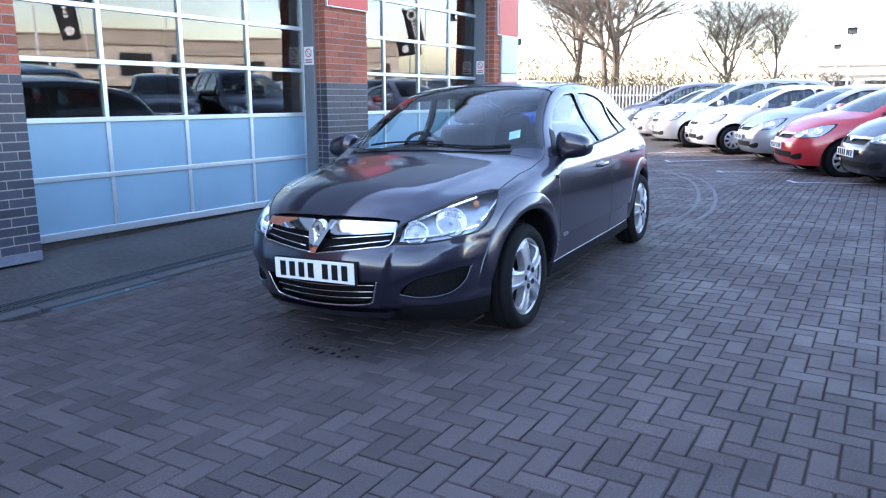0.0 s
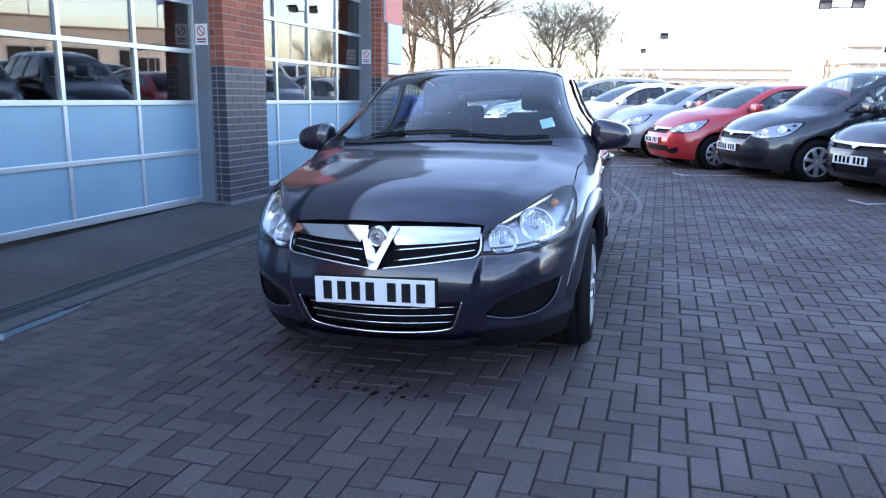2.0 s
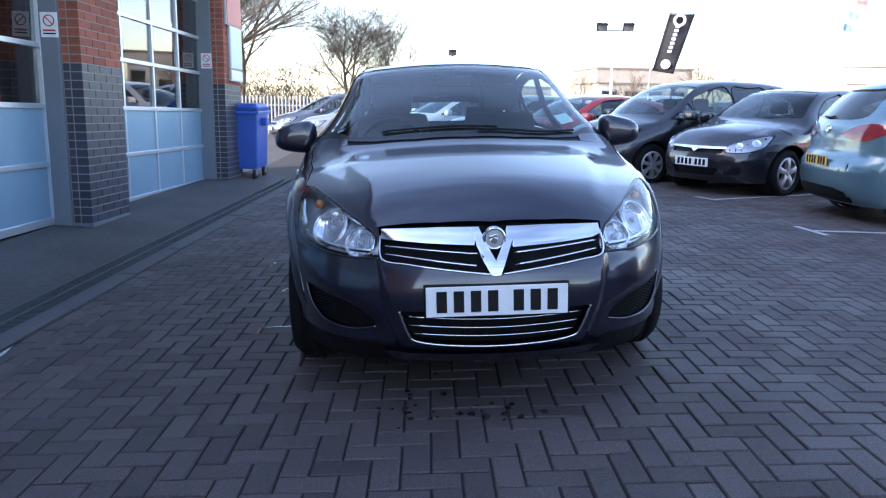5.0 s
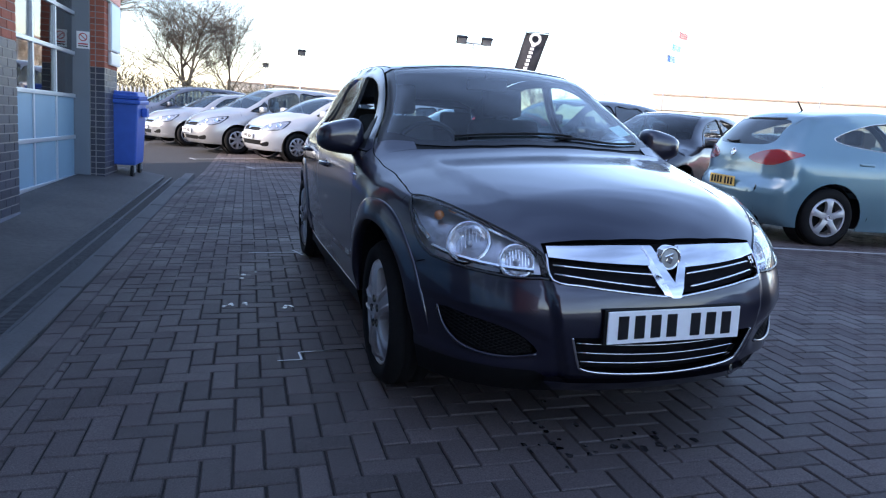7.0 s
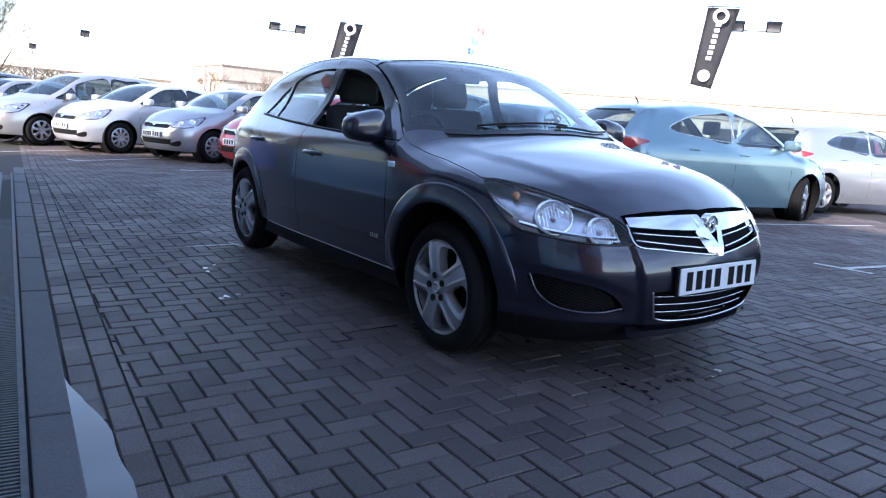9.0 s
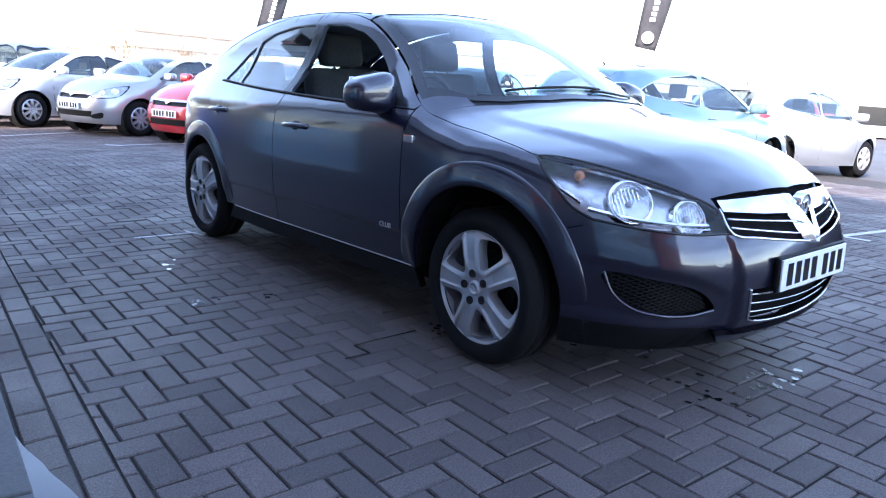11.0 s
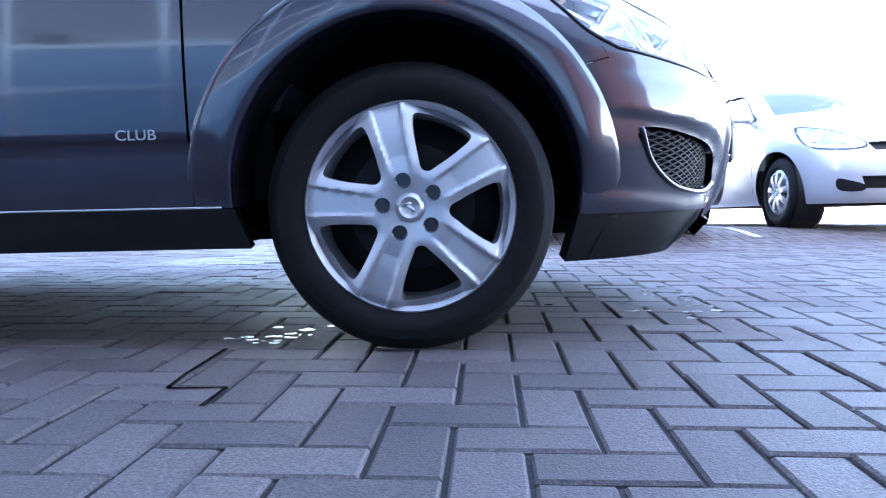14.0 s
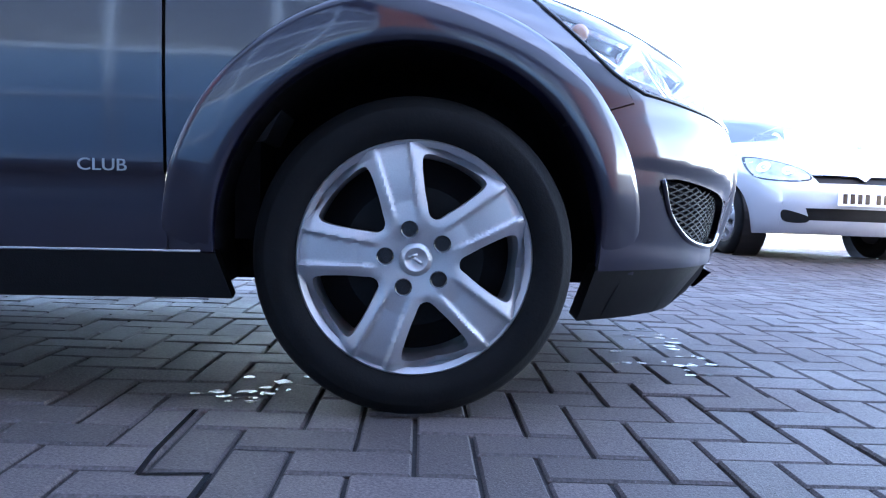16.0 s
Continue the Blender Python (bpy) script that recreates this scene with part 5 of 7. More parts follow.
park("people_carrier", MPV, P_GREYBLUE, "dark grey people carrier parked at the far end", -3.3, 21.0, ROW, (0.82, 0.9))
park("hatchback", HATCH, P_NAVY, "black hatchback parked in a bay", 4.72, 6.61, 61, (0.82, 0.9))
park("hatchback", TAILHATCH, P_TEAL, "pale teal hatchback parked nose away with steered wheels", 4.87, 4.12, 278, (-0.82, 3.5), steer=28)
park("hatchback", TAILHATCH, P_SILVER, "silver hatchback parked nose away in the next row", 9.2, 4.4, 278, (-0.82, 3.5))
park("small_hatchback", SMALL, P_PEARL, "silvery white small hatchback parked facing the lane", 4.04, -2.01, 89, (-0.80, 0.80))
parked_car("saloon_car", heading(2.8 + 4.47, -0.4, 270), SALOON, P_NAVY, "black saloon parked with its tail to the lane")


# ---------- the dark grey hatchback ----------
CAR = SHAPE_HATCH
hero = thing("hatchback", CROSSFALL, "dark grey metallic five-door hatchback with a lowered front window", "car")


def front_to(pts):
    """Front-view points (x, z) as places on the skin."""
    return CAR.solve("front", [p[0] for p in pts], [p[1] for p in pts])[0]


def side_to(pts):
    return CAR.solve("side", [p[0] for p in pts], [p[1] for p in pts])[0]


BOTH = ((False, "left"), (True, "right"))
XF, ZB, ZC = 0.745, 0.185, 0.255
HUB, ARCH = CAR.hub, 0.368
AX0, AX1 = CAR.axles
# headlight outline in front view, from the inner bottom corner round the top to the outer edge
LAMP = smooth_line([(0.425, 0.583), (0.430, 0.655), (0.50, 0.705), (0.58, 0.748), (0.66, 0.785), (0.715, 0.800), (0.752, 0.798)], False, 4)
LAMP_OUT = smooth_line([(0.752, 0.798), (0.771, 0.76), (0.776, 0.70), (0.768, 0.645), (0.745, 0.612)], False, 4)
LAMP_LOW = smooth_line([(0.745, 0.612), (0.66, 0.592), (0.54, 0.580), (0.425, 0.583)], False, 4)
lamp_outline = LAMP + LAMP_OUT[1:] + LAMP_LOW[1:-1]
out_yz = [(p[1], p[2]) for p in front_to(LAMP_OUT)]
g_hero = smooth_line([out_yz[0], (0.80, 0.823), (1.0, 0.861), (1.18, 0.895), (1.34, 0.950), (1.6, 1.122), (1.85, 1.265), (2.05, 1.342), (2.3, 1.378), (2.6, 1.385), (2.93, 1.358), (3.3, 1.29), (3.6, 1.20), (3.85, 1.08)], False, 6)
i_pillar = min(range(len(g_hero)), key=lambda i: abs(g_hero[i][0] - 1.34))
bonnet_line, gutter_line = g_hero[:i_pillar + 1], g_hero[i_pillar:]
seam = [(0.47, 0.588), (0.54, 0.566), (0.612, 0.532)]
a_seam = math.degrees(math.atan2(0.532 - HUB, 0.612 - AX0))
a_low = math.degrees(math.asin((HUB - ZC) / ARCH))

# bumper: centre and the two corners, one moulding
low_edge = [(x, ZB + (ZC - ZB) * float(ease((abs(x) - 0.33) / 0.12))) for x in np.linspace(-XF, XF, 41)]
mid_top = smooth_line([(0.425, 0.577), (0.32, 0.562), (0.18, 0.545), (0.0, 0.528)], False, 4)
half_up = [(XF, z) for z in np.linspace(ZC, 0.606, 31)][1:] + [(x, z - 0.004) for x, z in LAMP_LOW[1:]] + mid_top[1:]
bump = low_edge + half_up + [(-x, z) for x, z in half_up[::-1] if x > 1e-6]
low_hole = smooth_line([(0.358, 0.395), (0.352, 0.375), (0.325, 0.30), (0.300, 0.272), (0.2, 0.255), (0.0, 0.246)], False, 3)
low_hole = low_hole + [(-x, z) for x, z in low_hole[::-1][1:]]
FOG_LOW = [(0.448, 0.318), (0.52, 0.300), (0.60, 0.299), (0.668, 0.318), (0.712, 0.370), (0.732, 0.442)]
FOG_TOP = [(0.448, 0.318), (0.475, 0.362), (0.54, 0.402), (0.64, 0.428), (0.732, 0.442)]
fog = smooth_line(FOG_LOW + FOG_TOP[::-1][1:-1], True, 3)
fog_l = [(-x, z) for x, z in fog]
pieces = [skin(CAR, "front", bump, [low_hole, fog, fog_l], 0.0115, 0, 0.02)]
corner_front = [(p[1], p[2]) for p in front_to([(XF, z) for z in np.linspace(ZC, 0.606, 31)])]
corner = corner_front + [(y, z - 0.004) for y, z in out_yz[::-1][1:4]] + seam + arc(AX0, HUB, ARCH, a_seam, 180 + a_low, 14)[1:]
for mir, _ in BOTH:
    pieces.append(skin(CAR, "side", corner, (), 0.022, 0, 0.02, mir))
bumper = joined("front_bumper", pieces, M_PAINT, hero)
lip_line = [(x, 0.150) for x in np.linspace(-0.72, 0.72, 15)] + [(x, 0.192 + 0.075 * float(ease((abs(x) - 0.33) / 0.10))) for x in np.linspace(0.742, -0.742, 41)]
panel("lower_lip", CAR, "front", lip_line, M_BLACK, bumper, step=0.06, depth=0.006, lip=0.03)
panel("chin_strip", CAR, "front", [(-0.42, 0.222), (-0.37, 0.178), (-0.2, 0.172), (0, 0.170), (0.2, 0.172), (0.37, 0.178), (0.42, 0.222), (0.2, 0.214), (0, 0.212), (-0.2, 0.214)], M_PAINT, bumper, step=0.04, depth=-0.026, lip=0.04)
for mir, _ in BOTH:
    y0 = corner_front[0][0]
    panel("lower_lip", CAR, "side", [(y0 + 0.006, 0.150), (y0 - 0.004, 0.264), (0.537, 0.264), (0.566, 0.150)], M_BLACK, bumper, step=0.06, depth=0.004, lip=0.03, mirror=mir)
# fog openings with a woven mesh
for pts in (fog, fog_l):
    panel("fog_recess", CAR, "front", pts, M_LINER, bumper, step=0.06, depth=0.035, lip=0)
    s = 1 if pts is fog else -1
    bm = bmesh.new()
    for k in range(-14, 26):
        for sl in (0.55, -0.55):
            run = []
            for x in np.linspace(0.450, 0.730, 44):
                z = 0.30 + k * 0.0135 + sl * (x - 0.445)
                lo = np.interp(x, [p[0] for p in FOG_LOW], [p[1] for p in FOG_LOW])
                hi = np.interp(x, [p[0] for p in FOG_TOP], [p[1] for p in FOG_TOP])
                if lo < z < hi:
                    run.append((x, z))
            if len(run) >= 3:
                co = CAR.solve("front", [p[0] for p in run], [p[1] for p in run], 0.018)[0]
                tube(bm, [(s * c[0], c[1], c[2]) for c in co[::2]], 0.0022, 4, cap=False)
    part("fog_mesh", bm, M_BLACK, bumper, "black woven plastic mesh")
    edge = [(x, z) for x, z in smooth_line(FOG_LOW[::-1], False, 5)]
    co = CAR.solve("front", [p[0] for p in edge], [p[1] for p in edge], -0.002)[0]
    bm = tube(bmesh.new(), [(s * c[0], c[1], c[2]) for c in co], 0.006, 8)
    part("fog_trim", bm, M_PAINT, bumper, smooth=True)
# lower grille
panel("lower_grille", CAR, "front", low_hole, M_LINER, bumper, step=0.08, depth=0.05, lip=0)
edge = smooth_line([(0.358, 0.395), (0.352, 0.375), (0.325, 0.30), (0.300, 0.272), (0.2, 0.255), (0.0, 0.246), (-0.2, 0.255), (-0.3, 0.272), (-0.325, 0.30), (-0.352, 0.375), (-0.358, 0.395)], False, 4)
co = CAR.solve("front", [p[0] for p in edge], [p[1] for p in edge], -0.002)[0]
part("chrome_trim", tube(bmesh.new(), [tuple(c) for c in co], 0.0052, 6), M_CHROME, bumper, "chrome lower grille trim", smooth=True)
for z, hw in ((0.372, 0.335), (0.337, 0.325), (0.302, 0.31)):
    xs = np.linspace(-hw, hw, 15)
    co = CAR.solve("front", xs, z - 0.012 * np.cos(xs / hw * math.pi / 2), 0.012)[0]
    part("chrome_slat", tube(bmesh.new(), [tuple(c) for c in co], 0.0032, 5), M_CHROME, bumper, "thin chrome slat", smooth=True)

# upper grille: black backing, chrome bar with a V, thin slats and a round badge
gr_half = [(0.0, 0.530), (0.18, 0.547), (0.32, 0.564), (0.418, 0.579), (0.422, 0.655), (0.40, 0.694), (0.2, 0.703), (0.0, 0.706)]
grille = panel("grille", CAR, "front", mirrored(gr_half), M_LINER, hero, step=0.06, depth=0.03, lip=0)
for s in (1, -1):
    bar = [(s * 0.052, 0.693), (s * 0.20, 0.693), (s * 0.416, 0.685), (s * 0.418, 0.652), (s * 0.25, 0.640), (s * 0.075, 0.632)]
    panel("chrome_bar", CAR, "front", bar, M_CHROME, grille, step=0.03, depth=-0.006, lip=0.03, label="broad chrome grille bar")
    vee = [(s * 0.086, 0.694), (s * 0.055, 0.694), (s * 0.019, 0.615), (0.0, 0.580), (0.0, 0.530), (s * 0.015, 0.531)]
    panel("chrome_vee", CAR, "front", vee, M_CHROME, grille, step=0.03, depth=-0.016, lip=0.04, label="chrome V of the grille")
    for z0, z1 in ((0.615, 0.600), (0.588, 0.560)):
        xs = np.linspace(0.06 + (0.64 - z0) * 0.2, 0.405, 9)
        zz = np.interp(xs, [0.06, 0.41], [z1, z0 + 0.012])
        co = CAR.solve("front", xs, zz, 0.005)[0]
        part("chrome_slat", tube(bmesh.new(), [(s * c[0], c[1], c[2]) for c in co], 0.004, 6), M_CHROME, grille, "thin chrome slat", smooth=True)
    low = smooth_line([(0.012, 0.530), (0.18, 0.549), (0.32, 0.566), (0.416, 0.582), (0.420, 0.66)], False, 4)
    co = CAR.solve("front", [p[0] for p in low], [p[1] for p in low], -0.001)[0]
    part("chrome_trim", tube(bmesh.new(), [(s * c[0], c[1], c[2]) for c in co], 0.0045, 6), M_CHROME, grille, "thin chrome grille surround", smooth=True)
yb = float(front_to([(0.0, 0.655)])[0, 1])
bm = lathe(bmesh.new(), [(0.001, -0.004), (0.033, -0.002), (0.036, -0.010), (0.041, -0.009), (0.044, 0.0), (0.044, 0.024)], 36, "y", (0, yb - 0.017, 0.655))
badge = part("badge", bm, M_CHROME, grille, "round chrome badge", smooth=True)
bm = lathe(bmesh.new(), [(0.001, -0.0055), (0.033, -0.0045)], 36, "y", (0, yb - 0.0175, 0.655))
part("badge_field", bm, M_STEEL, badge)
bm = bmesh.new()
box(bm, -0.013, 0.012, -0.007, 0.0, -0.016, 0.006, 0.003, pose(0, yb - 0.020, 0.655, 0, 25, 0))
box(bm, -0.018, 0.016, -0.007, 0.0, 0.004, 0.016, 0.003, pose(0, yb - 0.020, 0.655, 0, -20, 0))
part("badge_emblem", bm, M_CHROME, badge)
# round cover of the towing eye
pt, nr = (Vector(q[0]) for q in CAR.solve("front", [-0.47], [0.50], 0.001))
bm = lathe(bmesh.new(), [(0.0265, 0.003), (0.0265, -0.0002), (0.0255, -0.0004), (0.0245, 0.0015), (0.0235, -0.0004), (0.001, -0.0006)], 32, "y")
bmesh.ops.transform(bm, matrix=Matrix.Translation(pt) @ Vector((0, -1, 0)).rotation_difference(nr).to_matrix().to_4x4(), verts=bm.verts[:])
part("tow_eye_cover", bm, M_PAINT, bumper)
ph = boxed("plate_holder", (-0.268, 0.268, 0.0, 0.014, -0.062, 0.062), M_BLACK, bumper, bevel=0.004)
ph.matrix_basis = pose(0, 0.020, 0.438, -1, 0, 0)
plate(hero, 0.014, 0.438, M_PLATEW, True, tilt=-1)

# bonnet
fe = [(0.0, 0.708), (0.2, 0.707), (0.36, 0.699), (0.428, 0.690)]
right = [(p[0], p[1]) for p in front_to(fe)] + [(p[0], p[1] + 0.004) for p in front_to([(x, z + 0.003) for x, z in LAMP[3:-1]])] + [(p[0] - 0.002, p[1]) for p in side_to([q for q in bonnet_line[2:] if q[0] < 1.262])]
rear_edge = [(0.60, 1.196), (0.45, 1.132), (0.25, 1.074), (0.0, 1.052)]
bonnet = panel("bonnet", CAR, "top", mirrored(right + rear_edge), M_PAINT, hero, step=0.026, lip=0.02)
# wings, doors, body sides
W_FRONT = [(1.50, 0.935), (1.60, 1.035), (1.72, 1.125), (1.86, 1.215), (2.0, 1.275), (2.18, 1.315), (2.36, 1.325), (2.385, 1.2), (2.418, 0.970), (1.95, 0.948)]
W_REAR = [(2.505, 0.977), (2.475, 1.18), (2.448, 1.326), (2.70, 1.322), (2.92, 1.292), (3.08, 1.245), (3.10, 1.15), (3.11, 1.005), (2.8, 0.988)]
W_QUARTER = [(3.145, 1.008), (3.135, 1.12), (3.12, 1.228), (3.22, 1.175), (3.31, 1.10), (3.375, 1.022)]


def rounded(pts, n=3, r=0.25):
    """Cuts the corners of an outline a little."""
    out = []
    k = len(pts)
    for i in range(k):
        a, b, c = np.array(pts[i - 1]), np.array(pts[i]), np.array(pts[(i + 1) % k])
        ra = min(0.03, np.linalg.norm(a - b) * 0.45)
        rc = min(0.03, np.linalg.norm(c - b) * 0.45)
        p, q = b + (a - b) / np.linalg.norm(a - b) * ra, b + (c - b) / np.linalg.norm(c - b) * rc
        for t in np.linspace(0, 1, n + 1):
            out.append(tuple((1 - t) ** 2 * p + 2 * t * (1 - t) * b + t * t * q))
    return out


WINDOWS = [rounded(w) for w in (W_FRONT, W_REAR, W_QUARTER)]
wing = [(0.616, 0.536)] + [(y, z + 0.003) for y, z in seam[::-1][1:]] + [(y + 0.004, z) for y, z in out_yz[::-1][3:]] + [(y, z - 0.001) for y, z in bonnet_line[1:]] + [(1.342, 0.93), (1.342, 0.29)] + arc(AX0, HUB, ARCH, -2.5, a_seam, 26)[:-1]
front_door = [(1.348, 0.29), (1.348, 0.928), (1.6, 0.935), (2.0, 0.944), (2.45, 0.962), (2.466, 0.75), (2.470, 0.5), (2.462, 0.29)]
rear_door = [(2.468, 0.29), (2.476, 0.5), (2.472, 0.75), (2.456, 0.963), (2.8, 0.978), (3.2, 1.0), (3.42, 1.016), (3.415, 0.93), (3.36, 0.83), (3.24, 0.71), (3.14, 0.56), (3.09, 0.42), (3.07, 0.29)]
zs2 = np.linspace(1.0, ZB, 10)
ry = CAR.solve("rear", np.full(10, 0.66), zs2)[0][:, 1]
a_rear = math.degrees(math.asin((HUB - ZB) / ARCH))
body_side = gutter_line + [(y, z) for y, z in zip(ry, zs2)] + arc(AX1, HUB, ARCH, -a_rear, 180 - 8, 26) + [(3.076, 0.42), (3.13, 0.565), (3.232, 0.715), (3.352, 0.836), (3.408, 0.93), (3.412, 1.022), (3.2, 1.006), (2.8, 0.984), (2.45, 0.968), (2.0, 0.950), (1.6, 0.941), (1.352, 0.934)]
sill = [(1.262, 0.284), (3.07, 0.284), (3.155, 0.20), (1.235, 0.20)]
for mir, side in BOTH:
    panel("wing", CAR, "side", wing, M_PAINT, hero, step=0.035, lip=0.02, mirror=mir)
    d = panel("front_door", CAR, "side", front_door, M_PAINT, hero, step=0.05, lip=0.02, mirror=mir)
    e = panel("rear_door", CAR, "side", rear_door, M_PAINT, hero, step=0.05, lip=0.02, mirror=mir)
    panel("body_side", CAR, "side", body_side, M_PAINT, hero, holes=WINDOWS, step=0.05, lip=0.02, mirror=mir)
    panel("sill", CAR, "side", sill, M_BLACK, hero, step=0.08, lip=0.03, mirror=mir)
    panel("pillar_cover", CAR, "side", [(2.428, 0.975), (2.37, 1.318), (2.438, 1.320), (2.494, 0.978)], M_GLOSSBLACK, hero, step=0.06, depth=-0.0015, lip=0, mirror=mir)
    belt = [(1.50, 0.928), (2.0, 0.944), (2.45, 0.962), (2.9, 0.984), (3.38, 1.014)]
    co = CAR.solve("side", [p[0] for p in smooth_line(belt)], [p[1] + 0.006 for p in smooth_line(belt)], -0.002)[0]
    sx = -1 if mir else 1
    part("belt_strip", tube(bmesh.new(), [(sx * c[0], c[1], c[2]) for c in co], 0.008, 6), M_BLACK, hero, "black rubber belt strip", smooth=True)
    for w, nm in zip(WINDOWS, ("front_window", "rear_window", "quarter_window")):
        if nm == "front_window" and mir:
            continue
        panel(nm, CAR, "side", w, M_GLASS if nm == "front_window" else M_SIDEGLASS, hero, step=0.08, depth=0.010, lip=0, mirror=mir)
    panel("inner_panel", CAR, "side", [(1.36, 0.30), (1.36, 0.86), (1.40, 0.915), (2.45, 0.95), (3.40, 1.0), (3.30, 0.75), (3.02, 0.55), (3.0, 0.30)], M_CABIN, hero, step=0.1, depth=0.035, lip=0, mirror=mir)
    # flared arch mouldings
    for ax, a0, a1 in ((AX0, -3, 180 + a_low), (AX1, -a_low, 182)):
        rr_ = [0.366, 0.3665, 0.369, 0.376, 0.392, 0.410, 0.428, 0.444, 0.456, 0.4585, 0.460]
        oo_ = [-0.030, 0.002, 0.0105, 0.014, 0.0145, 0.0130, 0.0105, 0.008, 0.0055, 0.003, -0.006]
        tt_ = [radians(a0 + (a1 - a0) * k / 56) for k in range(57)]
        yy_ = np.array([[ax + r_ * math.cos(t) for r_ in rr_] for t in tt_]).ravel()
        zz_ = np.array([[HUB + r_ * math.sin(t) for r_ in rr_] for t in tt_]).ravel()
        co, no = CAR.solve("side", yy_, zz_)
        fade = np.clip((zz_ - 0.26) / 0.13, 0, 1)
        co = co + no * (np.tile(np.array(oo_), 57) * fade - 0.006 * (1 - fade))[:, None]
        if mir:
            co = co * (-1, 1, 1)
        m_ = len(rr_)
        fs_ = []
        for i in range(56):
            for j in range(m_ - 1):
                q = (i * m_ + j, i * m_ + j + 1, (i + 1) * m_ + j + 1, (i + 1) * m_ + j)
                fs_.append(q if mir else q[::-1])
        mesh_ob("arch_flare", co, fs_, M_PAINT, hero, smooth=True)
    # silvery line that paints in the light caught along the sill's upper edge
    line = [(y, 0.2875) for y in np.linspace(1.29, 3.05, 12)]
    co = CAR.solve("side", [q[0] for q in line], [q[1] for q in line], -0.001)[0]
    part("sill_strip", tube(bmesh.new(), [(sx * c[0], c[1], c[2]) for c in co], 0.0024, 6), M_ALLOY, hero, "thin bright strip under the doors", smooth=True)
    # handles in their cups
    for door, (hy, hz) in ((d, (2.235, 0.812)), (e, (3.215, 0.848))):
        hx = float(side_to([(hy, hz)])[0, 0])
        bm = bmesh.new()
        g = bmesh.ops.create_uvsphere(bm, u_segments=20, v_segments=10, radius=1)["verts"]
        for v in g:
            v.co = Vector((sx * (hx - 0.004) + v.co.x * 0.007, hy + v.co.y * 0.062, hz - 0.008 + v.co.z * 0.034))
        cup = part("handle_cup", bm, M_GLOSSBLACK, door, smooth=True)
        bm = tube(bmesh.new(), [(sx * (hx - 0.006), hy - 0.118, hz), (sx * (hx + 0.014), hy - 0.09, hz + 0.001), (sx * (hx + 0.025), hy - 0.03, hz + 0.003), (sx * (hx + 0.025), hy + 0.04, hz + 0.003), (sx * (hx + 0.014), hy + 0.092, hz + 0.001), (sx * (hx - 0.006), hy + 0.112, hz)], 0.0135, 10)
        part("handle", bm, M_PAINT, door, smooth=True)
    rx = float(side_to([(1.305, 0.815)])[0, 0])
    boxed("side_repeater", (sx * rx - 0.006, sx * rx + 0.006, 1.275, 1.335, 0.800, 0.832), M_CHROME, hero, "small chrome side repeater", bevel=0.005)
    # mirrors
    bm = bmesh.new()
    g = bmesh.ops.create_uvsphere(bm, u_segments=28, v_segments=16, radius=1)["verts"]
    for v in g:
        x, y, z = v.co
        k = 3.4
        n = (abs(x) ** k + abs(y) ** k + abs(z) ** k) ** (1 / k)
        x, y, z = x / n, y / n, z / n
        if y > 0.25:
            y = 0.25 + (y - 0.25) * 0.15
        zz = z * (0.080 - 0.014 * x * sx) + (0.012 if z > 0 else 0) * x * sx * -1
        v.co = Vector((sx * 0.898 + x * 0.112, 1.545 + y * 0.09, 0.990 + zz))
    mirror = part("door_mirror", bm, M_PAINT, hero, smooth=True)
    bm = bmesh.new()
    box(bm, min(sx * 0.79, sx * 0.90), max(sx * 0.79, sx * 0.90), 1.50, 1.60, 0.915, 0.965, 0.02)
    part("mirror_arm", bm, M_BLACK, mirror, "black mirror foot", smooth=True)
    panel("mirror_sail", CAR, "side", [(1.40, 0.945), (1.51, 0.945), (1.66, 1.07), (1.63, 1.095)], M_BLACK, mirror, step=0.06, depth=-0.003, lip=0.01, mirror=mir)
    boxed("mirror_glass", (sx * 0.898 - 0.082, sx * 0.898 + 0.082, 1.566, 1.571, 0.935, 1.055), M_CHROME, mirror, "silvered mirror glass", bevel=0.002)
    # black wheel arch liners
    for ax in (AX0, AX1):
        bm = bmesh.new()
        n = 30
        rows_ = []
        turns = np.linspace(radians(-3 if ax == AX0 else -10), radians(190 if ax == AX0 else 182), n)
        edge_x = CAR.solve("side", ax + 0.372 * np.cos(turns), HUB + 0.372 * np.sin(turns))[0][:, 0] - 0.012
        for deep in (True, False):
            rows_.append([bm.verts.new((sx * (0.50 if deep else ex), ax + 0.372 * math.cos(t), HUB + 0.372 * math.sin(t))) for t, ex in zip(turns, edge_x)])
        for i in range(n - 1):
            bm.faces.new((rows_[0][i], rows_[0][i + 1], rows_[1][i + 1], rows_[1][i]))
        bm.faces.new(rows_[0])
        part("arch_liner", bm, M_LINER, hero)

# trim lettering on the front doors
def letters(text, size, m, mat, parent, name):
    cu = bpy.data.curves.new(name, "FONT")
    cu.body, cu.size, cu.extrude, cu.align_x = text, size, 0.0012, "CENTER"
    tmp = new(name, cu)
    dg = bpy.context.evaluated_depsgraph_get()
    me = bpy.data.meshes.new_from_object(tmp.evaluated_get(dg))
    bpy.data.objects.remove(tmp)
    me.materials.clear()
    me.materials.append(mat)
    ob = new(name, me)
    ob.parent = parent
    ob.matrix_basis = m
    return ob


for sx in (1, -1):
    tx = float(side_to([(1.452, 0.437)])[0, 0])
    letters("CLUB", 0.030, pose(sx * (tx + 0.002), 1.452, 0.428, 90, 0, 90 * sx) @ Matrix.Diagonal((1.15, 1, 1, 1)), M_STEEL, hero, "trim_lettering")

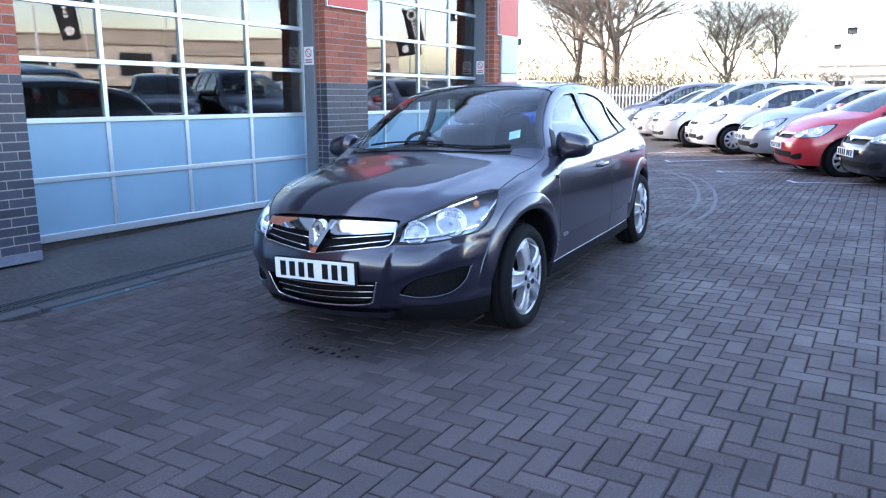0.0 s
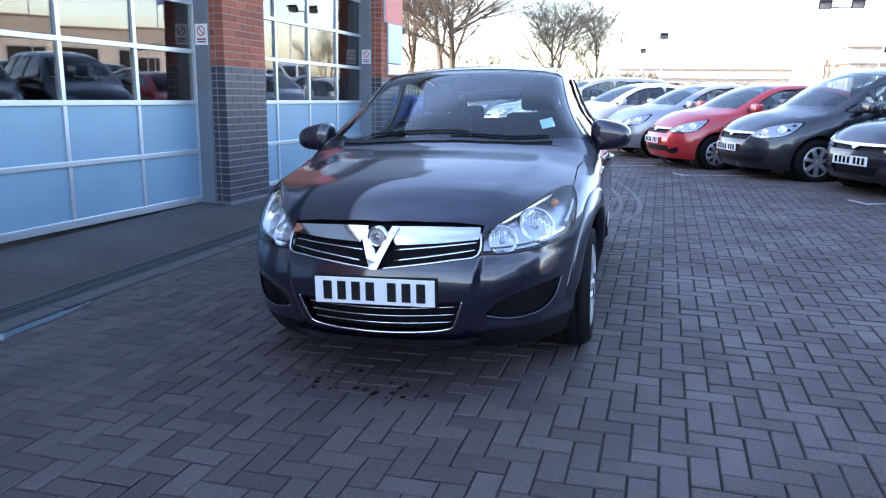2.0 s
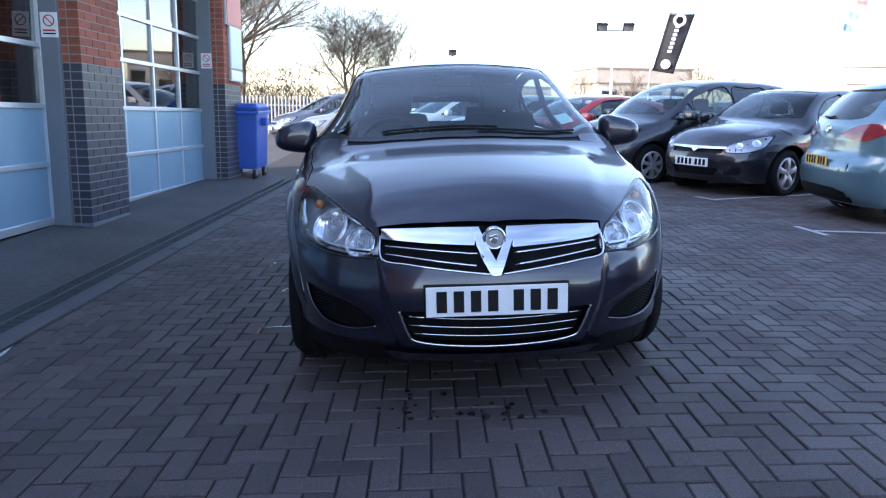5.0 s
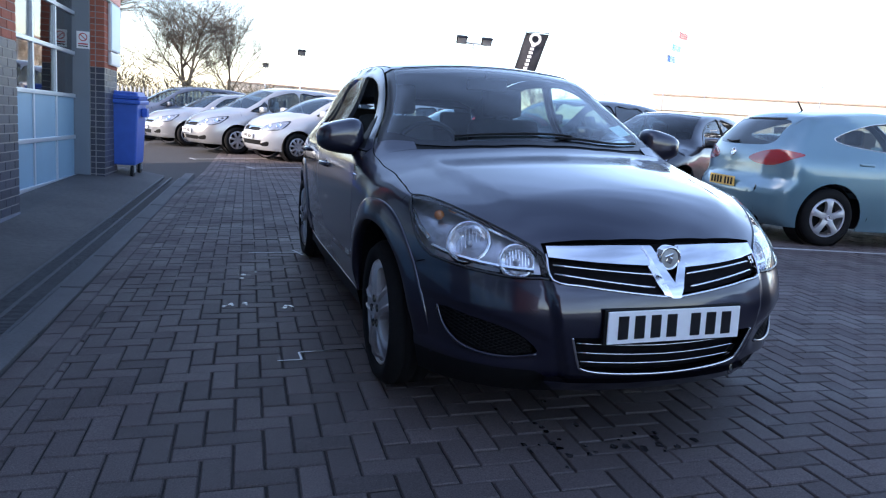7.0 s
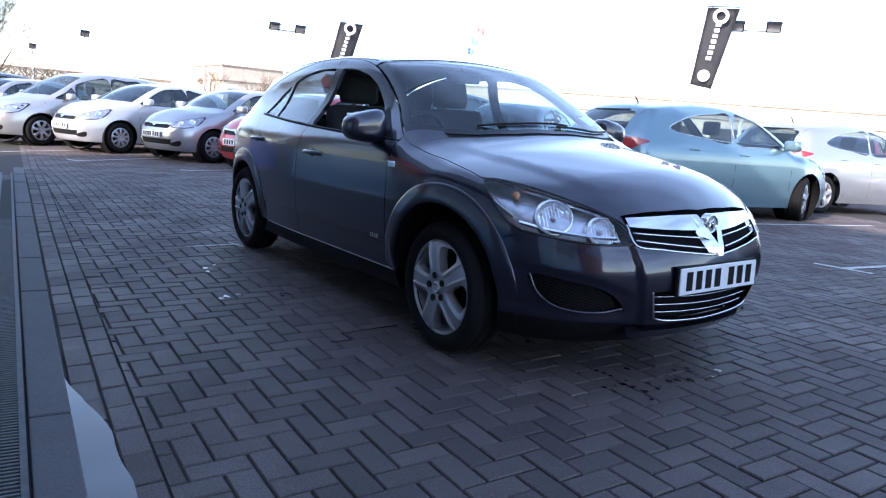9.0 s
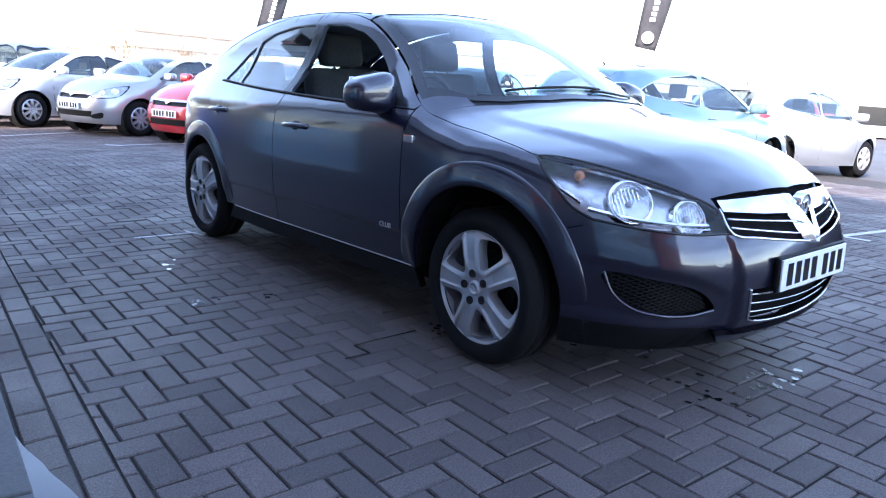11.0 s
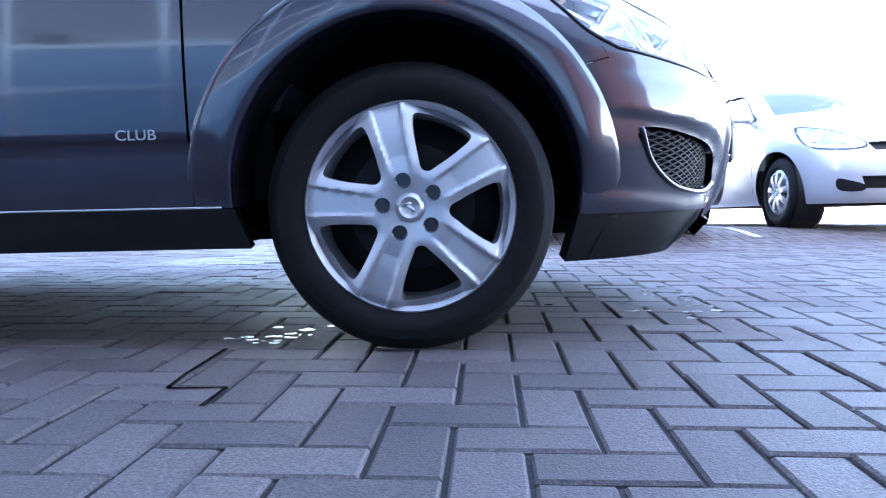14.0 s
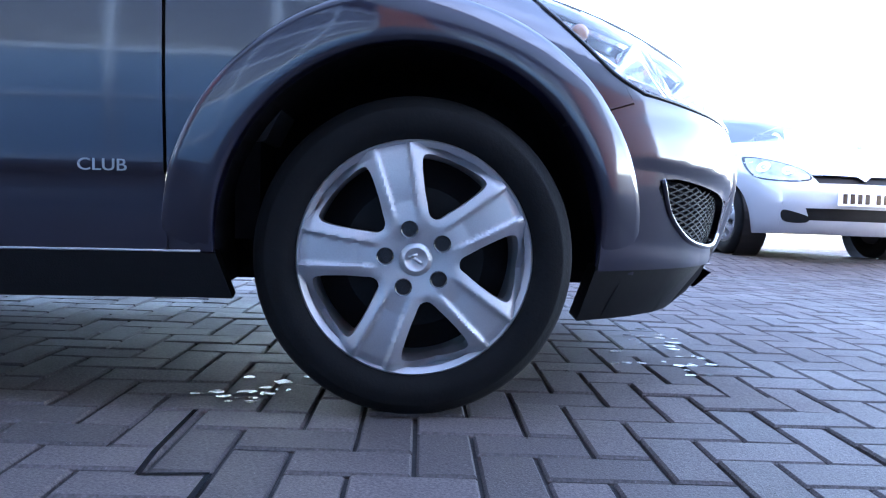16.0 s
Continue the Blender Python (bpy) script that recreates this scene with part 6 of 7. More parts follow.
# windscreen with its black border, roof, tail
gx_all = side_to(gutter_line)[:, 0]
gy_all = np.array([p[0] for p in gutter_line])


def gut(y, inset):
    return float(np.interp(y, gy_all, gx_all)) - inset


def screen_outline(inset, dy0, dy1):
    y0, y1 = 1.36, 2.0
    half = [(0.0, 1.086 + dy0), (0.25, 1.107 + dy0), (0.45, 1.166 + dy0), (0.58, 1.232 + dy0)] + [(gut(y, inset), y) for y in np.linspace(y0 + dy0, y1 - dy1, 8)] + [(0.36, 1.945 - dy1), (0.0, 1.925 - dy1)]
    return mirrored(half)


scr_out, scr_in = screen_outline(0.012, 0.0, 0.0), screen_outline(0.055, 0.035, 0.035)
panel("screen_border", CAR, "top", scr_out, M_GLOSSBLACK, hero, holes=[scr_in], step=0.08, depth=0.003, lip=0.01)
panel("windscreen", CAR, "top", scr_in, M_GLASS, hero, step=0.06, depth=0.004, lip=0)
cowl = mirrored([(0.0, 1.056), (0.25, 1.078), (0.45, 1.136), (0.60, 1.20), (0.66, 1.236), (0.64, 1.275), (0.56, 1.242), (0.45, 1.18), (0.25, 1.121), (0.0, 1.10)])
for s in (1, -1):
    bl = [(s * (float(p[0]) - 0.002), float(p[1])) for p in side_to([q for q in bonnet_line if q[0] > 1.255])]
    foot = [(s * 0.60, 1.202)] + bl + [(s * gut(1.40, 0.004), 1.40), (s * gut(1.40, 0.014), 1.40), (s * gut(1.36, 0.014), 1.36), (s * 0.60, 1.258)]
    panel("screen_foot", CAR, "top", foot, M_PAINT, hero, step=0.03, depth=0.0005, lip=0.01)
panel("cowl", CAR, "top", cowl, M_BLACK, hero, step=0.06, depth=0.008, lip=0)
roof_half = [(0.0, 1.930), (0.36, 1.950)] + [(gut(y, 0.004), y) for y in np.linspace(2.0, 3.78, 16)] + [(0.4, 3.86), (0.0, 3.88)]
roof_p = panel("roof", CAR, "top", mirrored(roof_half), M_PAINT, hero, step=0.07, lip=0.02)
liner_half = [(0.0, 1.97), (0.36, 1.99)] + [(gut(y, 0.055), y) for y in np.linspace(2.04, 3.70, 10)] + [(0.0, 3.8)]
panel("headliner", CAR, "top", mirrored(liner_half), M_HEADLINER, hero, step=0.12, depth=0.035, lip=0)
for s in (1, -1):
    line = [(0.55, y) for y in np.linspace(2.05, 3.7, 12)]
    co = CAR.solve("top", [p[0] - 0.03 * ((p[1] - 2.7) ** 2) for p in line], [p[1] for p in line], 0.001)[0]
    part("roof_ditch", tube(bmesh.new(), [(s * c[0], c[1], c[2]) for c in co], 0.004, 6), M_BLACK, roof_p, smooth=True)
rw = rounded([(-0.50, 1.03), (0.50, 1.03), (0.46, 1.16), (0.40, 1.265), (-0.40, 1.265), (-0.46, 1.16)])
tail = [(x, 0.62) for x in np.linspace(-0.66, 0.66, 9)] + [(0.66, 0.8), (0.66, 1.0), (0.60, 1.12), (0.52, 1.30), (0, 1.315), (-0.52, 1.30), (-0.60, 1.12), (-0.66, 1.0), (-0.66, 0.8)]
tg = panel("tailgate", CAR, "rear", tail, M_PAINT, hero, holes=[rw], step=0.08, lip=0.02)
panel("rear_screen", CAR, "rear", rw, M_GLASS, tg, step=0.1, depth=0.006, lip=0)
panel("rear_bumper", CAR, "rear", [(x, ZB) for x in np.linspace(-0.66, 0.66, 9)] + [(0.66, 0.4), (0.66, 0.612)] + [(x, 0.612) for x in np.linspace(0.6, -0.6, 7)] + [(-0.66, 0.612), (-0.66, 0.4)], M_PAINT, hero, step=0.1, lip=0.02)
for s in (1, -1):
    panel("tail_light", CAR, "rear", smooth_line([(s * 0.50, 0.70), (s * 0.64, 0.70), (s * 0.655, 0.95), (s * 0.60, 0.98), (s * 0.50, 0.90)], True, 3), M_RED, hero, step=0.08, depth=-0.006, lip=0.02)
plate(hero, float(CAR.solve("rear", [0.0], [0.72])[0][0, 1]) + 0.012, 0.72, M_PLATEY, False)

# headlights: housing, two bowls, amber bulb, clear lens
for s in (1, -1):
    out = [(s * x, z) for x, z in lamp_outline]
    hl = panel("headlight", CAR, "front", out, M_LENS, hero, step=0.05, depth=-0.001, lip=0, label="clear twin-bowl headlight")
    hp, hf, hn = skin(CAR, "front", out, (), 0.03, 0.062, 0)
    mesh_ob("housing", hp, hf, M_HOUSING, hl, normals=hn, label="silvered lamp housing")
    co = CAR.solve("front", [p[0] for p in out + out[:1]], [p[1] for p in out + out[:1]], 0.002)[0]
    part("lamp_rim", tube(bmesh.new(), [tuple(c) for c in co], 0.0055, 6), M_GLOSSBLACK, hl, "black lamp gasket", smooth=True)
    for bx, bz, r in ((0.645, 0.690, 0.072), (0.515, 0.643, 0.056)):
        p, nrm = (Vector(q[0]) for q in CAR.solve("front", [s * bx], [bz]))
        axis = (nrm * 0.72 + Vector((0, -0.28, 0))).normalized()
        m = Matrix.Translation(p - nrm * 0.030) @ Vector((0, -1, 0)).rotation_difference(axis).to_matrix().to_4x4()
        bm = lathe(bmesh.new(), [(r * 1.16, 0.05), (r * 1.14, 0.004), (r * 1.08, 0.0), (r, 0.002), (r * 0.92, 0.014), (r * 0.7, 0.032), (r * 0.4, 0.044), (0.012, 0.048)], 36, "y")
        bmesh.ops.transform(bm, matrix=m, verts=bm.verts[:])
        part("reflector", bm, M_REFLECTOR, hl, "polished reflector bowl", smooth=True)
        bm = lathe(bmesh.new(), [(r * 1.06, 0.001), (r * 1.05, -0.004), (r * 0.99, -0.004), (r * 0.97, 0.006)], 36, "y")
        bmesh.ops.transform(bm, matrix=m, verts=bm.verts[:])
        part("bezel", bm, M_CHROME, hl, "bright bezel ring", smooth=True)
        bm = lathe(bmesh.new(), [(0.001, 0.004), (0.009, 0.006), (0.012, 0.014), (0.012, 0.048)], 20, "y")
        bmesh.ops.transform(bm, matrix=m, verts=bm.verts[:])
        part("bulb", bm, M_ALLOY, hl, smooth=True)
        bm = bmesh.new()
        for k in range(9):
            xx = (k - 4) * r * 0.19
            hh = math.sqrt(max(0.0, (r * 0.80) ** 2 - xx * xx))
            box(bm, xx - 0.0012, xx + 0.0012, 0.022, 0.034, -hh, hh)
        bmesh.ops.transform(bm, matrix=m, verts=bm.verts[:])
        part("flute", bm, M_REFLECTOR, hl)
    p, nrm = (Vector(q[0]) for q in CAR.solve("front", [s * 0.700], [0.768]))
    bm = bmesh.new()
    g = bmesh.ops.create_uvsphere(bm, u_segments=16, v_segments=10, radius=0.019)["verts"]
    bmesh.ops.translate(bm, vec=p - nrm * 0.036, verts=g)
    part("indicator_bulb", bm, M_AMBER, hl, "amber indicator", smooth=True)
    # stepped ribs of the housing above and below the bowls
    for pts in (((0.455, 0.600), (0.56, 0.604), (0.66, 0.618), (0.73, 0.640)), ((0.45, 0.672), (0.53, 0.708), (0.60, 0.742), (0.66, 0.768)), ((0.735, 0.66), (0.752, 0.70), (0.757, 0.745))):
        line = smooth_line(pts, False, 4)
        co = CAR.solve("front", [s * q[0] for q in line], [q[1] for q in line], 0.034)[0]
        part("housing_rib", tube(bmesh.new(), [tuple(c) for c in co], 0.009, 6), M_REFLECTOR, hl)

# underside, engine bay, cabin
for nm_, dims in (("radiator_shroud", (-0.40, 0.40, 0.24, 0.48, 0.20, 0.60)), ("underbody", (-0.50, 0.50, 0.48, 3.95, 0.20, 0.30)), ("floor_pan", (-0.72, 0.72, AX0 + 0.39, AX1 - 0.39, 0.204, 0.296)),
                  ("boot_floor", (-0.72, 0.72, AX1 + 0.39, 4.0, 0.24, 0.55)), ("bulkhead", (-0.70, 0.70, 1.21, 1.26, 0.302, 0.90)), ("engine", (-0.50, 0.50, 0.5, 1.2, 0.302, 0.78))):
    boxed(nm_, dims, M_LINER, hero)
bm = bmesh.new()
dash = smooth_line([(1.20, 0.90), (1.45, 0.945), (1.68, 0.93), (1.76, 0.86), (1.74, 0.70), (1.66, 0.55), (1.2, 0.5)], True, 4)
va = [bm.verts.new((-0.70, y, z)) for y, z in dash]
vb = [bm.verts.new((0.70, y, z)) for y, z in dash]
for i in range(len(dash)):
    j = (i + 1) % len(dash)
    bm.faces.new((va[i], va[j], vb[j], vb[i]))
bm.faces.new(va), bm.faces.new(vb[::-1])
part("dashboard", bm, M_CABIN, hero, smooth=False)
bm = bmesh.new()
ring = [(-0.37 + 0.185 * math.cos(t), 1.86 - 0.07 * math.sin(t), 0.90 + 0.17 * math.sin(t)) for t in np.linspace(0, 2 * math.pi, 33)]
tube(bm, ring, 0.015, 8, cap=False)
box(bm, -0.54, -0.20, 1.85, 1.88, 0.86, 0.92, 0.012)
tube(bm, [(-0.37, 1.86, 0.89), (-0.37, 1.70, 0.83)], 0.04, 10)
part("steering_wheel", bm, M_BLACK, hero, smooth=True)


def cushion(bm, x0, x1, y0, y1, z0, z1, b, m=None):
    return box(bm, x0, x1, y0, y1, z0, z1, b, m)


for sx in (-0.37, 0.37):
    bm = bmesh.new()
    cushion(bm, sx - 0.25, sx + 0.25, 1.95, 2.45, 0.42, 0.58, 0.06)
    cushion(bm, -0.245, 0.245, -0.07, 0.07, 0, 0.60, 0.06, pose(sx, 2.43, 0.52, -14, 0, 0))
    seat = part("front_seat", bm, M_FABRIC, hero, smooth=True)
    bm = bmesh.new()
    cushion(bm, -0.135, 0.135, -0.045, 0.05, 0, 0.19, 0.04, pose(sx, 2.585, 1.115, -10, 0, 0))
    for q in (-0.05, 0.05):
        tube(bm, [(sx + q, 2.57, 1.05), (sx + q, 2.59, 1.16)], 0.007, 6)
    part("headrest", bm, M_FABRIC, seat, smooth=True)
bm = bmesh.new()
cushion(bm, -0.64, 0.64, 2.95, 3.4, 0.42, 0.56, 0.06)
cushion(bm, -0.63, 0.63, -0.07, 0.07, 0, 0.52, 0.06, pose(0, 3.36, 0.50, -16, 0, 0))
bench = part("rear_bench", bm, M_FABRIC, hero, smooth=True)
for sx in (-0.36, 0.36):
    bm = bmesh.new()
    cushion(bm, -0.13, 0.13, -0.04, 0.045, 0, 0.16, 0.035, pose(sx, 3.52, 0.99, -12, 0, 0))
    part("headrest", bm, M_FABRIC, bench, smooth=True)
boxed("parcel_shelf", (-0.6, 0.6, 3.55, 3.98, 0.93, 0.955), M_CABIN, hero, bevel=0.008)
bm = bmesh.new()
box(bm, -0.12, 0.12, -0.02, 0.02, -0.035, 0.035, 0.015, pose(0, 1.93, 1.295, 12, 0, 0))
tube(bm, [(0, 1.93, 1.30), (0, 1.95, 1.36)], 0.01, 6)
part("inner_mirror", bm, M_BLACK, hero, smooth=True)
st = CAR.solve("top", [0.555], [1.36], 0.012)[0][0]
q = boxed("screen_sticker", (-0.036, 0.036, -0.047, 0.047, -0.001, 0.001), M_STICKER, hero, "pale green permit on the windscreen", bevel=0.0005)
q.matrix_basis = pose(float(st[0]), float(st[1]) + 0.03, float(st[2]) + 0.012, 29, -12, 12)
# wipers
for pts in ([(-0.42, 1.21), (-0.15, 1.165), (0.16, 1.16)], [(0.06, 1.135), (0.36, 1.17), (0.58, 1.27)]):
    line = smooth_line(pts, False, 5)
    co = CAR.solve("top", [p[0] for p in line], [p[1] for p in line], -0.006)[0]
    bm = tube(bmesh.new(), [tuple(c) for c in co], 0.006, 6)
    part("wiper", bm, M_BLACK, hero, smooth=True)
for ax in (AX0, AX1):
    for right_ in (True, False):
        wheel(hero, (-1 if right_ else 1) * 0.822, ax, 0.279 if ax == AX0 else 0.316, right_, "five", 0.304, 0.221, 0.2)


# ---------- bin, lamps, flags, fence, trees, far buildings ----------
wb = thing("wheelie_bin", pose(-2.80, 9.15, ground_z(-2.6), 0, 0, -4) @ Matrix.Diagonal((0.80, 1, 1, 1)), "large blue four-wheeled plastic waste bin beside the workshop", "bin")
bm = bmesh.new()
g = box(bm, -0.42, 0.42, -0.36, 0.36, 0.20, 1.05, 0.03)
for v in bm.verts:
    k = 0.90 + 0.10 * (v.co.z - 0.2) / 0.85
    v.co.x *= k
    v.co.y *= k
part("tub", bm, M_BIN, wb)
boxed("rim", (-0.46, 0.46, -0.40, 0.40, 1.03, 1.09), M_BIN, wb, bevel=0.02)
bm = box(bmesh.new(), -0.45, 0.45, -0.39, 0.39, 1.09, 1.20, 0.05)
for v in bm.verts:
    if v.co.z > 1.15:
        v.co.y *= 0.82
        v.co.x *= 0.92
part("lid", bm, M_BIN, wb, "blue hinged lid")
for sx in (-1, 1):
    boxed("trunnion", (sx * 0.47 - 0.05, sx * 0.47 + 0.05, -0.09, 0.09, 0.86, 0.98), M_BIN, wb, bevel=0.015)
    for sy in (-1, 1):
        w = part("castor", lathe(bmesh.new(), [(0.001, -0.025), (0.085, -0.025), (0.10, -0.015), (0.10, 0.015), (0.085, 0.025), (0.001, 0.025)], 20, "x", (sx * 0.32, sy * 0.28, 0.10)), M_BLACK, wb, "black castor wheel")
        boxed("fork", (sx * 0.32 - 0.04, sx * 0.32 + 0.04, sy * 0.28 - 0.03, sy * 0.28 + 0.03, 0.10, 0.215), M_STEEL, wb)


def floodlight_post(x, y, h, turn, heads, label):
    """A slim post with square floodlight heads."""
    post = thing("lamp_post", pose(x, y, 0, 0, 0, turn), label, "lamp post", "lamp posts")
    part("pole", tube(bmesh.new(), [(0, 0, -0.05), (0, 0, h * 0.5), (0, 0, h)], 0.055, 10, 0.035), M_WHITE, post)
    if heads > 1:
        part("crossarm", tube(bmesh.new(), [(-0.4, 0, h), (0.4, 0, h)], 0.025, 8), M_STEEL, post)
    for k in range(heads):
        hx = 0 if heads == 1 else (-0.42 if k == 0 else 0.42)
        m = pose(hx, -0.12, h + 0.08, 28, 0, 0)
        bm = box(bmesh.new(), -0.17, 0.17, -0.05, 0.06, -0.13, 0.13, 0.02, m)
        head = part("floodlight", bm, M_BLACK, post, "dark square floodlight head")
        part("lens", box(bmesh.new(), -0.14, 0.14, -0.056, -0.052, -0.10, 0.10, 0, m), M_STEEL, head)
        part("visor", box(bmesh.new(), -0.18, 0.18, -0.16, -0.05, 0.128, 0.140, 0, m), M_BLACK, head)
    return post


floodlight_post(6.7, 21.4, 3.55, -10, 2, "slim post with two floodlights over the parked cars")
floodlight_post(2.2, 31.5, 3.3, 0, 1, "slim post with one floodlight")
floodlight_post(13.9, 9.2, 3.85, -55, 2, "slim post with two floodlights over the parked cars")
floodlight_post(1.5, 44, 3.2, 0, 1, "slim post with one floodlight")


def feather_flag(x, y, z0, z1, width, turn, lean, taper=0.15):
    """A dark banner on a bent pole, with its logo and writing as plain pale shapes."""
    fl = thing("flag", pose(x, y, 0, 0, 0, turn), "dark grey banner flag with pale lettering on a pole", "flag", "banner flags")
    rows_, bm = 14, bmesh.new()
    grid = []
    for i in range(rows_ + 1):
        t = i / rows_
        z = z0 + (z1 - z0) * t
        line = []
        for j in range(7):
            s = j / 6
            line.append(bm.verts.new((lean * (t - 0.5) + (s - 0.5) * width * (1 - taper + taper * t), 0.05 * math.sin(s * 5 + t * 4) + 0.03 * math.sin(t * 9), z + 0.10 * (0.5 - s) * (1 - t))))
        grid.append(line)
    for i in range(rows_):
        for j in range(6):
            bm.faces.new((grid[i][j], grid[i][j + 1], grid[i + 1][j + 1], grid[i + 1][j]))
    r = bmesh.ops.solidify(bm, geom=bm.faces[:], thickness=0.006)
    part("cloth", bm, M_FLAG, fl, smooth=True)
    part("pole", tube(bmesh.new(), [(-lean * 0.5 - width * 0.55, 0.02, -0.05), (-lean * 0.5 - width * 0.52, 0.02, z0), (lean * 0.5 - width * 0.52, 0.02, z1 + 0.03)], 0.022, 8, 0.014), M_WHITE, fl)
    part("arm", tube(bmesh.new(), [(lean * 0.5 - width * 0.52, 0.02, z1 + 0.03), (lean * 0.5 + width * 0.5, 0.02, z1 + 0.03)], 0.014, 8), M_BLACK, fl)
    h = z1 - z0
    bm = lathe(bmesh.new(), [(0.001, -0.10), (width * 0.19, -0.10), (width * 0.19, -0.085), (0.001, -0.085)], 24, "y", (lean * -0.36, 0, z0 + h * 0.14))
    part("emblem", bm, M_WHITE, fl, "round pale emblem")
    for k in range(7):
        t = 0.34 + k * 0.07
        boxed("lettering_bar", (lean * (t - 0.5) - width * 0.08, lean * (t - 0.5) + width * 0.08, -0.105, -0.09, z0 + h * t, z0 + h * (t + 0.045)), M_WHITE, fl)
    bm = lathe(bmesh.new(), [(width * 0.15, -0.10), (width * 0.25, -0.10), (width * 0.25, -0.085), (width * 0.15, -0.085)], 24, "y", (lean * 0.36, 0, z0 + h * 0.89))
    part("ring_emblem", bm, M_WHITE, fl, "pale ring emblem")
    return fl


feather_flag(8.2, 20.2, 2.2, 3.95, 0.76, -20, 0.45)
feather_flag(13.0, 9.7, 2.4, 4.3, 0.74, -55, 0.30, 0.3)

# palisade fence behind the far bays
fence = thing("palisade_fence", pose(-6, 28.5, -0.32, 0, 0, -3), "grey galvanised palisade fence", "fence", kind="structure")
pale = None
for i in range(110):
    if pale is None:
        bm = bmesh.new()
        vs = [bm.verts.new(p) for p in ((-0.035, 0, 0), (-0.012, -0.02, 0), (0.012, -0.02, 0), (0.035, 0, 0))]
        vt = [bm.verts.new((v.co.x, v.co.y, 1.55)) for v in vs]
        tip = bm.verts.new((0, -0.012, 1.66))
        for a in range(3):
            bm.faces.new((vs[a], vs[a + 1], vt[a + 1], vt[a]))
            bm.faces.new((vt[a], vt[a + 1], tip))
        ob = part("pale", bm, M_STEEL, fence)
        pale = ob.data
    else:
        ob = new("pale", pale)
        ob.parent = fence
    ob.matrix_basis = pose(-9 + i * 0.15, 0, 0)
for z in (0.35, 1.25):
    boxed("fence_rail", (-9.1, 7.6, 0.005, 0.045, z - 0.03, z + 0.03), M_STEEL, fence)


def bare_tree(x, y, height, spread, seed, label, stems=1, mat=None, deep=5):
    """A leafless winter tree: tapered limbs that fork into many fine twigs."""
    rng = random.Random(seed)
    tree = thing("tree", pose(x, y, 0, 0, 0, rng.uniform(0, 360)), label, "tree", "bare trees")
    trunk, crown = bmesh.new(), bmesh.new()

    def stick(bm, a, b, r0, r1, seg):
        d = (b - a).normalized()
        u = d.orthogonal().normalized()
        w = d.cross(u)
        ra = [bm.verts.new(a + (u * math.cos(t) + w * math.sin(t)) * r0) for t in (2 * math.pi * k / seg for k in range(seg))]
        rb = [bm.verts.new(b + (u * math.cos(t) + w * math.sin(t)) * r1) for t in (2 * math.pi * k / seg for k in range(seg))]
        for k in range(seg):
            bm.faces.new((ra[k], ra[(k + 1) % seg], rb[(k + 1) % seg], rb[k]))

    def grow(p, d, length, r, level):
        n = 3 if level < 2 else 2
        q = p
        for i in range(n):
            d = (d + Vector((rng.uniform(-1, 1), rng.uniform(-1, 1), rng.uniform(-0.3, 0.7))) * 0.16).normalized()
            e = q + d * (length / n)
            r2 = r * (1 - 0.25 / n)
            stick(trunk if level < 2 else crown, q, e, r, r2, 7 if level < 2 else (4 if level < 4 else 3))
            q, r = e, r2
            if level < deep and (i > 0 or level > 0):
                for _ in range(rng.choice((1, 2, 2) if level < 4 else (1, 1, 2))):
                    a = rng.uniform(0, 2 * math.pi)
                    side = Vector((math.cos(a), math.sin(a), rng.uniform(-0.25, 0.45)))
                    grow(q, (d * 0.75 + side * spread).normalized(), length * rng.uniform(0.52, 0.75), max(r * 0.55, 0.0035), level + 1)
        if level < deep:
            grow(q, d, length * 0.66, max(r * 0.75, 0.0035), level + 1)
    for s in range(stems):
        a = rng.uniform(0, 6.28)
        grow(Vector((0.35 * (stems > 1) * math.cos(a), 0.35 * (stems > 1) * math.sin(a), -0.1)), Vector((0.25 * (stems > 1) * math.cos(a), 0.25 * (stems > 1) * math.sin(a), 1)).normalized(), height * 0.32, height * 0.013, 0)
    part("trunk", trunk, M_BARK, tree)
    part("crown", crown, mat or M_TWIG, tree, "fine bare twigs")
    return tree


bare_tree(-7.2, 31.0, 12.0, 0.9, 3, "bare winter tree with a dense crown of twigs", 3, deep=6)
bare_tree(-2.8, 33.5, 7.6, 0.85, 8, "bare winter tree behind the fence", 2, deep=6)
bare_tree(-0.8, 34.5, 6.8, 0.6, 12, "slender bare winter tree behind the fence", 1, deep=6)
bare_tree(-10.5, 34.0, 12.0, 0.85, 21, "bare winter tree behind the fence", 2, deep=6)
bare_tree(21.0, 46.0, 5.6, 0.6, 31, "bare winter tree beyond the car park", 2)
bare_tree(13.5, 52.0, 4.6, 0.5, 37, "bare winter tree beyond the car park", 1)
bare_tree(16.5, 50.0, 4.4, 0.5, 41, "bare winter tree beyond the car park", 1)

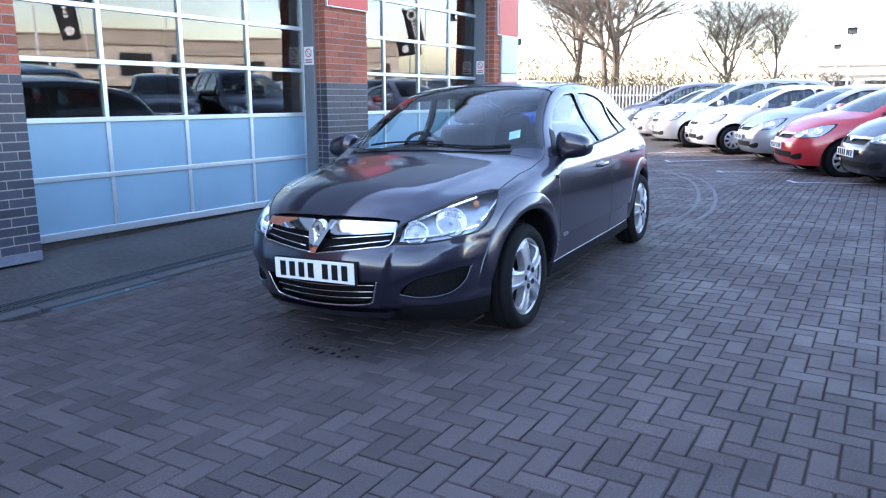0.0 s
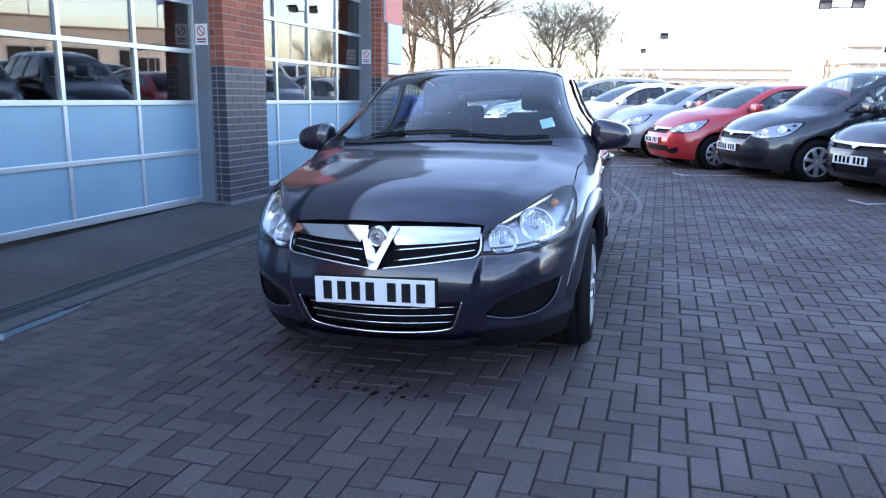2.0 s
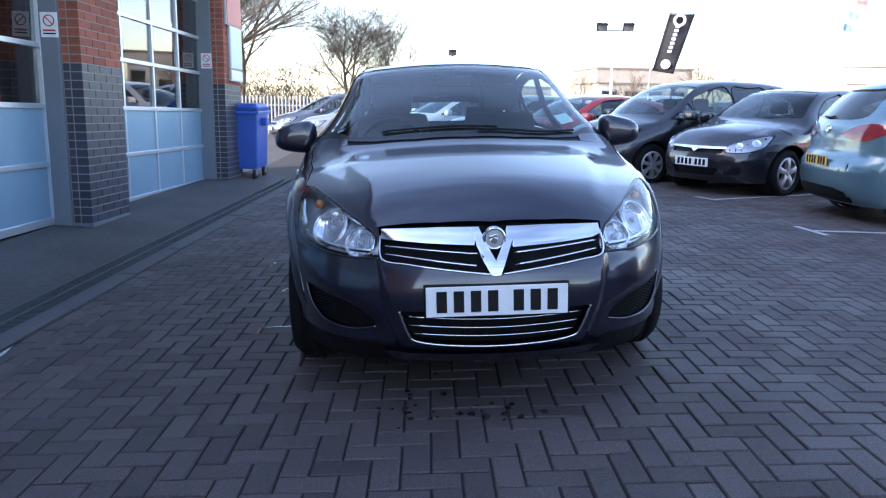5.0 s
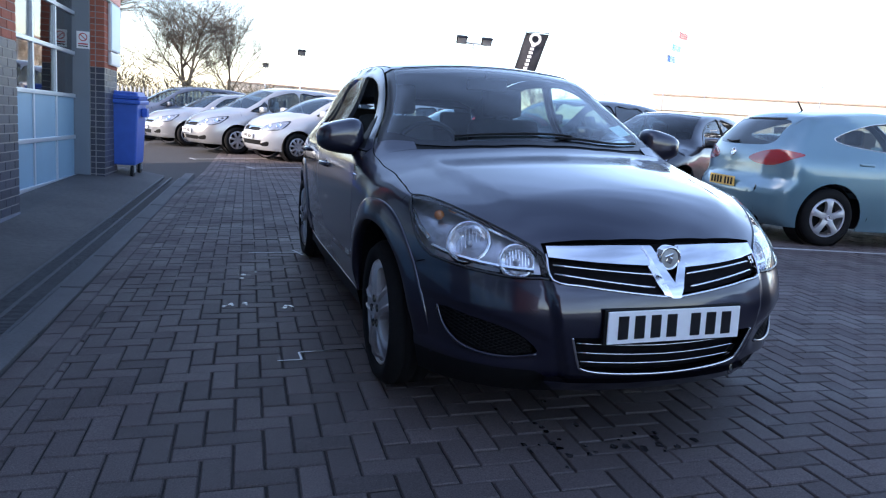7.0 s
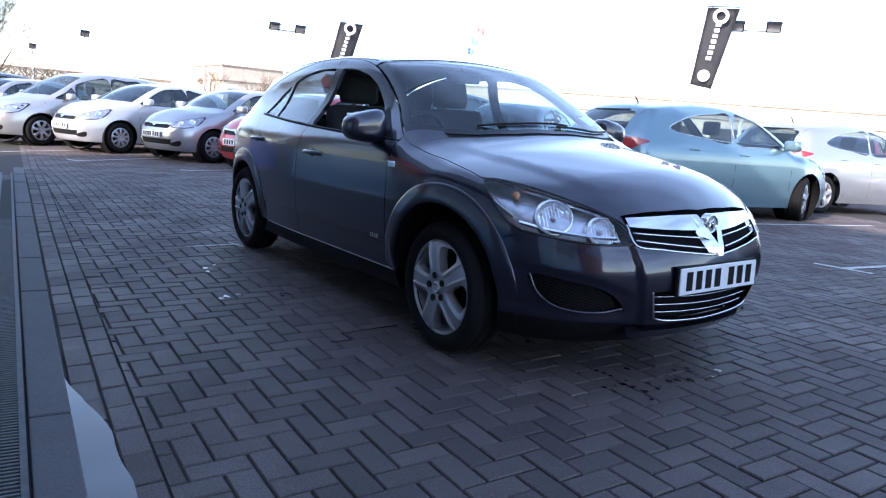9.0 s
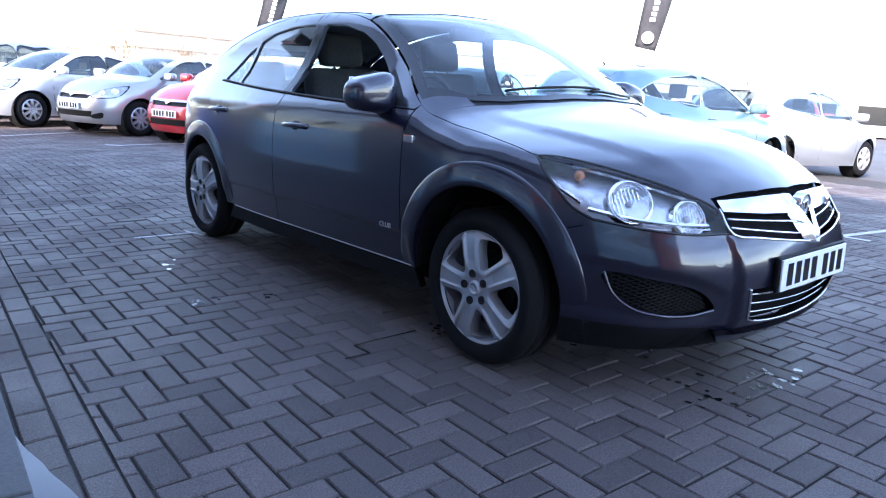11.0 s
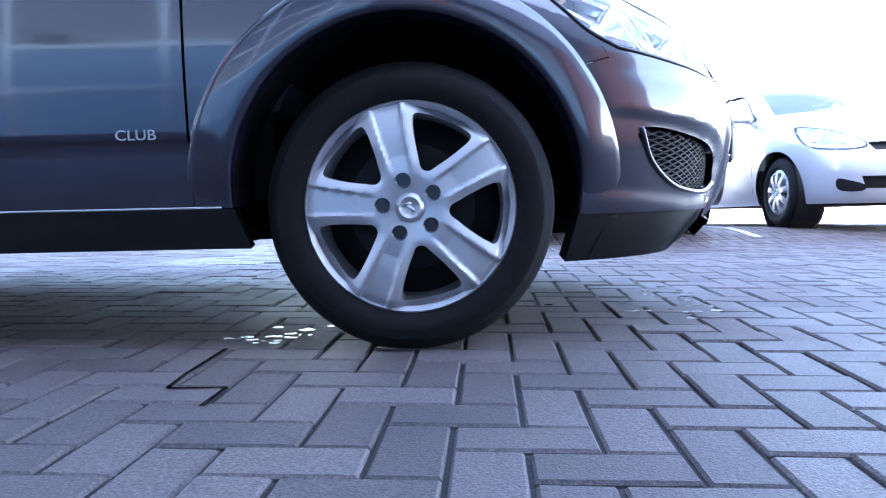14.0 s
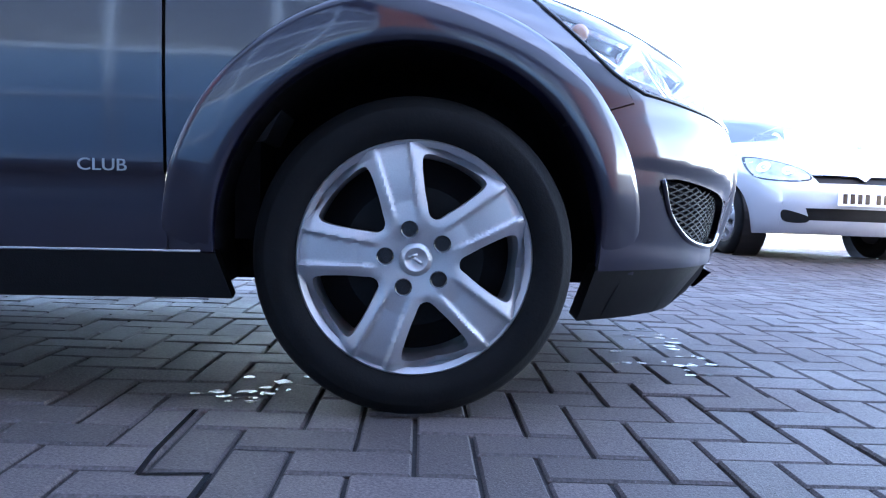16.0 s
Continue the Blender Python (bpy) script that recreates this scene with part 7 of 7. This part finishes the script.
# scrub along the fence and the far edge: many small twig clumps
def scrub(name, spots, seed, label):
    rng = random.Random(seed)
    vs, fs = [], []
    for x0, x1, y0, y1, h, count in spots:
        for _ in range(count):
            cx, cy, cz = rng.uniform(x0, x1), rng.uniform(y0, y1), rng.uniform(0, 1) ** 1.3 * h
            d = Vector((rng.uniform(-1, 1), rng.uniform(-1, 1), rng.uniform(0.1, 1.2))).normalized() * rng.uniform(0.15, 0.5)
            w = d.orthogonal().normalized() * rng.uniform(0.012, 0.03)
            k = len(vs)
            p = Vector((cx, cy, cz))
            vs += [p - w, p + w, p + d]
            fs.append((k, k + 1, k + 2))
    ob = mesh_ob(name, vs, fs, M_HEDGE)
    return tagged(ob, label, "scrub", kind="stuff")


scrub("scrub", [(-16, 2, 29.5, 32, 1.7, 9000), (-16, -4, 30, 34, 2.6, 5000), (2, 40, 52, 58, 1.5, 7000)], 4, "brown winter scrub behind the fence")


def far_building(name, x0, x1, y0, y1, h, wall, band, label, turn=0.0, bays=8):
    b = thing(name, pose((x0 + x1) / 2, (y0 + y1) / 2, 0, 0, 0, turn), label, "building", "far buildings")
    w, d = (x1 - x0) / 2, (y1 - y0) / 2
    boxed("wall", (-w, w, -d, d, 0, h * 0.72), wall, b)
    boxed("fascia", (-w - 0.2, w + 0.2, -d - 0.2, d + 0.2, h * 0.72, h), band, b)
    boxed("roof", (-w - 0.3, w + 0.3, -d - 0.3, d + 0.3, h, h + 0.12), M_ROOF, b)
    for k in range(bays):
        c = -w + (k + 0.5) * 2 * w / bays
        win = boxed("window", (c - w / bays * 0.7, c + w / bays * 0.7, -d - 0.05, -d + 0.02, h * 0.18, h * 0.58), M_STEEL, b)
        boxed("pane", (c - w / bays * 0.62, c + w / bays * 0.62, -d - 0.07, -d - 0.05, h * 0.21, h * 0.55), M_GLOSSBLACK, win)
    return b


M_TAN = material("tan_brick_wall", (0.42, 0.36, 0.30), rough=0.85, noise_scale=3, noise_amount=0.12)
far_building("showroom", 28, 76, 28, 40, 4.0, M_BUILDING, M_TAN, "low pale showroom with a tan fascia across the road", -48, 12)
far_building("brick_house", 17, 25, 60, 68, 4.2, M_BUILDING, M_TAN, "low brick building far beyond the car park", 0, 4)
far_building("warehouse", 0, 14, 66, 74, 2.6, M_BUILDING, M_BUILDING, "low pale warehouse far beyond the car park", 0, 5)

# unseen wall added behind the camera to darken the horizon in the car's reflections
wall_south = boxed("wall_south", (-14, 44, -30, -29.6, -0.2, 2.6), M_TAN)
tagged(wall_south, "plain tan brick wall of a building across the yard", "wall", kind="structure")
# a far mast with three small coloured pennants
mast = thing("flag_mast", pose(16.35, 24.55, 0), "far thin mast with red, teal and blue pennants", "flag")
part("pole", tube(bmesh.new(), [(0, 0, -0.3), (0, 0, 5.6)], 0.03, 6, 0.02), M_STEEL, mast)
for dx_, z_, col_ in ((0.62, 5.15, (0.70, 0.38, 0.36)), (0.36, 4.65, (0.42, 0.74, 0.76)), (0.16, 4.20, (0.38, 0.54, 0.80))):
    mt_ = material("pennant_cloth", col_, rough=0.85, noise_scale=8, noise_amount=0.12)
    bm = bmesh.new()
    rows_ = [[bm.verts.new((dx_ - 0.22 + 0.44 * u, 0.04 * math.sin(u * 6), z_ + 0.14 - 0.28 * v - 0.10 * u)) for u in np.linspace(0, 1, 6)] for v in (0, 0.5, 1)]
    for a_, b_ in zip(rows_, rows_[1:]):
        for q in range(5):
            bm.faces.new((a_[q], a_[q + 1], b_[q + 1], b_[q]))
    bmesh.ops.solidify(bm, geom=bm.faces[:], thickness=0.006)
    part("pennant", bm, mt_, mast, smooth=True)
    part("cord", tube(bmesh.new(), [(0, 0, z_ + 0.10), (dx_ - 0.2, 0, z_ + 0.12)], 0.006, 5), M_STEEL, mast)
# thin poles in the distance
for x, y, h in ((26, 26, 6.5), (24, 32, 5.8), (30, 24, 5.0), (19, 34, 5.5), (9.5, 40, 4.0)):
    p = part("flagpole", tube(bmesh.new(), [(0, 0, -0.1), (0, 0, h)], 0.05, 6, 0.03), M_STEEL)
    p.matrix_world = pose(x, y, 0)
    tagged(p, "thin grey pole standing in the distance", "pole", "far poles")
# rows of parked cars beyond
for x, y, sp, mt, nm, lb in ((12.5, 13.5, HATCH, P_SILVER, "hatchback", "silver hatchback parked in a far bay"), (11.0, 16.5, SMALL, P_WHITE, "small_hatchback", "white small hatchback parked in a far bay"), (9.5, 19.5, SMALL, P_NAVY, "small_hatchback", "black small hatchback parked in a far bay"),
                             (8.0, 23.0, MPV, P_WHITE, "people_carrier", "white people carrier parked in a far bay"), (14.5, 6.0, SMALL, P_RED, "small_hatchback", "red small hatchback parked in a far bay"), (13.5, 1.6, TAILHATCH, P_WHITE, "hatchback", "white hatchback parked in a far bay")):
    park(nm, sp, mt, lb, x, y, ROW, (0.8, 0.85))

# ---------- marks on the ground ----------
def ground_patch(name, outline, mat, label, lift=0.004, kind="structure", category="marking"):
    """A thin painted or wet patch that follows the paving."""
    pts, faces, _ = flat_fill(outline, (), 0.3)
    ob = mesh_ob(name, [(x, y, ground_z(x, y) + lift) for x, y in pts], faces, mat)
    return tagged(ob, label, category, kind=kind)


def stripe(x0, y0, x1, y1, w=0.05):
    d = Vector((x1 - x0, y1 - y0)).normalized()
    n = Vector((-d.y, d.x)) * w / 2
    ground_patch("bay_line", [(x0 - n.x, y0 - n.y), (x1 - n.x, y1 - n.y), (x1 + n.x, y1 + n.y), (x0 + n.x, y0 + n.y)], M_LINE, "worn white bay line on the ground")


_d = (math.cos(radians(20)), math.sin(radians(20)))
for x, y in ((3.55, 6.2), (1.75, 8.55), (0.55, 10.05), (-0.8, 12.3), (-1.9, 14.2)):
    stripe(x, y, x + 4.6 * _d[0], y + 4.6 * _d[1], 0.07)
    stripe(x - 0.08, y + 0.28, x + 0.06, y - 0.05, 0.07)
stripe(3.54, 4.25, 3.57, 3.76, 0.07)
stripe(3.56, 4.0, 8.4, 3.2, 0.07)
stripe(3.76, 1.57, 3.85, 1.10, 0.07)
stripe(3.8, 1.33, 8.4, 0.9, 0.07)
stripe(3.3, -1.55, 8.0, -1.55, 0.07)
M_CHALK = material("white_chalk_mark", (0.55, 0.56, 0.58), rough=0.8, noise_scale=60, noise_amount=0.6)
for x0, y0, x1, y1 in ((-1.24, 3.66, -0.84, 3.63), (-0.90, 3.72, -0.84, 3.52)):
    d = Vector((x1 - x0, y1 - y0)).normalized()
    n = Vector((-d.y, d.x)) * 0.009
    ground_patch("chalk_mark", [(x0 - n.x, y0 - n.y), (x1 - n.x, y1 - n.y), (x1 + n.x, y1 + n.y), (x0 + n.x, y0 + n.y)], M_CHALK, "short white chalk mark on the paving")
# faint pale tyre tracks curving across the lane
M_TRACK = material("pale_tyre_track", (0.125, 0.118, 0.122), rough=0.8, noise_scale=55, noise_amount=0.5, big_scale=2, big_amount=0.3)
for off in (-0.10, 0.10):
    mid = smooth_line([(-0.172 + off, 9.846), (0.477 + off, 8.294), (0.904 + off, 6.591), (1.031 + off, 5.221), (0.872 + off, 4.234)], False, 8)
    ground_patch("tyre_track", [(x - 0.022, y) for x, y in mid] + [(x + 0.022, y) for x, y in mid[::-1]], M_TRACK, "faint pale tyre track curving over the paving", 0.005, category="tyre track")
M_PUDDLE = material("still_water", (0.02, 0.02, 0.022), rough=0.04, spec=1.0, bump=0.06, bump_scale=12)
ground_patch("puddle", smooth_line([(-2.352, 1.34), (-2.340, 1.18), (-2.318, 1.05), (-2.312, 0.98), (-2.290, 0.86), (-2.276, 0.70), (-2.286, 0.58), (-2.290, 0.46), (-2.284, 0.32), (-2.305, 0.12), (-2.34, -0.2), (-2.445, -0.28), (-2.428, 0.1), (-2.398, 0.55), (-2.370, 0.98)], True, 3), M_PUDDLE, "shallow puddle along the kerb", 0.0028, category="puddle")
_r2 = random.Random(9)
M_WET = material("wet_film", (0.03, 0.028, 0.03), rough=0.22, spec=1.0, bump=0.3, bump_scale=90)
for cx, cy, n_, sp in ((-0.69, 1.25, 14, 0.055), (0.05, 0.09, 9, 0.06), (-0.18, 0.12, 9, 0.06), (-0.38, 0.15, 9, 0.05), (-0.78, 3.58, 8, 0.08), (0.0, 0.9, 9, 0.3), (-1.37, 2.19, 6, 0.05), (-1.06, 2.10, 6, 0.04), (-1.26, 2.92, 6, 0.05), (-0.30, 0.30, 7, 0.11)):
    for _ in range(n_):
        x, y = cx + _r2.gauss(0, sp), cy + _r2.gauss(0, sp)
        rr = _r2.uniform(0.006, 0.026)
        pts = [(x + rr * _r2.uniform(0.5, 1.2) * math.cos(t) * 0.8, y + rr * _r2.uniform(0.6, 1.2) * math.sin(t)) for t in np.linspace(0, 2 * math.pi, 9, endpoint=False)]
        ground_patch("water_drop", smooth_line(pts, True, 2), M_WET, "small wet spot on the paving", 0.0012, category="puddle")

# wet joints beside the front wheel
for x0, y0, x1, y1 in ((-1.225, 1.213, -1.115, 1.208), (-1.115, 1.208, -1.118, 1.31), (-1.118, 1.31, -1.02, 1.315), (-1.02, 1.315, -0.80, 1.31)):
    d = Vector((x1 - x0, y1 - y0)).normalized()
    n = Vector((-d.y, d.x)) * 0.005
    ground_patch("wet_joint", [(x0 - n.x, y0 - n.y), (x1 - n.x, y1 - n.y), (x1 + n.x, y1 + n.y), (x0 + n.x, y0 + n.y)], M_PUDDLE, "water standing in a joint of the paving", 0.001, category="puddle")

# the blocks nearest the camera's stand, one by one
_meshes = {}
for i, (bx, by, al) in enumerate(NEAR_BLOCKS):
    key = (al, i % 5)
    w, h = (0.2, 0.1) if al else (0.1, 0.2)
    c = _turn @ Vector((bx, by, 0))
    slope = (ground_z(c.x + 0.1) - ground_z(c.x)) / 0.1
    if key not in _meshes:
        me = bpy.data.meshes.new("paving_block")
        me.from_pydata(block_points(w, h, _rng), [], BLOCK_FACES)
        me.materials.append(M_PAVER)
        _meshes[key] = me
    ob = new("paving_block", _meshes[key])
    ob.parent = pavement
    ob.matrix_basis = pose(c.x, c.y, ground_z(c.x), 0, -math.degrees(math.atan(slope)), 0) @ pose(0, 0, 0, 0, 0, -PAVE_TURN)
